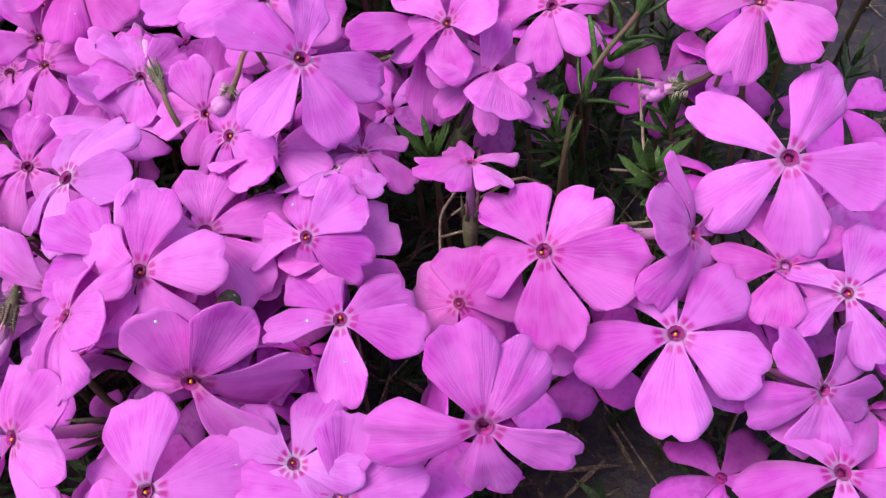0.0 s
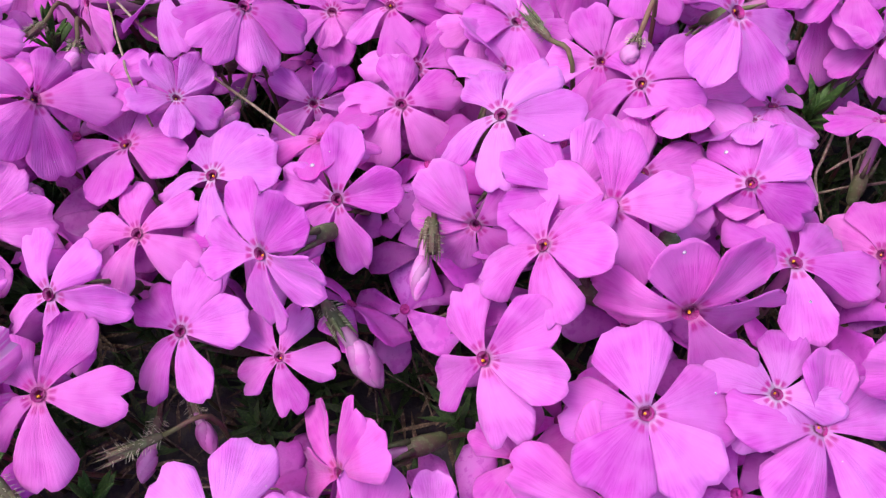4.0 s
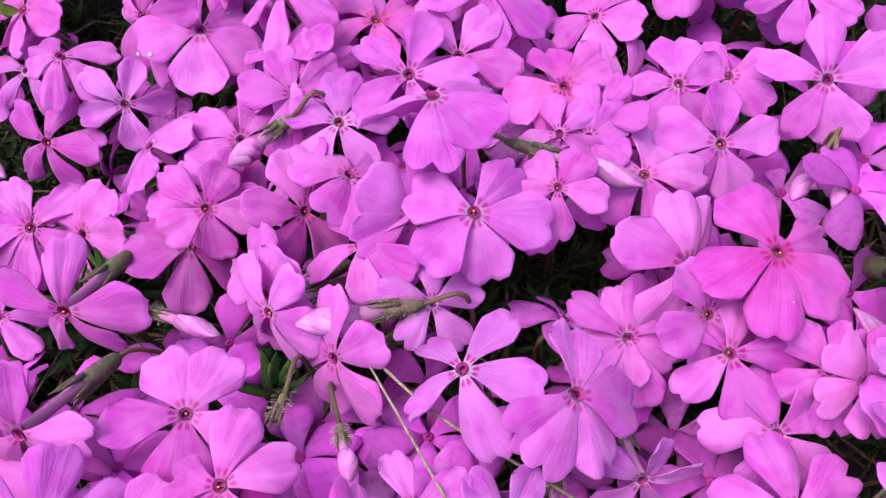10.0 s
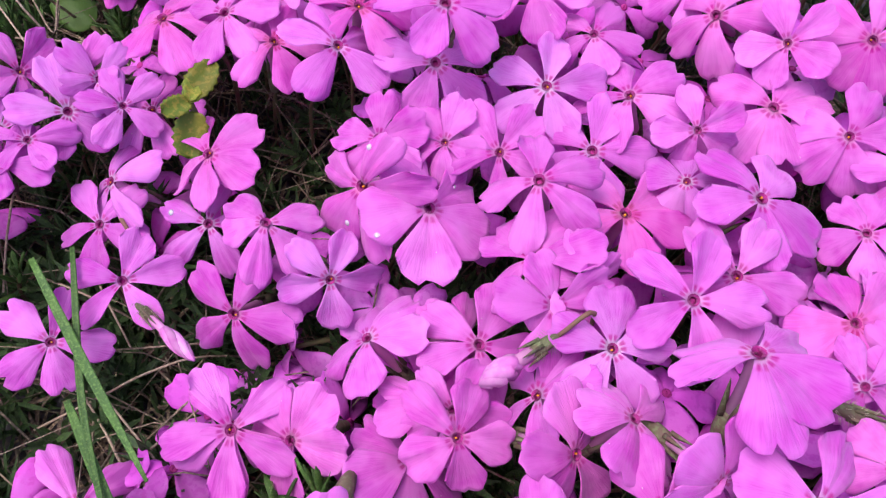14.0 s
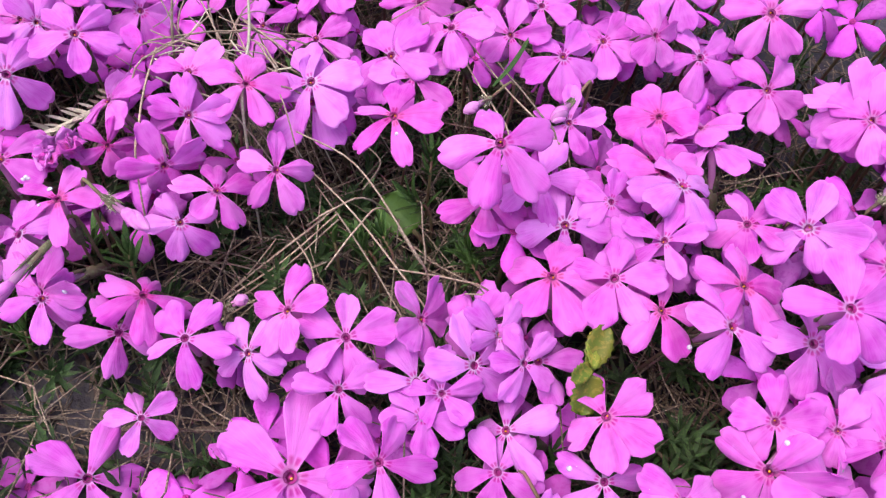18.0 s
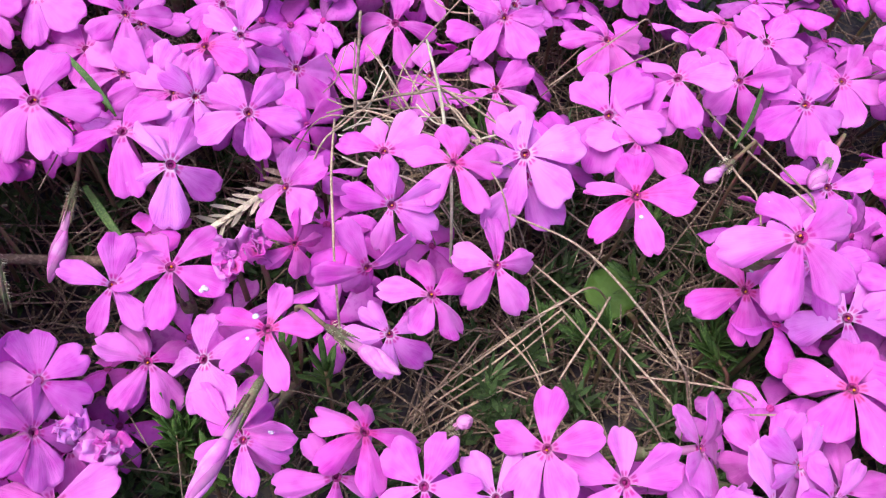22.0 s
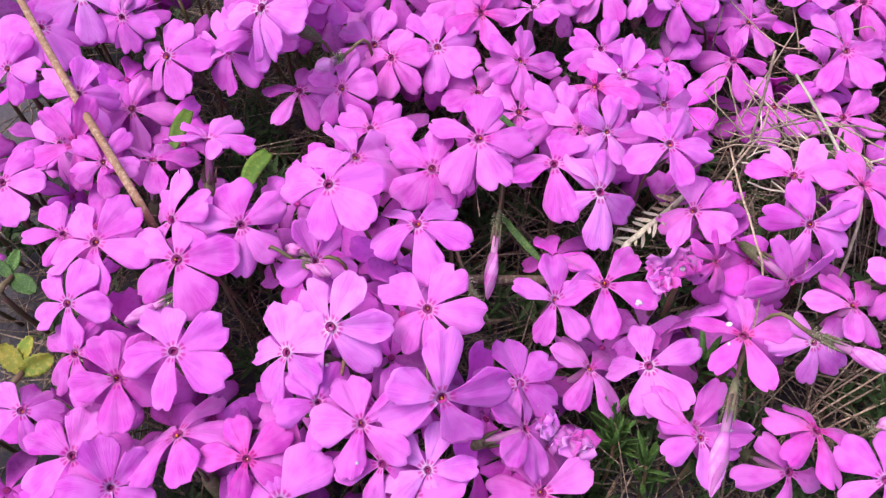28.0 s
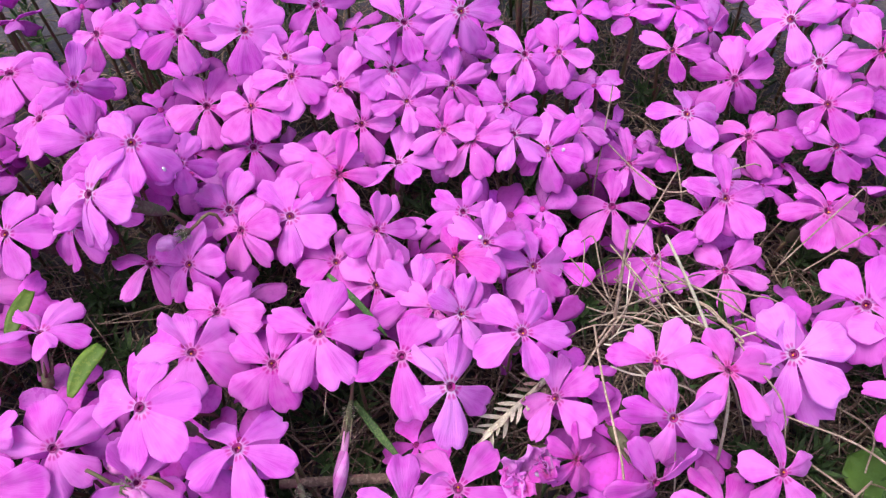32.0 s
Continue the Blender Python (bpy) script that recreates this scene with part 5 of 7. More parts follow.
bloom(-126.3, 226.5, 2.6, 8.6, 26, -173, 17)
bloom(-241.4, 308.5, 0.5, 9.6, 8, 154, 8, "p", petals=((4, 0.96, 5), (0, 1.00, 0), (7, 1.06, -3), (-8, 0.99, 6), (-3, 1.01, -0)))
bloom(-212.7, 276.5, 3.6, 8.9, 16, -149, 41, petals=((10, 0.95, 3), (23, 1.08, 3), (-0, 1.00, 0), (-5, 0.94, 11), (-29, 0.98, -1)))
bloom(-242.2, 237.4, -11.3, 9.9, 59, -134, 41, petals=((5, 1.01, 3), (4, 1.03, 4), (-7, 1.05, 5), (-0, 1.00, 0), (-3, 0.94, 12)))
bloom(-203.1, 321.8, -11.6, 10.0, 17, -114, 36, petals=((-8, 1.03, 1), (-7, 0.98, 15), (0, 1.00, 0), (14, 0.97, 11), (2, 1.05, 12)))
bloom(-198.0, 307.6, -13.4, 9.7, 37, -165, 37, petals=((0, 1.00, -0), (-15, 1.04, -6), (-12, 1.01, 1), (9, 0.98, -6), (18, 0.99, 5)))
bloom(-134.4, 292.6, 1.6, 8.8, 14, -122, 85, petals=((5, 0.95, -3), (-5, 1.00, 2), (-0, 1.00, -0), (-0, 1.00, 0), (-0, 1.01, 1)))
bloom(-110.2, 281.4, 1.4, 8.4, 38, -57, 2, petals=((1, 0.95, 4), (0, 1.00, 0), (-0, 1.00, 0), (0, 1.00, 0), (-1, 0.98, -2)))
bloom(-102.3, 291.6, 4.6, 9.6, 35, -124, 40)
bloom(-106.0, 257.2, -3.3, 9.0, 35, 105, 23)
bloom(-181.4, 313.9, -5.5, 9.6, 23, -92, 22)
bloom(-140.9, 299.0, 1.4, 9.6, 20, 32, 39, "p", petals=((5, 0.99, 9), (-0, 1.00, -0), (-5, 1.02, 1), (0, 1.00, 0), (0, 1.00, 0)))
bloom(-135.9, 259.3, -0.5, 8.2, 29, -135, 58)
bloom(-243.5, 294.2, 2.7, 7.4, 33, -63, 58)
bloom(-250.9, 301.1, 0.8, 8.5, 37, -81, 65)
bloom(-230.0, 276.9, -3.7, 9.1, 32, 164, 59, petals=((0, 0.97, -7), (1, 1.08, 3), (-4, 0.95, -3), (-5, 1.02, 0), (8, 0.96, 9)))
bloom(-143.7, 283.9, 1.7, 8.2, 35, -127, 39)
bloom(-229.8, 265.4, -4.0, 6.3, 48, -52, 53, "p", petals=((2, 0.99, 3), (0, 1.00, 0), (-0, 1.00, 0), (-0, 1.00, 0), (-2, 1.00, 2)))
bloom(-269.2, 293.7, 6.6, 10.5, 17, -93, 91, petals=((-5, 1.04, 2), (-0, 1.00, -0), (-0, 1.00, 0), (8, 1.03, 2), (-3, 1.01, -1)))
bloom(-264.9, 316.7, -5.2, 8.6, 19, -49, 33, petals=((-2, 0.93, 3), (4, 1.04, 0), (1, 0.97, 2), (-1, 1.01, -0), (-2, 0.99, -0)))
bloom(-260.3, 264.3, -7.3, 8.9, 13, -45, 61)
bloom(-270.5, 248.6, -5.7, 8.1, 17, -52, 8)
bloom(-255.7, 287.8, 3.2, 10.0, 4, 153, 44, petals=((-2, 0.93, -6), (-4, 1.14, 7), (-0, 1.00, 0), (0, 1.00, 0), (6, 0.95, 13)))
bloom(-241.6, 235.4, -10.7, 7.5, 12, -69, 50)
bloom(-268.3, 239.8, -13.6, 7.0, 16, -18, 1)
bloom(-242.9, 293.9, 1.1, 7.0, 31, -78, 63)
bloom(-284.8, 244.2, 4.9, 10.6, 56, -89, 16, petals=((5, 1.01, 1), (-0, 1.11, -1), (6, 1.02, 2), (3, 0.88, -4), (-14, 1.04, 4)))
bloom(-300.5, 258.0, 8.0, 10.1, 35, -136, 52, petals=((19, 1.00, 12), (-2, 1.07, 6), (-12, 0.96, 8), (-14, 1.00, 10), (9, 1.00, 5)))
bloom(-284.6, 257.6, 9.5, 9.0, 23, -135, 45, petals=((0, 1.00, 0), (-5, 1.03, 2), (-10, 0.98, 3), (6, 1.00, -1), (9, 0.96, 7)))
bloom(-285.9, 336.6, -5.3, 9.0, 17, -91, 15, petals=((0, 1.00, -0), (0, 1.00, 0), (4, 1.01, -2), (-0, 0.97, 2), (-4, 1.00, -2)))
bloom(-289.2, 309.2, -3.4, 9.0, 11, -120, 23, petals=((-0, 1.00, 0), (1, 1.07, 1), (-3, 0.99, 2), (7, 0.99, 2), (-4, 0.92, 3)))
bloom(-297.9, 282.6, 13.7, 10.1, 17, -160, 25, petals=((21, 0.98, 16), (6, 1.12, 6), (-19, 1.02, 6), (-7, 0.89, 18), (0, 1.00, 0)))
bloom(-283.9, 273.8, 10.3, 9.7, 10, 85, 35, petals=((1, 0.92, 12), (7, 0.92, 1), (10, 1.11, 10), (-6, 1.04, 3), (-11, 0.99, 10)))
bloom(-246.5, 249.4, -9.4, 9.4, 33, -176, 46, petals=((10, 0.99, 6), (-6, 1.10, 4), (-9, 1.03, 5), (1, 0.92, 7), (5, 0.94, 9)))
bloom(-293.0, 298.3, 1.1, 10.0, 15, -4, 43, petals=((-4, 0.96, 6), (-0, 1.00, 0), (0, 1.00, 0), (0, 1.00, 0), (4, 1.08, -2)))
bloom(-302.9, 276.0, 0.5, 8.0, 39, -52, 33)
bloom(-272.2, 325.5, 1.3, 9.8, 17, -88, 48, petals=((-0, 1.00, 0), (-9, 1.04, 2), (0, 1.00, 0), (0, 1.00, 0), (9, 0.99, 1)))
bloom(-278.6, 292.4, 1.5, 9.3, 24, -107, 28, petals=((-4, 0.97, 0), (0, 1.00, 0), (-0, 1.00, 0), (0, 1.00, 0), (4, 1.03, 2)))
bloom(-304.4, 247.8, 2.2, 7.0, 24, -36, 18)
bloom(-303.7, 327.6, -8.1, 9.4, 8, -108, 40, petals=((0, 1.00, 0), (0, 1.00, 0), (-3, 0.99, 2), (3, 1.01, 1), (-0, 1.00, 0)))
bloom(-247.7, 297.9, 0.7, 7.0, 28, -103, 21)
bloom(-257.7, 308.2, -3.8, 9.2, 19, -94, 3, petals=((0, 1.00, 0), (-0, 0.99, -0), (-0, 1.00, -0), (0, 1.00, 0), (-0, 1.00, 0)))
bloom(-327.3, 260.6, 3.3, 9.7, 9, -67, 100, petals=((-7, 1.00, 3), (1, 0.95, 4), (-0, 0.98, 1), (5, 1.01, 2), (1, 1.09, 2)))
bloom(-341.7, 285.2, 3.8, 10.2, 17, -129, 30, petals=((2, 1.04, 5), (-1, 1.08, 0), (-7, 0.99, 4), (4, 0.96, 3), (2, 0.98, 3)))
bloom(-341.5, 330.3, -9.0, 10.0, 19, -64, -8, petals=((-12, 1.08, 4), (-5, 1.03, 6), (-0, 1.00, 0), (14, 0.95, 6), (3, 0.97, 2)))
bloom(-312.8, 235.8, -6.8, 10.1, 29, -115, -0, petals=((-0, 1.00, 0), (-0, 1.00, 0), (11, 1.04, -1), (0, 1.00, 0), (-11, 1.02, 2)))
bloom(-291.7, 232.6, -6.1, 9.1, 13, 173, 46, petals=((-0, 1.00, 0), (0, 1.00, 0), (6, 1.01, -2), (-8, 0.99, 5), (2, 0.99, 2)))
bloom(-270.2, 231.5, -12.9, 9.6, 13, -86, 40, petals=((-0, 1.00, -0), (-10, 1.04, -0), (10, 0.98, 1), (0, 1.00, 0), (-0, 1.00, 0)))
bloom(-347.6, 250.0, -8.0, 9.2, 12, -55, -18, petals=((0, 1.00, -0), (2, 1.07, 1), (0, 0.92, 3), (-3, 1.00, 0), (-0, 1.00, 0)))
bloom(-329.4, 250.0, -6.8, 10.8, 27, 118, 21, petals=((6, 0.97, 11), (0, 1.00, -0), (0, 1.00, 0), (0, 1.08, 5), (-6, 1.03, 3)))
bloom(-346.9, 267.4, -4.1, 9.0, 27, -134, -19, petals=((-0, 1.00, 0), (-6, 1.11, -2), (4, 0.98, -2), (2, 0.86, -2), (0, 1.00, 0)))
bloom(-327.5, 286.7, 5.0, 9.7, 44, -157, 80, petals=((5, 1.00, 4), (5, 1.00, 2), (-0, 1.00, 0), (-11, 1.01, 10), (0, 1.00, 0)))
bloom(-327.0, 278.9, 3.4, 10.6, 22, -112, 35, petals=((3, 1.04, -2), (-1, 1.09, 2), (-0, 1.00, 0), (0, 1.00, 0), (-2, 0.95, 3)))
bloom(-297.9, 243.5, 1.0, 8.3, 19, -75, 28)
bloom(-338.2, 259.6, -1.2, 8.7, 24, -49, 24)
bloom(-341.5, 244.0, -9.8, 8.6, 28, -61, 24)
bloom(-309.3, 251.1, -6.1, 7.8, 24, -117, 85, petals=((0, 1.00, 0), (0, 1.00, -0), (14, 1.01, -1), (1, 0.95, 5), (-15, 0.90, -1)))
bloom(-317.3, 242.6, -3.4, 7.9, 17, -78, 31, "p")
bloom(-308.5, 256.9, 3.7, 9.1, 33, -161, 30, petals=((-0, 1.00, 0), (-0, 1.00, -0), (0, 1.00, -0), (-1, 1.00, 0), (1, 0.98, 6)))
bloom(-271.4, 240.7, -6.6, 8.8, 47, -11, 15, petals=((-3, 0.99, 3), (0, 1.00, 0), (0, 1.00, 0), (3, 0.97, -5), (-0, 1.00, 0)))
bloom(-204.8, 219.6, -10.5, 8.0, 28, -155, 46)
bloom(-348.1, 312.0, 1.5, 9.2, 38, -59, 49, "p")
bloom(-347.1, 275.2, 0.4, 8.5, 27, -128, 35, petals=((-0, 1.00, -0), (-0, 1.00, 0), (-0, 1.00, 0), (5, 0.97, 1), (-5, 0.96, 3)))
bloom(-322.6, 311.1, -2.1, 9.4, 28, 60, 0)
bloom(-334.0, 308.2, -2.4, 9.3, 29, 57, 11)
bloom(-317.4, 335.2, -0.4, 9.7, 47, -122, -7, petals=((4, 1.00, 5), (-4, 1.02, -1), (-0, 1.00, 0), (-0, 1.00, 0), (0, 1.00, 0)))
bloom(-348.3, 324.8, 2.6, 8.9, 30, -68, 4)
bloom(-310.2, 333.4, 5.2, 8.6, 34, -75, 53)
bloom(-342.5, 306.4, 1.2, 7.4, 27, -95, 1)
bloom(-306.9, 327.5, 16.2, 10.8, 38, -154, 71, petals=((-8, 1.02, -8), (-26, 1.00, 2), (-0, 1.00, 0), (24, 1.07, -5), (10, 1.00, 13)))
bloom(-285.5, 334.9, -4.0, 9.4, 27, -105, 20, petals=((0, 1.00, 0), (-0, 1.00, -0), (1, 1.03, -1), (-1, 1.00, -0), (0, 0.98, 1)))
bloom(-356.7, 343.6, 5.5, 9.9, 18, -36, 55, petals=((-12, 0.97, 10), (-5, 0.99, 2), (8, 0.98, 8), (7, 0.99, 3), (2, 1.09, 6)))
bloom(-361.7, 304.6, 1.5, 9.0, 16, -99, 19, petals=((5, 1.03, 4), (-1, 0.96, -2), (-5, 0.98, 4), (-0, 1.00, 0), (0, 1.00, 0)))
bloom(-302.1, 341.6, 7.1, 10.5, 43, -75, 31)
bloom(-356.0, 258.7, -5.6, 8.3, 18, -19, 12)
bloom(-295.2, 246.9, -2.0, 8.0, 16, -78, 67)
bloom(-295.6, 237.6, -2.4, 7.7, 14, -71, 29)
bloom(-288.6, 235.9, -4.1, 7.7, 18, -108, 23)
bloom(-348.0, 350.4, 7.2, 10.0, 38, -57, 55)
bloom(-282.4, 324.7, 0.9, 8.9, 31, -146, 75, petals=((2, 1.03, 4), (-9, 0.96, 2), (-9, 0.97, 11), (-0, 1.00, 0), (15, 1.00, 12)))
bloom(-255.6, 317.5, 1.9, 8.6, 29, -57, 51, petals=((5, 1.02, -3), (4, 1.00, 1), (0, 1.00, -0), (2, 0.92, -4), (-11, 1.00, 4)))
bloom(-363.1, 333.8, 4.1, 8.3, 38, -135, 44, petals=((4, 0.95, 1), (-4, 0.99, -1), (-0, 1.00, -0), (-0, 1.00, 0), (0, 0.98, 3)))
bloom(-348.9, 290.1, 1.2, 7.0, 24, -52, 15)
bloom(-298.3, 336.0, 19.0, 9.8, 23, -50, 18, petals=((-5, 1.01, 2), (-1, 0.97, 3), (4, 0.97, 4), (-2, 1.00, -1), (4, 1.07, 4)))
bloom(-320.5, 356.2, 11.1, 9.2, 21, -159, 39, petals=((0, 1.00, 0), (0, 1.00, -0), (-3, 1.01, 3), (-0, 1.00, -0), (3, 0.98, 7)))
bloom(-346.1, 362.7, 11.2, 8.9, 21, -60, 78, petals=((-3, 0.95, 2), (0, 1.00, 0), (0, 1.00, 0), (-0, 1.00, 0), (3, 1.01, 1)))
bloom(-309.9, 348.3, 10.1, 9.9, 46, -76, 31)
bloom(-358.1, 361.7, 10.0, 9.5, 34, -77, 52)
bloom(-277.1, 354.7, 5.7, 9.0, 19, -115, -24, petals=((-0, 1.00, -0), (0, 1.00, 0), (-0, 1.00, 0), (1, 1.00, -0), (-1, 0.98, 2)))
bloom(-327.9, 371.6, 11.9, 10.2, 3, -65, 24, petals=((6, 1.07, 3), (-6, 0.96, 10), (-8, 0.98, 9), (2, 0.98, 4), (6, 1.06, 9)))
bloom(-278.7, 349.2, -1.4, 9.6, 15, -71, 55, petals=((-1, 1.02, 1), (-2, 0.98, 3), (-2, 0.98, 1), (-0, 1.00, 0), (5, 1.04, 2)))
bloom(-245.2, 356.3, 7.9, 10.1, 43, -39, 39, petals=((-6, 0.99, 5), (0, 1.00, 0), (0, 1.00, 0), (6, 1.00, -0), (-1, 1.05, 1)))
bloom(-287.8, 361.9, 1.5, 9.8, 25, -92, -4, petals=((0, 1.04, 1), (-0, 1.00, 0), (0, 1.00, 0), (0, 1.00, -0), (-0, 1.00, 0)))
bloom(-166.5, 332.8, -9.8, 9.9, 21, -166, 62, petals=((7, 1.04, 2), (0, 1.00, -2), (-3, 0.98, 3), (-5, 0.94, 3), (0, 1.06, 2)))
bloom(-196.1, 331.4, -10.0, 9.4, 18, -76, 15, petals=((-4, 1.00, 3), (-4, 1.01, 1), (-3, 1.05, -4), (7, 1.00, 5), (3, 0.95, -5)))
bloom(-231.5, 337.0, 1.7, 9.1, 19, -135, -15, petals=((5, 1.02, 3), (-8, 1.01, 1), (-0, 1.00, -0), (2, 0.97, 2), (1, 0.97, 3)))
bloom(-314.9, 282.8, 5.6, 9.1, 30, -91, 44, petals=((-7, 0.97, 1), (-3, 0.97, -2), (2, 0.95, 1), (-9, 1.03, -2), (18, 1.06, 1)))
bloom(-331.5, 337.3, -1.3, 9.9, 26, -136, 56, petals=((0, 1.06, 8), (-6, 1.10, 10), (-4, 0.99, 7), (9, 0.96, 11), (0, 0.88, 11)))
bloom(-306.4, 371.0, 18.9, 7.8, 32, -102, 51, petals=((9, 1.00), (-19, 1.13), (-19, 0.95), (22, 0.72), (4, 1.06)))
bloom(-293.9, 321.1, -2.3, 9.0, 38, -138, 57, petals=((0, 1.00, 0), (-4, 0.94, -2), (-0, 1.00, -0), (-0, 1.00, 0), (4, 1.03, 3)))
bloom(-275.6, 369.5, 14.5, 10.0, 41, -81, 54)
bloom(-267.2, 359.0, 8.4, 9.4, 22, -103, 129, petals=((-5, 0.98, 3), (0, 1.00, -0), (-0, 1.00, -0), (8, 1.08, 5), (-3, 0.94, -2)))
bloom(-227.4, 365.0, 13.6, 10.2, 38, -95, 23)
bloom(-153.2, 350.4, 7.5, 10.4, 36, -154, 57)
bloom(-289.3, 370.2, 16.5, 9.3, 43, -76, 70)
bloom(-257.1, 355.0, 7.1, 9.5, 29, -126, 37, petals=((-7, 1.03, 0), (0, 1.00, -0), (0, 1.00, 0), (-0, 1.00, 0), (7, 0.98, 4)))
bloom(-240.4, 365.4, 12.8, 9.5, 40, -86, 69)
bloom(-215.1, 354.5, 7.1, 8.9, 26, -80, 56, petals=((-0, 1.00, -0), (0, 1.00, -0), (0, 1.00, 0), (5, 0.96, -1), (-5, 1.01, 2)))
bloom(-151.9, 329.9, -0.1, 9.4, 32, -145, 59)
bloom(-140.6, 334.3, 9.1, 9.2, 44, -132, 23)
bloom(-261.0, 333.6, 2.1, 8.9, 21, -90, 8, "p")
bloom(-248.0, 336.8, -1.4, 9.2, 5, 0, 67)
bloom(-264.6, 338.0, 2.6, 9.0, 20, -61, 54)
bloom(-164.8, 347.3, -5.2, 10.1, 38, -109, 34)
bloom(-258.9, 372.3, 15.9, 9.5, 49, -97, 24)
bloom(-215.7, 331.9, -0.0, 9.3, 42, -164, 43, petals=((3, 1.01, 2), (-2, 0.97, -2), (0, 1.00, 0), (-7, 1.01, 1), (7, 1.01, 3)))
bloom(-180.7, 338.2, -4.3, 9.4, 8, -110, 44, petals=((-5, 1.03, 5), (-1, 0.98, 3), (-3, 0.95, 7), (5, 0.99, 4), (4, 1.04, 4)))
bloom(-176.6, 322.2, -10.4, 9.4, 19, -49, 13, petals=((-2, 1.02, 0), (2, 0.99, 3), (0, 1.00, 0), (0, 1.00, 0), (0, 1.00, 0)))
bloom(-184.8, 313.7, -9.8, 8.6, 15, -169, 38)
bloom(-150.3, 339.6, 3.5, 8.9, 46, -138, 54)
bloom(-232.0, 354.5, 2.0, 9.1, 40, -96, 42)
bloom(-234.8, 310.3, 0.6, 7.9, 16, -99, 13)
bloom(-312.1, 360.3, 15.2, 8.3, 53, -69, 62)
bloom(-267.8, 363.4, 10.6, 8.2, 45, -111, 13)
bloom(-237.5, 318.7, 1.0, 7.5, 29, -117, 28)
bloom(-254.2, 345.0, 4.2, 8.0, 41, -98, 11)
bloom(-151.5, 322.4, -6.1, 8.2, 39, -136, 44)
bloom(-206.9, 354.6, 6.1, 7.7, 39, -125, 22)
bloom(-222.4, 336.4, 1.5, 8.8, 7, -103, 48, petals=((0, 1.00, -0), (-0, 1.00, 0), (-5, 0.97, 3), (0, 1.00, -0), (5, 0.99, -0)))
bloom(-207.7, 337.2, -1.0, 8.7, 16, -41, 23, petals=((2, 0.97, 1), (-2, 0.98, 3), (0, 1.00, 0), (0, 1.00, 0), (0, 1.00, 0)))
bloom(-292.8, 341.3, 5.8, 7.1, 28, -55, 51)
bloom(-237.0, 340.0, 3.1, 7.4, 21, -103, 17)
bloom(-243.5, 348.3, 5.2, 7.5, 24, -76, 58)
bloom(-180.2, 352.0, 2.9, 7.9, 34, -118, 17)
bloom(-222.0, 344.4, 2.9, 7.0, 42, -95, 10)
bloom(11.8, 73.1, 4.2, 9.7, 35, 14, 19, petals=((-8, 1.02, 5), (0, 1.00, 0), (0, 1.00, 0), (8, 1.01, -4), (0, 1.00, 0)))
bloom(-66.5, 23.8, -13.5, 10.6, 21, -105, 105, petals=((7, 1.07, -0), (-4, 1.02, -0), (-2, 0.99, 0), (0, 1.00, 0), (0, 1.00, 0)))
bloom(-152.5, 80.8, -0.8, 10.5, 19, -67, 12, petals=((-0, 1.00, 0), (0, 1.08, 2), (-0, 1.00, 0), (0, 1.00, 0), (-0, 1.00, -0)))
bloom(-76.0, 61.6, -1.9, 9.2, 19, -89, 15, petals=((-0, 1.00, 0), (0, 1.00, -0), (-0, 0.99, 0), (0, 1.00, -0), (0, 1.00, -0)))
bloom(-129.6, 224.9, -0.5, 9.9, 18, -100, -10, petals=((0, 1.00, -0), (0, 1.00, 0), (-2, 1.00, -1), (2, 1.04, 1), (0, 1.00, -0)))
bloom(-339.9, 346.0, 3.8, 8.6, 46, -119, 88, petals=((-4, 1.02, 1), (-0, 1.00, 0), (0, 1.00, -0), (2, 0.98, 3), (2, 0.94, 3)))
bloom(-352.8, 315.5, -1.6, 8.8, 49, -129, 36, petals=((-1, 1.01, -1), (4, 0.99, -2), (3, 0.98, -4), (0, 1.00, 0), (-5, 0.99, 0)))

# ---- openings in the mat ----
opening(24, 65, 11)
opening(4, 55, 4)
opening(15, 26, 6)
opening(14, 62, 5)
opening(-59, 48, 2)
opening(-57, 40, 4)
opening(-87, 41, 6)
opening(-99, 35, 6)
opening(-60, 41, 5)
opening(-124, 69, 4)
opening(-124, 71, 3)
opening(-76, 57, 3)
opening(-78, 96, 4)
opening(-152, 178, 5)
opening(-126, 198, 7)
opening(-140, 139, 12)
opening(-77, 116, 4)
opening(-110, 162, 3)
opening(-131, 205, 11)
opening(-166, 166, 12)
opening(-122, 136, 4)
opening(-133, 206, 7)
opening(-177, 250, 17)
opening(-172, 192, 10)
opening(-180, 182, 11)
opening(-125, 205, 7)
opening(-244, 224, 10)
opening(-246, 233, 6)
opening(-181, 246, 15)
opening(-203, 245, 9)
opening(-230, 246, 6)
opening(-224, 217, 11)
opening(-132, 208, 5)
opening(-89, 249, 7)
opening(-184, 245, 16)
opening(-206, 241, 12)
opening(-209, 291, 10)
opening(-166, 271, 4)
opening(-136, 268, 6)
opening(-105, 246, 4)
opening(-274, 281, 8)
opening(-276, 262, 4)
opening(-188, 241, 14)
opening(-208, 295, 7)
opening(-152, 268, 6)
opening(-272, 280, 4)
opening(-184, 254, 16)
opening(-199, 242, 12)
opening(-211, 300, 7)
opening(-270, 278, 5)
opening(-200, 245, 14)
opening(-210, 293, 7)
opening(-255, 238, 6)
opening(-336, 242, 7)
opening(-363, 282, 12)
opening(-359, 289, 9)
opening(-359, 272, 7)
opening(-270, 275, 3)
opening(-256, 237, 6)
opening(-318, 264, 4)
opening(-359, 285, 8)
opening(-246, 334, 5)
opening(-210, 316, 4)
opening(-269, 282, 6)
opening(-210, 296, 10)
opening(-211, 344, 5)
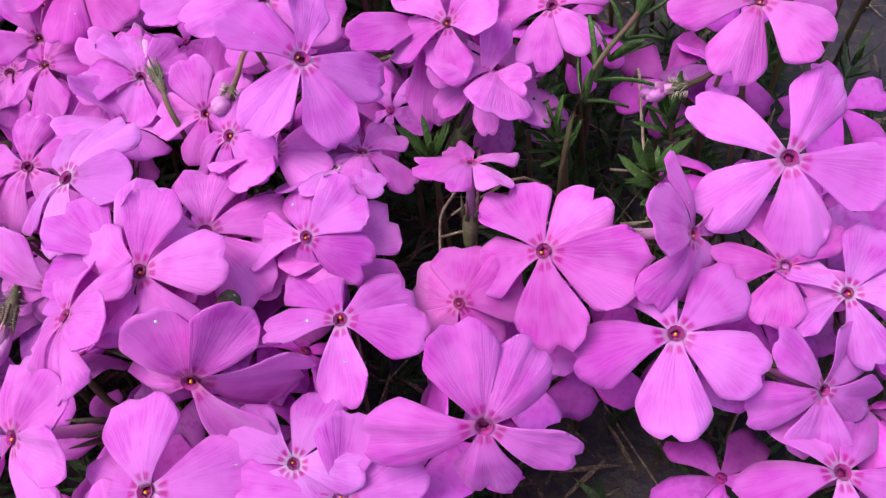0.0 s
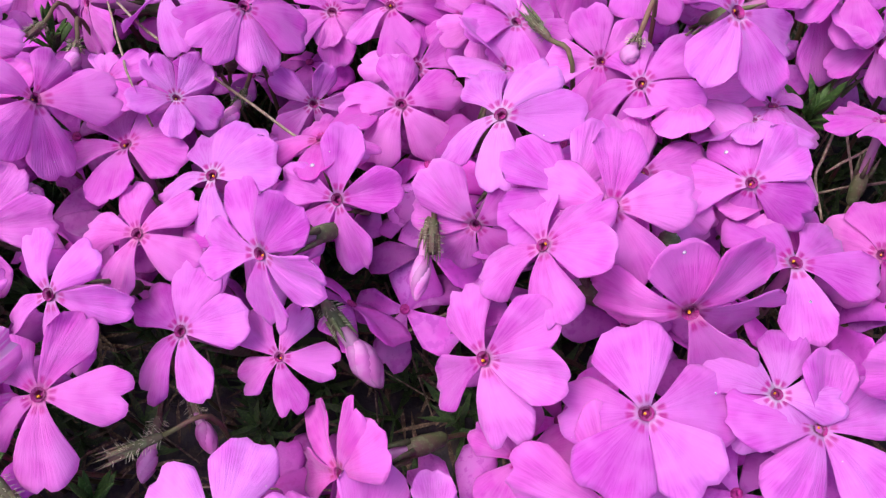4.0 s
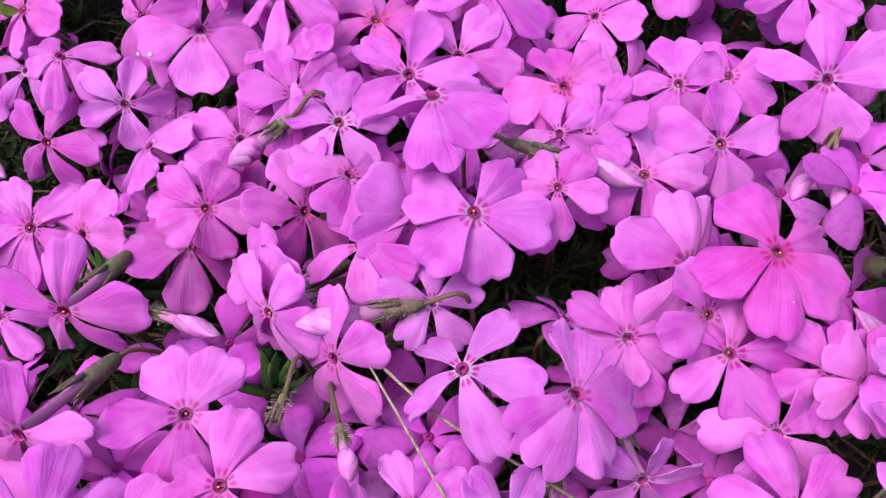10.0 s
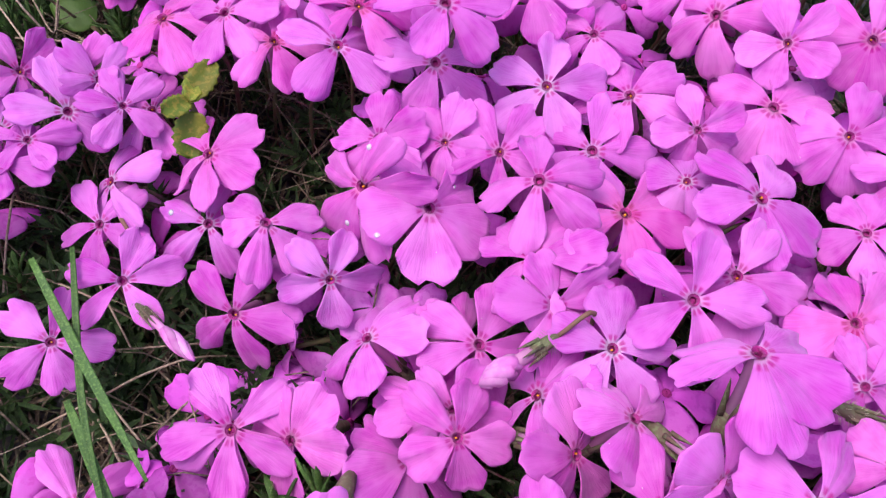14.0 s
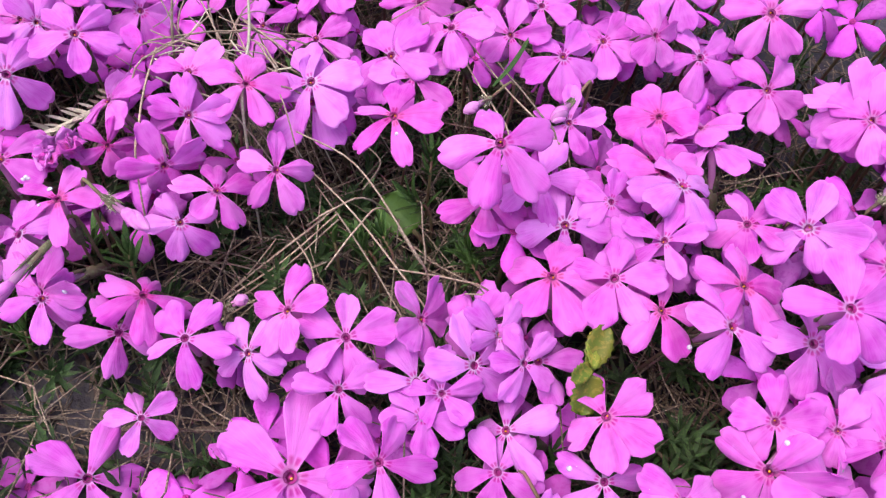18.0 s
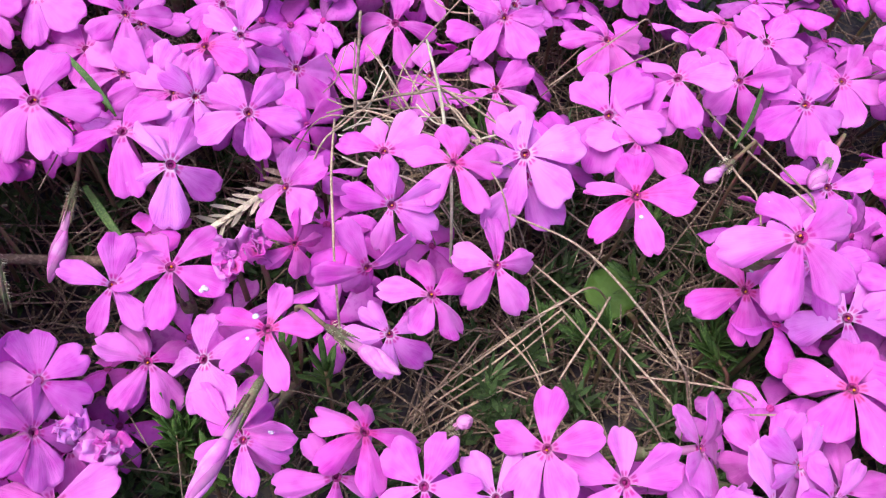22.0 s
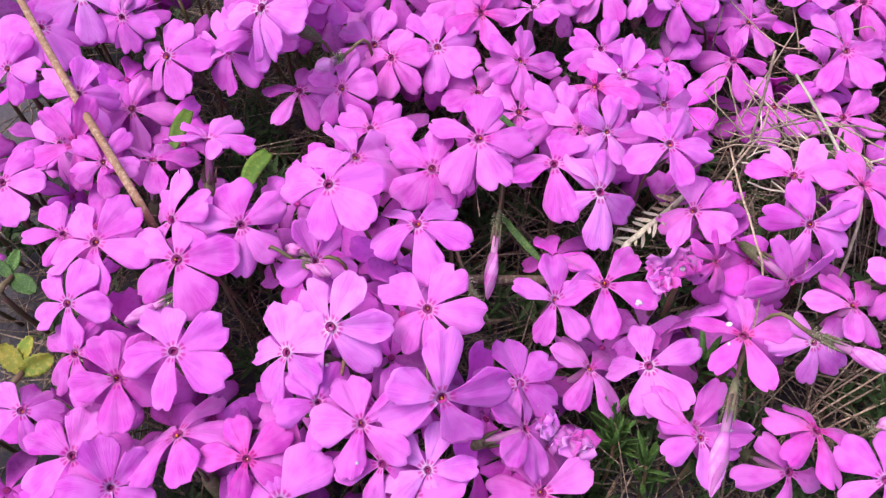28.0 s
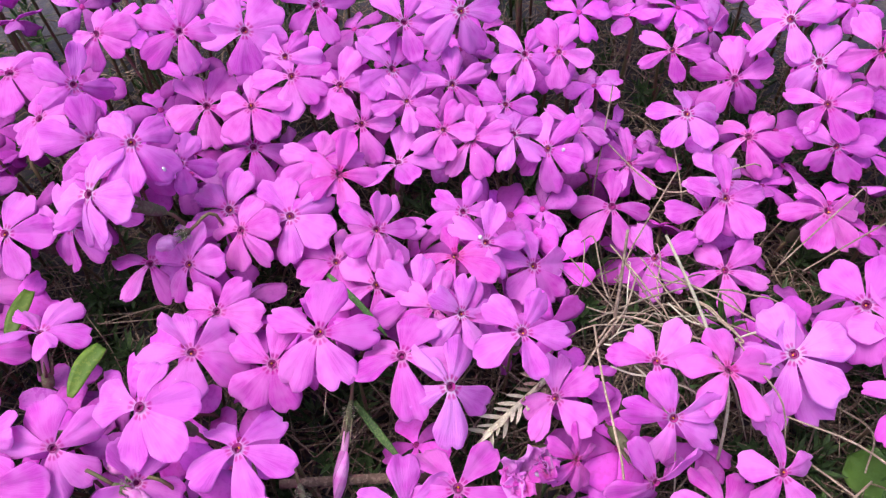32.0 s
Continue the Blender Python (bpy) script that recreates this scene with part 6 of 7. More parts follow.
opening(-178, 330, 7)
opening(-160, 300, 8)
opening(-316, 332, 4)
opening(-326, 355, 5)
opening(14, 27, 4)
opening(25, 72, 6)
opening(20, 67, 4)
opening(2, 62, 3)
opening(-87, 42, 5)
opening(-55, 46, 4)
opening(-54, 38, 3)
opening(-128, 77, 2)
opening(-120, 76, 2)
opening(-91, 47, 2)
opening(-77, 96, 3)
opening(-165, 182, 7)
opening(-70, 126, 2)
opening(-76, 123, 2)
opening(-108, 128, 2)
opening(-131, 210, 5)
opening(-122, 213, 2)
opening(-134, 188, 2)
opening(-110, 144, 2)
opening(-112, 150, 2)
opening(-128, 141, 5)
opening(-118, 135, 3)
opening(-139, 144, 3)
opening(-35, 166, 3)
opening(-29, 161, 2)
opening(-37, 122, 2)
opening(-38, 143, 2)
opening(-186, 255, 5)
opening(-176, 252, 7)
opening(-179, 247, 7)
opening(-160, 255, 2)
opening(-165, 238, 3)
opening(-125, 202, 5)
opening(-130, 208, 3)
opening(-84, 257, 9)
opening(-82, 245, 5)
opening(-176, 192, 6)
opening(-167, 207, 4)
opening(-156, 200, 2)
opening(-57, 227, 2)
opening(-118, 222, 2)
opening(-189, 264, 3)
opening(-205, 242, 8)
opening(-197, 248, 6)
opening(-182, 253, 6)
opening(-176, 242, 6)
opening(-163, 235, 4)
opening(-156, 234, 2)
opening(-127, 208, 4)
opening(-134, 207, 2)
opening(-113, 275, 3)
opening(-104, 248, 2)
opening(-240, 244, 2)
opening(-251, 235, 3)
opening(-211, 243, 4)
opening(-228, 246, 4)
opening(-153, 276, 2)
opening(-321, 329, 4)
opening(-311, 322, 4)
opening(-317, 310, 3)
opening(-306, 320, 2)
opening(-272, 313, 2)
opening(-269, 281, 3)
opening(-321, 270, 4)
opening(-319, 260, 2)
opening(-274, 273, 4)
opening(-221, 244, 5)
opening(-213, 242, 7)
opening(-199, 247, 8)
opening(-186, 245, 9)
opening(-195, 239, 4)
opening(-174, 257, 6)
opening(-209, 300, 4)
opening(-166, 303, 4)
opening(-252, 238, 2)
opening(-270, 265, 2)
opening(-183, 258, 5)
opening(-324, 354, 4)
opening(-313, 387, 2)
opening(-349, 349, 6)
opening(-324, 326, 3)
opening(-315, 315, 5)
opening(-311, 306, 4)
opening(-244, 332, 4)
opening(-277, 325, 3)
opening(-277, 317, 3)
opening(-186, 359, 5)
opening(-181, 356, 4)
opening(-211, 326, 2)
opening(-211, 313, 3)
opening(-182, 329, 3)
opening(-318, 278, 4)
opening(-314, 272, 2)
opening(-276, 270, 3)
opening(-258, 289, 5)
opening(-266, 279, 2)
opening(-236, 288, 4)
opening(-196, 300, 8)
opening(-194, 266, 3)
opening(-200, 249, 2)
opening(-304, 317, 4)
opening(-165, 314, 2)
opening(-240, 280, 9)
opening(-244, 275, 6)
opening(-232, 284, 4)

# ---- buds ----
bud(-31.5, 82.5, 4.2, -36.8, 100.4, 2.4)
bud(-21.1, 77.1, 7.5, -23.7, 73.6, 6.9)
bud(32.4, 61.9, 6.3, 27.3, 63.9, 4.2)
bud(-51.8, 60.5, -0.8, -55.3, 50.0, -3.0)
bud(-66.6, 52.0, -3.0, -61.3, 42.0, -9.0, thick=1.5)
bud(-87.1, 47.4, -13.2, -84.5, 39.7, -16.0)
bud(-91.0, 45.2, -13.5, -93.6, 37.4, -15.3)
bud(-88.8, 40.8, -9.2, -96.3, 38.1, -7.4, False)
bud(-107.6, 36.3, -0.6, -108.7, 30.5, -1.8, False, thick=1.2)
bud(-106.0, 35.6, -0.1, -104.9, 25.9, -3.3, thick=1.3)
bud(-104.7, 36.2, -1.4, -101.8, 31.5, -3.6, False, thick=1.2)
bud(-101.1, 31.2, -14.2, -96.9, 34.0, -15.2, False)
bud(-87.5, 116.5, 0.0, -103.8, 117.5, 1.0, thick=1.6)
bud(-126.3, 130.4, -6.6, -114.7, 121.1, -3.3, thick=1.1)
bud(-99.3, 152.7, -0.5, -110.4, 149.5, -4.4, thick=1.5)
bud(-70.3, 135.8, 3.9, -53.8, 125.1, 1.3, thick=1.4)
bud(-26.5, 125.0, -2.3, -34.4, 118.9, -1.7)
bud(-25.5, 123.4, -1.9, -30.4, 113.8, 0.1)
bud(-107.0, 109.7, -1.4, -109.0, 105.5, -0.2, False)
bud(-101.0, 104.0, -1.2, -100.7, 96.5, 0.2)
bud(-76.4, 93.2, -6.4, -79.8, 85.6, -6.3)
bud(-157.5, 176.5, -12.8, -148.9, 164.4, -12.3)
bud(-156.9, 186.9, -14.2, -154.7, 182.0, -14.9)
bud(-79.9, 230.1, 2.8, -74.4, 233.2, 3.3)
bud(-226.3, 243.0, 9.2, -217.5, 232.9, 12.4, thick=1.1)
bud(-236.5, 240.6, 0.8, -248.0, 222.4, 3.2, thick=1.15)
bud(-151.3, 266.9, 0.8, -157.9, 263.6, 0.3)
bud(-133.2, 264.9, 0.9, -140.1, 258.6, 1.2, thick=1.3)
bud(-209.5, 233.0, -17.0, -205.0, 234.0, -15.5)
bud(-266.3, 286.0, -6.5, -272.0, 269.3, -11.7, thick=1.05)
bud(-276.6, 270.4, -1.0, -274.7, 259.1, -1.8, False)
bud(-306.3, 276.0, 1.8, -300.0, 271.4, 2.2, thick=0.9)
bud(-300.8, 250.9, 0.7, -303.9, 244.4, -1.7, thick=1.6)
bud(-326.7, 274.5, -0.2, -337.6, 270.5, -1.5)
bud(-336.5, 352.3, 9.2, -338.2, 344.8, 6.6)
bud(-292.2, 325.6, 2.8, -298.8, 322.3, 2.8, thick=1.3)
bud(-302.9, 277.7, -0.4, -308.3, 280.9, -0.7)
bud(-51.4, 59.3, 0.0, -52.5, 53.6, -0.5, False)

# ---- straws, stalks and twigs ----
straw((-95.5, 111.0, 1.0), (-89.0, 101.0, 1.0), (-80.5, 93.0, -2.0), (-71.0, 84.0, -6.0), (-66.0, 78.5, -10.0), (-58.0, 69.0, -41.0), wide=0.24)
straw((-95.9, 110.1, 0.8), (-93.4, 101.1, 2.4), (-91.7, 94.9, 3.0), (-89.4, 86.3, -0.0), (-85.8, 72.8, -41.0), wide=0.19)
straw((-189.6, 258.9, -14.0), (-183.9, 244.8, -11.5), (-178.0, 230.0, -11.8), (-174.7, 221.6, -16.0), (-169.6, 208.6, -41.0), wide=0.21)
straw((-185.9, 249.2, -11.6), (-197.9, 245.4, -21.7), (-212.3, 241.3, -30.1), (-220.3, 237.7, -36.1), (-234.1, 224.7, -41.0), wide=0.21)
straw((-185.7, 247.8, -11.6), (-197.1, 243.8, -21.0), (-209.4, 240.9, -29.6), (-217.4, 237.2, -35.6), (-231.0, 224.1, -41.0), wide=0.21)
straw((-177.0, 234.8, -11.3), (-165.0, 230.8, -11.1), (-156.4, 228.0, -14.9), (-143.1, 223.7, -41.0), wide=0.21)
straw((-199.0, 251.4, -22.1), (-205.6, 246.9, -27.7), (-211.7, 242.1, -29.8), (-218.6, 236.7, -36.0), (-230.5, 221.0, -41.0), wide=0.21)
straw((-194.3, 236.9, -19.1), (-205.4, 247.9, -27.6), (-214.1, 250.9, -28.2), (-222.6, 253.8, -32.8), (-237.1, 251.0, -41.0), wide=0.21)
straw((-188.9, 239.6, -14.3), (-198.6, 240.7, -22.7), (-206.8, 238.5, -29.5), (-214.4, 234.4, -35.8), (-227.7, 220.7, -41.0), wide=0.21)
straw((-213.1, 258.8, -26.6), (-207.5, 263.0, -25.7), (-200.7, 266.9, -25.8), (-190.7, 269.6, -41.0), wide=0.21)
straw((-196.7, 253.1, -20.1), (-192.5, 241.9, -17.2), (-191.7, 235.3, -17.0), (-190.5, 225.9, -20.5), (-188.9, 210.3, -41.0), wide=0.21)
straw((-180.0, 254.0, -10.6), (-175.6, 259.9, -9.6), (-178.7, 265.6, -9.7), (-183.1, 273.4, -13.8), (-189.8, 285.7, -41.0), wide=0.21)
straw((-174.0, 243.6, -10.5), (-170.1, 234.4, -10.9), (-169.2, 242.5, -10.0), (-168.1, 251.4, -13.0), (-166.5, 265.2, -41.0), wide=0.21)
straw((-151.5, 284.2, -1.9), (-147.0, 269.9, -0.8), (-141.0, 257.0, -0.5), (-137.2, 248.9, -4.3), (-131.3, 236.2, -41.0), wide=0.21)
straw((-148.6, 282.6, -1.5), (-141.7, 262.8, -0.4), (-138.8, 254.3, -4.0), (-134.2, 241.1, -41.0), wide=0.21)
straw((-154.3, 280.4, -2.0), (-152.3, 270.4, -1.1), (-150.8, 264.6, -0.7), (-148.6, 255.9, -4.1), (-145.2, 242.4, -41.0), wide=0.21)
straw((-201.7, 294.5, 0.3), (-192.4, 283.4, 0.5), (-186.6, 276.5, -3.3), (-176.7, 269.7, -41.0), wide=0.21)
straw((-211.5, 303.5, 1.5), (-208.0, 292.7, 1.0), (-205.2, 284.2, -3.4), (-199.9, 274.8, -41.0), wide=0.21)
straw((-221.2, 287.2, 2.6), (-213.7, 289.4, 1.7), (-204.9, 290.9, 0.7), (-196.0, 292.5, -4.3), (-181.3, 298.8, -41.0), wide=0.21)
straw((-220.4, 283.7, 2.5), (-214.9, 287.4, 1.9), (-205.7, 282.2, 1.1), (-197.9, 277.8, -3.6), (-184.7, 275.0, -41.0), wide=0.21)
straw((-201.3, 283.1, 0.7), (-195.4, 277.7, 0.9), (-197.0, 282.4, 0.6), (-199.9, 290.9, -3.9), (-203.3, 308.2, -41.0), wide=0.21)
straw((-208.8, 295.8, 1.0), (-213.7, 288.7, 1.7), (-218.2, 284.8, 2.3), (-225.0, 279.0, -0.9), (-234.6, 273.9, -41.0), wide=0.21)
straw((-213.5, 295.0, 18.0), (-215.0, 290.5, 9.0), (-216.0, 288.0, 3.5), (-216.5, 285.5, -6.0), (-216.5, 283.0, -41.0), wide=0.3)
straw((-219.9, 287.5, 0.4), (-221.9, 276.5, 0.5), (-222.9, 266.7, 0.0), (-223.9, 257.8, -4.4), (-225.4, 243.9, -41.0), wide=0.24)
straw((-200.2, 303.1, 1.5), (-200.4, 289.1, 1.9), (-201.8, 275.5, 2.7), (-202.7, 266.6, -0.8), (-203.0, 256.6, -41.0), wide=0.34, mat=PALE)
straw((-164.8, 223.0, -3.2), (-158.7, 221.7, -3.2), (-149.8, 219.9, -7.2), (-136.1, 217.0, -41.0), wide=0.19)
straw((-216.0, 277.4, 1.8), (-214.5, 274.7, 1.6), (-214.2, 272.2, 1.5), (-213.1, 263.3, -2.7), (-210.2, 253.4, -41.0), wide=0.18, mat=PALE)
straw((-209.0, 286.9, 1.6), (-212.2, 284.9, 2.0), (-215.9, 285.5, 2.4), (-224.7, 286.9, -0.7), (-237.4, 293.1, -41.0), wide=0.15)
straw((-221.1, 295.5, -1.3), (-218.4, 298.4, -1.6), (-216.9, 302.5, -1.7), (-213.8, 310.9, -5.9), (-207.9, 328.0, -41.0), wide=0.13)
straw((-204.6, 289.7, -0.8), (-202.3, 285.2, -0.8), (-199.0, 282.4, -0.8), (-192.1, 276.6, -4.9), (-180.4, 271.6, -41.0), wide=0.18, mat=PALE)
straw((-197.4, 285.9, -3.1), (-193.2, 282.7, -2.9), (-189.5, 278.5, -2.6), (-182.6, 275.8, -13.0), (-173.4, 265.3, -41.0), wide=0.18)
straw((-202.8, 277.2, 1.2), (-201.0, 274.6, 1.2), (-197.7, 273.9, 1.2), (-188.9, 272.0, -2.8), (-174.2, 273.2, -41.0), wide=0.19)
straw((-218.9, 283.0, 2.4), (-215.8, 284.3, 2.1), (-210.3, 284.5, 1.5), (-201.4, 284.9, -3.5), (-186.5, 289.5, -41.0), wide=0.17, mat=PALE)
straw((-206.9, 295.8, 0.6), (-203.4, 293.7, 0.2), (-198.3, 291.2, -0.1), (-190.2, 287.3, -4.5), (-176.6, 285.2, -41.0), wide=0.15)
straw((-220.7, 290.4, 2.6), (-217.3, 288.5, 2.1), (-214.8, 288.2, 1.8), (-206.0, 286.9, -3.3), (-191.2, 289.0, -41.0), wide=0.16)
straw((-217.2, 284.0, 1.5), (-214.0, 287.7, 1.1), (-211.1, 294.1, 0.7), (-207.4, 302.2, -3.8), (-200.5, 318.9, -41.0), wide=0.13, mat=PALE)
straw((-200.5, 289.8, -0.8), (-198.0, 287.7, -0.8), (-196.6, 284.4, -0.6), (-193.2, 276.0, -4.3), (-187.0, 267.1, -41.0), wide=0.18)
straw((-213.1, 296.2, 0.7), (-211.0, 293.4, 0.4), (-209.8, 291.7, 0.3), (-204.6, 284.4, -4.2), (-195.5, 277.0, -41.0), wide=0.2)
straw((-208.5, 283.2, -0.7), (-206.8, 281.0, -0.8), (-205.0, 279.7, -0.8), (-197.8, 274.4, -5.2), (-185.4, 270.2, -41.0), wide=0.19, mat=PALE)
straw((-213.1, 279.5, -1.8), (-211.7, 277.7, -1.9), (-210.6, 275.2, -2.0), (-206.3, 270.9, -13.3), (-201.0, 257.9, -41.0), wide=0.13)
straw((-196.2, 278.5, 1.2), (-195.9, 274.4, 1.4), (-195.3, 271.9, 1.6), (-193.3, 263.1, -2.0), (-189.1, 253.5, -41.0), wide=0.18)
straw((-208.2, 287.8, -0.2), (-205.2, 286.3, -0.5), (-203.1, 286.1, -0.6), (-194.2, 285.6, -5.3), (-179.2, 288.8, -41.0), wide=0.14, mat=PALE)
straw((-210.1, 281.6, 1.3), (-207.6, 281.1, 1.1), (-203.9, 279.7, 0.9), (-195.5, 276.7, -3.6), (-181.4, 275.9, -41.0), wide=0.17)
straw((-218.8, 283.1, 1.3), (-216.1, 279.7, 1.0), (-213.3, 276.1, 0.8), (-207.7, 269.1, -3.8), (-198.0, 262.1, -41.0), wide=0.17)
straw((-219.7, 278.9, 0.5), (-216.7, 276.8, 0.2), (-212.5, 274.9, -0.1), (-204.4, 271.1, -4.8), (-190.8, 269.1, -41.0), wide=0.19, mat=PALE)
straw((-203.0, 300.0, -3.2), (-199.7, 296.4, -3.4), (-198.2, 291.6, -3.3), (-194.5, 287.0, -14.1), (-190.2, 273.6, -41.0), wide=0.21)
straw((-215.3, 292.5, 0.2), (-215.4, 295.5, 0.3), (-214.4, 301.2, 0.2), (-212.9, 310.1, -3.9), (-209.6, 327.9, -41.0), wide=0.18)
straw((-196.5, 279.1, -0.1), (-193.2, 279.6, -0.1), (-190.5, 279.4, 0.0), (-181.5, 278.7, -3.7), (-166.6, 281.5, -41.0), wide=0.21, mat=PALE)
straw((-198.1, 291.4, -2.4), (-192.7, 290.9, -2.5), (-189.0, 289.0, -2.3), (-181.0, 285.0, -5.9), (-167.5, 282.7, -41.0), wide=0.2)
straw((-205.1, 291.5, -2.4), (-204.1, 295.7, -2.6), (-201.6, 300.1, -2.9), (-196.2, 311.9, -14.4), (-189.4, 324.1, -41.0), wide=0.15)
straw((-219.8, 282.7, 1.8), (-217.0, 281.6, 1.5), (-215.2, 281.0, 1.3), (-206.7, 278.3, -3.5), (-192.4, 278.2, -41.0), wide=0.2, mat=PALE)
straw((-207.7, 294.2, -2.8), (-203.4, 294.7, -3.2), (-198.0, 295.7, -3.6), (-188.2, 301.4, -15.3), (-174.5, 304.1, -41.0), wide=0.2)
straw((-361.0, 351.7, 13.1), (-349.6, 325.6, 6.3), (-336.7, 298.4, 3.4), (-332.8, 290.3, -1.4), (-326.9, 277.7, -41.0), wide=0.88, mat=STALK, name="dry_stalk", label="thick dry tan stalk leaning across the mat", kind="stalk")
straw((-281.3, 274.4, -9.5), (-270.2, 273.6, -12.1), (-258.1, 271.7, -13.2), (-249.2, 270.3, -18.0), (-235.5, 268.2, -41.0), wide=1.04, mat=WOOD, name="twig", label="brown woody twig lying in the mat", kind="twig")
straw((-193.5, 264.1, -9.7), (-182.5, 247.2, -9.5), (-171.7, 225.9, -10.8), (-167.7, 217.9, -15.3), (-161.4, 205.4, -41.0), wide=0.21)
straw((-192.3, 249.1, -14.8), (-186.6, 249.5, -10.2), (-178.4, 252.9, -13.0), (-165.6, 258.4, -41.0), wide=0.21)
straw((-189.5, 237.1, -13.1), (-182.4, 243.9, -9.7), (-176.4, 250.5, -12.8), (-167.1, 260.9, -41.0), wide=0.21)
straw((-192.5, 264.1, -2.4), (-181.5, 253.9, -1.8), (-173.4, 234.4, -2.2), (-168.9, 230.0, -13.4), (-163.5, 217.1, -41.0), wide=0.21)
straw((-180.5, 187.2, -21.6), (-178.9, 198.4, -18.2), (-177.6, 206.9, -19.6), (-175.7, 220.2, -41.0), wide=0.21)
straw((-174.7, 188.8, -21.1), (-167.9, 184.6, -21.9), (-160.3, 180.0, -26.9), (-148.4, 172.7, -41.0), wide=0.21)
straw((-170.3, 192.5, -20.1), (-164.2, 190.4, -20.4), (-155.7, 187.5, -24.9), (-142.4, 183.0, -41.0), wide=0.21)
straw((-188.2, 188.8, -23.4), (-185.7, 179.1, -24.8), (-183.3, 170.9, -31.7), (-179.4, 158.2, -41.0), wide=0.21)
straw((-202.5, 339.2, -4.8), (-190.6, 321.9, -10.1), (-173.5, 324.5, -10.0), (-164.6, 325.8, -14.0), (-150.8, 327.9, -41.0), wide=0.19)
straw((-175.5, 297.7, -9.6), (-156.1, 307.8, -7.2), (-148.2, 311.9, -10.1), (-135.8, 318.3, -41.0), wide=0.19)
straw((-172.2, 294.8, -8.8), (-153.4, 299.8, -5.8), (-144.8, 302.1, -8.4), (-131.4, 305.6, -41.0), wide=0.19)
straw((-186.0, 327.1, -9.5), (-198.7, 314.0, -10.0), (-205.0, 307.6, -14.2), (-214.8, 297.6, -41.0), wide=0.19)
straw((-184.1, 341.0, -5.7), (-186.0, 327.1, -9.5), (-187.2, 318.5, -15.9), (-189.0, 305.1, -41.0), wide=0.19)
straw((-194.8, 349.3, -1.9), (-199.9, 338.9, -5.2), (-203.7, 331.2, -11.7), (-209.7, 319.1, -41.0), wide=0.19)
straw((-219.6, 303.7, -0.2), (-213.5, 289.2, -1.5), (-205.5, 282.4, -2.0), (-197.6, 280.6, -13.5), (-186.9, 271.6, -41.0), wide=0.19)
straw((-209.6, 303.9, -1.8), (-206.8, 288.0, -2.2), (-204.2, 283.1, -13.4), (-201.8, 269.4, -41.0), wide=0.19)
straw((-205.3, 301.9, -2.6), (-201.2, 286.9, -2.6), (-196.9, 280.5, -2.2), (-192.0, 273.0, -5.7), (-183.3, 265.3, -41.0), wide=0.19)
straw((-218.1, 286.0, -0.9), (-204.7, 290.4, -2.5), (-198.5, 282.2, -2.3), (-192.1, 279.0, -13.1), (-183.7, 267.8, -41.0), wide=0.19)
straw((-173.1, 177.1, -24.9), (-165.7, 161.7, -25.4), (-162.9, 155.3, -24.8), (-159.2, 147.1, -28.0), (-153.6, 134.3, -41.0), wide=0.21)
straw((-165.7, 167.4, -25.0), (-158.4, 155.8, -23.8), (-153.5, 148.2, -27.0), (-146.1, 136.5, -41.0), wide=0.21)
straw((-177.0, 164.8, -27.5), (-165.7, 167.4, -25.0), (-158.2, 169.2, -23.5), (-149.6, 171.3, -25.8), (-136.2, 174.6, -41.0), wide=0.21)
straw((-160.9, 174.0, -23.6), (-164.4, 183.0, -22.9), (-167.6, 191.4, -26.3), (-172.7, 204.4, -41.0), wide=0.21)
straw((-156.2, 144.3, -21.8), (-160.1, 154.5, -24.1), (-154.8, 158.6, -23.2), (-147.7, 164.0, -26.0), (-136.6, 172.4, -41.0), wide=0.21)
straw((-0.6, 54.5, -8.6), (0.6, 60.6, -7.4), (2.7, 63.3, -6.8), (8.2, 70.4, -9.4), (16.6, 81.3, -41.0), wide=0.21)
straw((3.2, 52.0, -9.0), (6.2, 63.3, -6.9), (8.4, 71.9, -9.2), (11.9, 85.2, -41.0), wide=0.21)
straw((2.2, 61.0, -7.4), (6.4, 62.4, -7.0), (14.8, 65.4, -10.4), (28.0, 70.0, -41.0), wide=0.21)
straw((0.2, 58.3, -7.9), (6.9, 58.3, -7.9), (15.9, 58.2, -11.9), (29.9, 58.1, -41.0), wide=0.21)
straw((23.1, 60.5, -4.7), (27.9, 57.6, -3.9), (35.5, 52.9, -6.6), (47.3, 45.6, -41.0), wide=0.21)
straw((27.3, 60.2, -3.4), (28.7, 66.1, -1.8), (30.8, 74.5, -3.4), (33.9, 87.6, -41.0), wide=0.21)
straw((-53.1, 22.8, -29.1), (-50.0, 27.6, -25.9), (-45.8, 34.2, -25.5), (-39.2, 44.4, -41.0), wide=0.26)
straw((-62.8, 51.3, -17.2), (-51.6, 53.1, -14.2), (-43.0, 54.5, -16.0), (-29.7, 56.7, -41.0), wide=0.26)
straw((-125.8, 74.3, -8.1), (-128.8, 67.3, -8.5), (-132.4, 59.1, -13.0), (-137.9, 46.3, -41.0), wide=0.26)
straw((-185.7, 250.6, -11.2), (-205.8, 246.1, -27.8), (-213.6, 241.8, -33.1), (-227.0, 227.8, -41.0), wide=0.21)
straw((-188.4, 249.7, -13.3), (-208.3, 244.5, -28.5), (-216.1, 240.2, -34.0), (-229.5, 226.2, -41.0), wide=0.21)
straw((-197.0, 240.2, -21.5), (-209.9, 238.8, -30.3), (-218.2, 236.1, -36.5), (-232.4, 224.6, -41.0), wide=0.21)
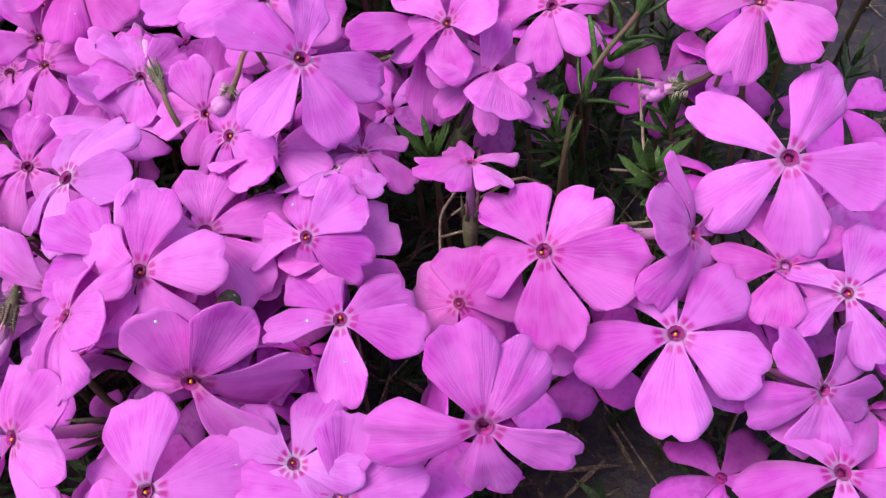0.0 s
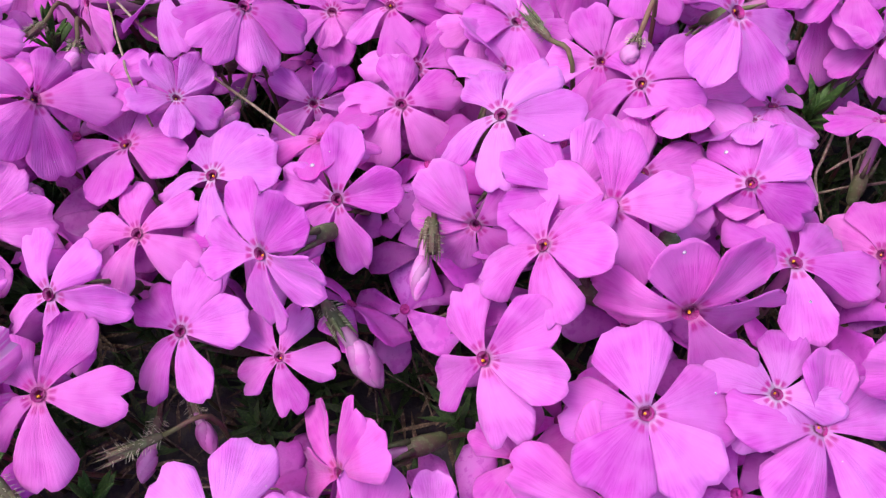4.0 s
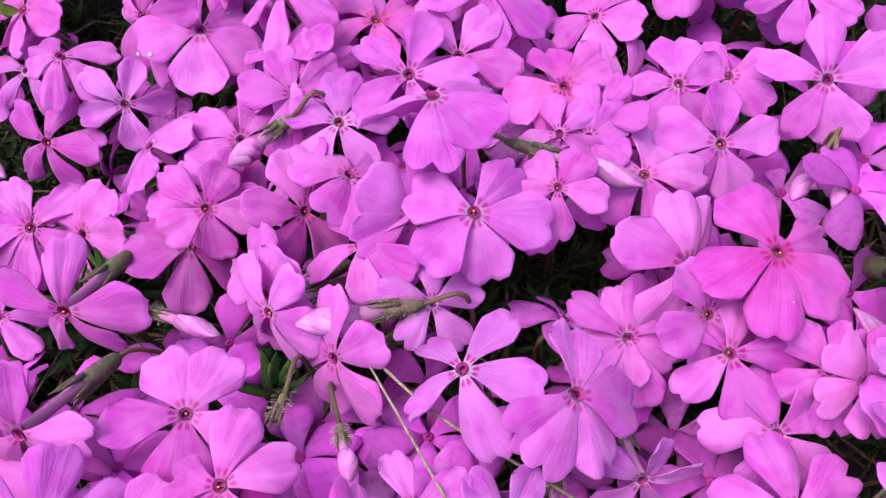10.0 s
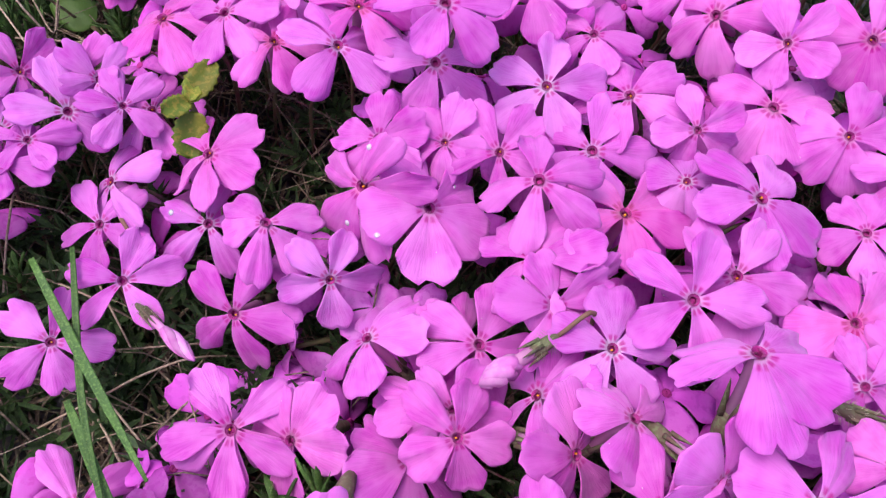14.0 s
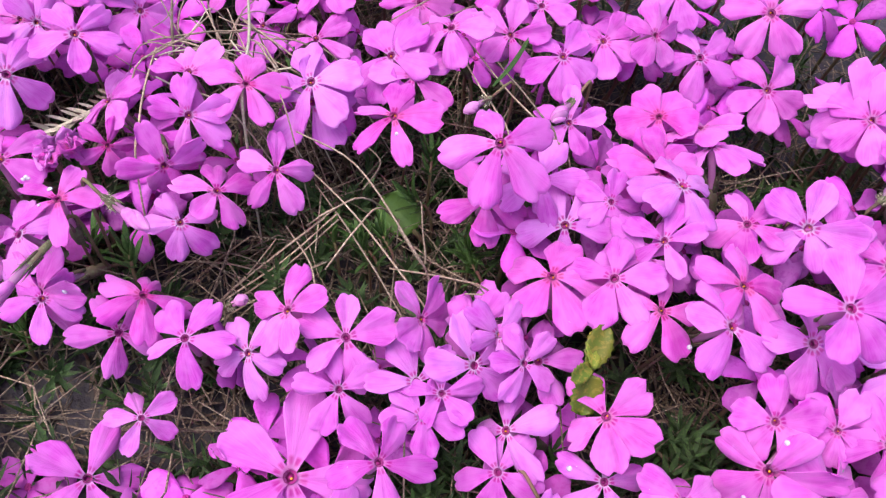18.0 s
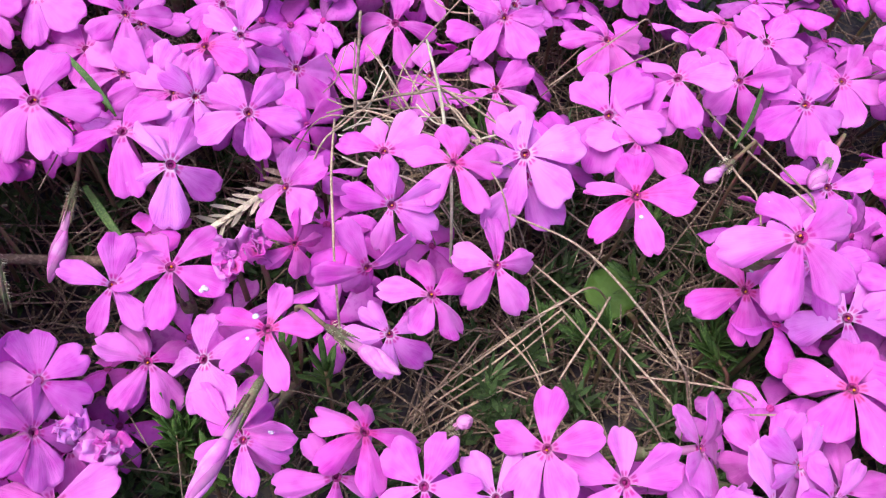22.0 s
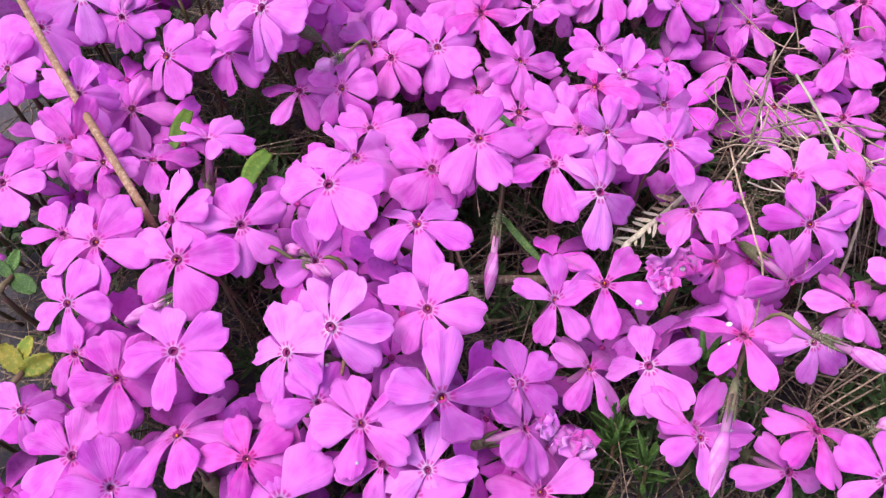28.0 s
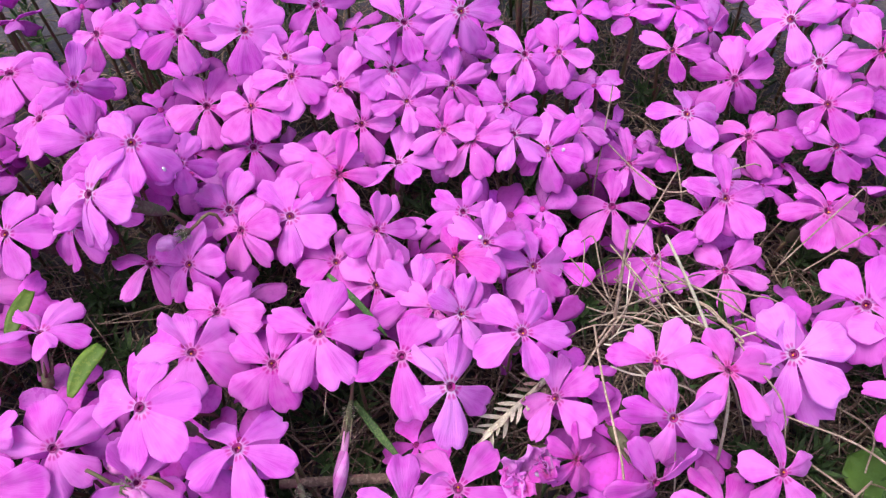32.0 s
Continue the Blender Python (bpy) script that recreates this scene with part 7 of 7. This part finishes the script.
straw((-214.9, 251.7, -27.3), (-205.0, 241.8, -28.6), (-199.1, 233.3, -29.5), (-190.2, 218.3, -41.0), wide=0.21)

# ---- leafy shoots, blades and small plants ----
shoot(18.8, 64.0, 2.1, 30.3, 71.3, 12.1, 6, 1.0)
shoot(18.5, 65.2, -7.0, 17.1, 65.8, -2.6, 4, 0.9)
shoot(15.4, 72.6, -6.1, 16.3, 71.3, -1.6, 4, 0.9)
shoot(31.1, 61.4, -4.0, 30.6, 61.7, 1.2, 4, 0.9)
shoot(9.5, 76.3, -5.3, 9.5, 76.3, -0.4, 4, 0.9)
shoot(27.7, 56.0, -6.6, 26.8, 56.0, -1.5, 4, 0.9)
shoot(1.3, 68.1, -7.5, 1.4, 67.7, -2.8, 4, 0.9)
shoot(-179.9, 242.6, -23.2, -181.1, 245.1, -18.4, 4, 0.9)
shoot(-164.1, 261.3, -19.6, -163.4, 264.4, -14.6, 4, 0.9)
shoot(-159.2, 238.3, -22.2, -158.9, 241.3, -16.6, 4, 0.9)
shoot(-254.7, 242.1, -26.0, -253.6, 244.9, -19.2, 4, 0.9)
shoot(-186.4, 246.2, -23.7, -187.3, 249.8, -18.9, 4, 0.9)
shoot(-174.5, 243.6, -22.7, -176.7, 246.8, -17.9, 4, 0.9)
shoot(-240.1, 235.3, -26.8, -237.7, 237.0, -20.1, 4, 0.9)
shoot(-156.7, 234.2, -22.3, -159.5, 238.1, -17.0, 4, 0.9)
shoot(-249.0, 233.5, -29.5, -248.6, 235.8, -22.8, 4, 0.9)
shoot(-168.7, 215.8, -27.4, -168.1, 218.9, -21.3, 4, 0.9)
shoot(-235.6, 249.5, -20.9, -234.7, 250.7, -15.3, 4, 0.9)
shoot(-253.9, 238.9, -27.1, -253.0, 241.0, -20.6, 4, 0.9)
shoot(-178.0, 242.9, -23.7, -181.4, 246.4, -19.0, 4, 0.9)
shoot(-165.0, 253.9, -21.8, -169.3, 255.8, -17.3, 4, 0.9)
shoot(-254.4, 238.1, -27.0, -253.5, 241.1, -20.2, 4, 0.9)
shoot(-139.7, 138.7, -22.8, -140.0, 141.7, -18.8, 4, 0.9)
shoot(-169.9, 216.3, -27.5, -168.0, 217.2, -21.9, 4, 0.9)
shoot(-171.1, 204.9, -31.2, -168.3, 205.5, -25.7, 4, 0.9)
shoot(-179.7, 189.2, -27.6, -178.4, 189.8, -21.9, 4, 0.9)
shoot(-159.5, 240.2, -21.0, -159.0, 240.4, -16.5, 4, 0.9)
shoot(-101.2, 34.3, -18.9, -99.2, 35.3, -13.7, 4, 0.9)
shoot(-133.7, 138.4, -18.3, -133.8, 142.3, -15.6, 4, 0.9)
shoot(-110.9, 113.3, -12.5, -109.5, 113.8, -8.6, 4, 0.9)
shoot(-188.4, 286.7, -16.1, -191.5, 289.1, -12.1, 4, 0.9)
shoot(-252.6, 239.6, -26.4, -252.4, 241.2, -20.2, 4, 0.9)
shoot(-227.6, 243.7, -22.1, -227.7, 246.7, -15.6, 4, 0.9)
blade((-170.6, 183.4, -7.6), (-164.4, 167.8, -10.1), (-155.0, 146.7, -8.2), wide=1.5)
blade((-165.0, 184.8, -8.3), (-164.3, 160.3, -11.6), (-159.3, 139.0, -7.8), wide=1.1)
blade((-328.5, 326.5, -8.0), (-330.5, 321.0, -8.0), (-332.5, 316.0, -9.0), wide=3.6, mat=BLADE)
blade((-310.3, 305.0, -1.2), (-313.5, 301.3, -1.3), (-315.8, 295.7, -1.4), wide=3.6, mat=BLADE)
blade((-266.5, 309.6, 1.3), (-261.4, 301.4, 1.0), (-257.6, 293.9, 0.6), wide=1.2)
blade((-139.8, 281.9, 2.6), (-145.3, 274.5, 2.3), (-150.9, 268.7, 2.1), wide=1.0)
blade((-266.0, 287.3, -9.7), (-262.3, 280.0, -10.9), (-259.6, 275.3, -11.6), wide=1.6)
blade((-166.9, 162.1, -12.9), (-161.5, 148.2, -10.9), (-155.0, 132.4, -8.1), wide=1.6)
leafy("weed_seedling", "young weed seedling with toothed yellow-green leaves", "plant", [(-143.4, 207.9, -42), (-144.5, 206.0, -14), (-145.2, 205.2, -3.0)], [((-145.5, 205.4, -2.6), (-140.6, 212.4, -0.9), 0.58), ((-145.1, 205.2, -2.0), (-142.9, 212.0, -1.9), 0.5), ((-145.2, 205.6, -2.6), (-149.6, 203.2, -1.9), 0.7), ((-145.0, 204.4, -4.0), (-147.2, 199.3, -9.4), 0.75)], YELLOW, 1)
leafy("round_leaf_weed", "small weed with one round green leaf", "plant", [(-165.0, 251.0, -42), (-166.0, 251.5, -31), (-168.5, 253.0, -26.5)], [((-168.5, 253.0, -26.5), (-174.5, 261.3, -23.5), 0.85)], ROUND, 0)
sprig = leafy("dry_sprig", "pale dry feathery sprig lying between the flowers", "dry sprig", [(-222.0, 292.0, -42), (-225.0, 286.5, -11.5), (-233.0, 281.5, -10.0), (-243.5, 275.5, -10.5)], [], PALE)
for i in range(34):
    u = i / 33
    foot = Vector((-225.0 - 18.5 * u, 286.5 - 11.0 * u, -11.2 + 1.0 * math.sin(3.1 * u)))
    side = (1, -1, 0.3)[i % 3] * rnd.uniform(0.7, 1.1)
    tip = foot + Vector((-2.6 + 1.3 * side, -1.6 - 2.2 * side, rnd.uniform(0.4, 2.2))) * rnd.uniform(0.9, 1.35)
    leaf_at("leaf", sprig, foot, tip, rnd.uniform(0.14, 0.21), PALE if u > 0.45 else STRAW_ONE, 0, rnd.uniform(-0.2, 0.2), "", rnd.uniform(-40, 40))
leafy("green_weed", "low weed with broad green leaves at the mat's edge", "plant", [(-363.1, 269.7, -42), (-360.1, 263.0, -9.3), (-357.9, 267.4, -7.8)], [((-357.9, 267.4, -7.8), (-351.8, 267.9, -5.2), 0.6), ((-357.9, 267.4, -7.8), (-361.1, 272.2, -4.8), 0.6), ((-358.9, 268.6, -7.5), (-355.4, 272.7, -4.4), 0.5)], YELLOW, 1)
leafy("green_weed", "low weed with broad green leaves at the mat's edge", "plant", [(-364.6, 289.8, -42), (-361.8, 282.4, -5.9), (-360.9, 286.8, -5.2)], [((-360.9, 286.8, -5.2), (-355.6, 281.9, -3.8), 0.5), ((-360.9, 286.8, -5.2), (-364.0, 290.0, -3.2), 0.5), ((-361.5, 287.5, -5.2), (-359.2, 291.4, -2.8), 0.45)], LEAF_ONE, 1)
leafy("calyx_leaf", "pair of broad green phlox leaves below the buds", "leaf", [(-108.3, 39.6, -42), (-107.0, 33.4, -2.5), (-107.0, 36.7, -1.8)], [((-107.3, 36.7, -1.7), (-110.5, 36.4, 0.9), 0.5), ((-106.7, 37.2, -1.7), (-103.8, 38.5, -0.2), 0.45)], LEAF_ONE, 0)
leafy("dry_leaf", "curled dry brown leaf on the soil", "leaf", [(-189.8, 187.6, -42), (-187.5, 181.4, -28.7), (-187.8, 183.2, -28.0)], [((-184.1, 184.1, -27.3), (-192.6, 182.5, -26.9), 0.6)], WOOD, 0)

# ---- spent flowers ----
wilted(-138.2, 92.7, 2.6, 5.2)
wilted(-236.4, 264.7, -2.7, 4.9)
wilted(-240.6, 263.6, -3.8, 4.4)
wilted(-267.3, 241.9, -10.6, 3.9)
wilted(-263.3, 239.4, -11.8, 4.2)

# ---- drops of water ----
bpy.context.view_layer.update()
PLACED.append(bpy.context.evaluated_depsgraph_get())
drop((-12.7, 32.0, 16.0), (-12.1, 45.1, -11.1), 0.17)
drop((-15.3, 48.9, 17.0), (-15.9, 67.8, -6.6), 0.30)
drop((-26.8, 38.5, 18.2), (-32.9, 54.4, -7.2), 0.22)
drop((-22.6, 25.0, 16.5), (-27.2, 35.5, -12.3), 0.16)
drop((-15.4, 36.4, 16.4), (-16.1, 51.3, -9.7), 0.23)
drop((-21.7, 40.0, 17.5), (-25.3, 56.3, -7.7), 0.18)
drop((-106.6, 76.0, 14.5), (-108.2, 94.6, -9.5), 0.40)
drop((-105.8, 75.7, 14.5), (-107.2, 94.2, -9.6), 0.27)
drop((-124.8, 41.6, 16.8), (-134.0, 51.3, -12.2), 0.32)
drop((-129.9, 57.1, 17.2), (-140.1, 71.5, -9.2), 0.23)
drop((-70.3, 63.8, 12.0), (-60.0, 79.1, -13.8), 0.32)
drop((-115.1, 176.1, 10.4), (-115.9, 196.3, -12.9), 0.55)
drop((-119.2, 166.8, 8.0), (-121.2, 185.0, -16.8), 0.45)
drop((-120.5, 164.2, 7.2), (-122.8, 181.8, -17.9), 0.45)
drop((-107.5, 169.7, 11.2), (-106.2, 188.7, -12.5), 0.30)
drop((-123.8, 183.2, 12.7), (-108.5, 191.1, -15.1), 0.50)
drop((-131.7, 176.8, 9.8), (-118.2, 183.2, -19.2), 0.49)
drop((-155.2, 185.9, 5.2), (-148.0, 194.4, -23.9), 0.51)
drop((-171.0, 184.4, 3.6), (-167.6, 192.6, -26.5), 0.42)
drop((-133.1, 200.3, 12.3), (-121.0, 211.8, -13.9), 0.54)
drop((-235.6, 230.5, 5.2), (-238.6, 240.7, -24.4), 0.54)
drop((-242.4, 251.7, 9.4), (-247.0, 266.9, -17.6), 0.49)
drop((-237.3, 243.1, 9.0), (-240.6, 256.4, -18.9), 0.32)
drop((-165.0, 238.9, 14.1), (-149.5, 250.7, -11.5), 0.41)
drop((-177.1, 251.5, 12.2), (-165.4, 265.8, -12.6), 0.43)
drop((-240.1, 256.9, 9.6), (-233.7, 272.1, -15.7), 0.56)
drop((-237.2, 246.4, 8.9), (-229.9, 259.7, -17.5), 0.54)
drop((-248.5, 252.2, 8.4), (-243.9, 266.6, -17.6), 0.46)
drop((-296.5, 233.0, 11.7), (-303.9, 244.6, -17.5), 0.32)
drop((-250.3, 254.5, 9.5), (-241.9, 265.7, -18.4), 0.54)
drop((-300.5, 248.4, 17.1), (-304.2, 259.4, -11.9), 0.32)
drop((-218.7, 320.0, 11.4), (-206.4, 340.8, -10.0), 0.46)
drop((-292.4, 328.4, 18.3), (-299.4, 350.1, -4.0), 0.53)
drop((-237.7, 302.9, 13.2), (-233.6, 320.1, -11.0), 0.51)

# ---- half-hidden flowers lower in the mat, past counting ----
LOW, STEMS, EYES = {}, ([], []), ([], [])
CAP = tube([(0, 0, -0.05), (0, 0, 0.0), (0, 0, 0.035), (0, 0, 0.02)], [0.06, 0.075, 0.085, 0.04], 8)
COARSE = [petal_grid(*s, k * 7 + 3, 6, 7) for k, s in enumerate(SHAPES)]
for tint in ("violet", "pink", "lilac"):
    LOW[tint] = [], []
low = random.Random(21)
tries = done = 0
spots = [(b[0], b[1], b[3]) for b in BLOOMS]
while tries < 30000 and done < 950:
    tries += 1
    b = low.choice(BLOOMS)
    wide = 14 if done < 620 else 48
    x, y = b[0] + low.gauss(0, wide), b[1] + low.gauss(0, wide)
    if done >= 620 and low.random() < 0.6:
        x, y = (c / MM for c in spot(low))
    if any((x - o[0]) ** 2 + (y - o[1]) ** 2 < (o[2] + 4.5) ** 2 for o in OPEN):
        continue
    if any((x - s[0]) ** 2 + (y - s[1]) ** 2 < (6.0 if done < 620 else 9.0) ** 2 for s in spots):
        continue
    close = sorted(BLOOMS, key=lambda q: (q[0] - x) ** 2 + (q[1] - y) ** 2)[:5]
    away = math.hypot(close[0][0] - x, close[0][1] - y)
    z = max(GROUND + 9, min(8, sum(q[2] for q in close) / 5) - low.uniform(9, 16) + (9 if away > 17 else 0))
    spots.append((x, y, 8))
    done += 1
    verts, faces = LOW[low.choice(("violet", "pink", "violet", "lilac"))]
    m = Matrix.Translation((x * MM, y * MM, z * MM)) @ Euler((low.gauss(0.25, 0.35), low.gauss(0, 0.35), low.uniform(0, 6.3))).to_matrix().to_4x4() @ Matrix.Scale(low.uniform(7.5, 9.5) * MM, 4)
    for k in range(5):
        pv, pf = COARSE[low.randrange(len(SHAPES))]
        t = m @ Matrix.Rotation(radians(72 * k + low.gauss(0, 5)), 4, "Z") @ Matrix.Rotation(radians(low.gauss(0, 9)), 4, "Y")
        c = len(verts)
        verts += [t @ v for v in pv]
        faces += [tuple(i + c for i in p) for p in pf]
    line = curve([m @ Vector((0, 0, -0.04)), m @ Vector((0, 0, -0.8)), Vector((x, y, GROUND - 2)) * MM], 3)
    v, f = tube(line, [0.0005] * len(line), 5)
    c = len(STEMS[0])
    STEMS[0].extend(v)
    e = len(EYES[0])
    EYES[0].extend(m @ q for q in CAP[0])
    EYES[1].extend(tuple(i + e for i in q) for q in CAP[1])
    STEMS[1].extend( tuple(i + c for i in q) for q in f)
for tint, (verts, faces) in LOW.items():
    tagged(new("lower_flowers", mesh_of("lower_flowers", verts, faces, LOWER[tint])), tint + "-toned phlox flowers half hidden lower in the mat", "flowers", "", "stuff")
tagged(new("lower_stalks", mesh_of("lower_stalks", *STEMS, STEM)), "thin reddish stalks of the lower phlox flowers", "stalks", "", "stuff")
tagged(new("lower_throats", mesh_of("lower_throats", *EYES, THROAT)), "dark magenta throats of the lower phlox flowers", "flowers", "", "stuff")
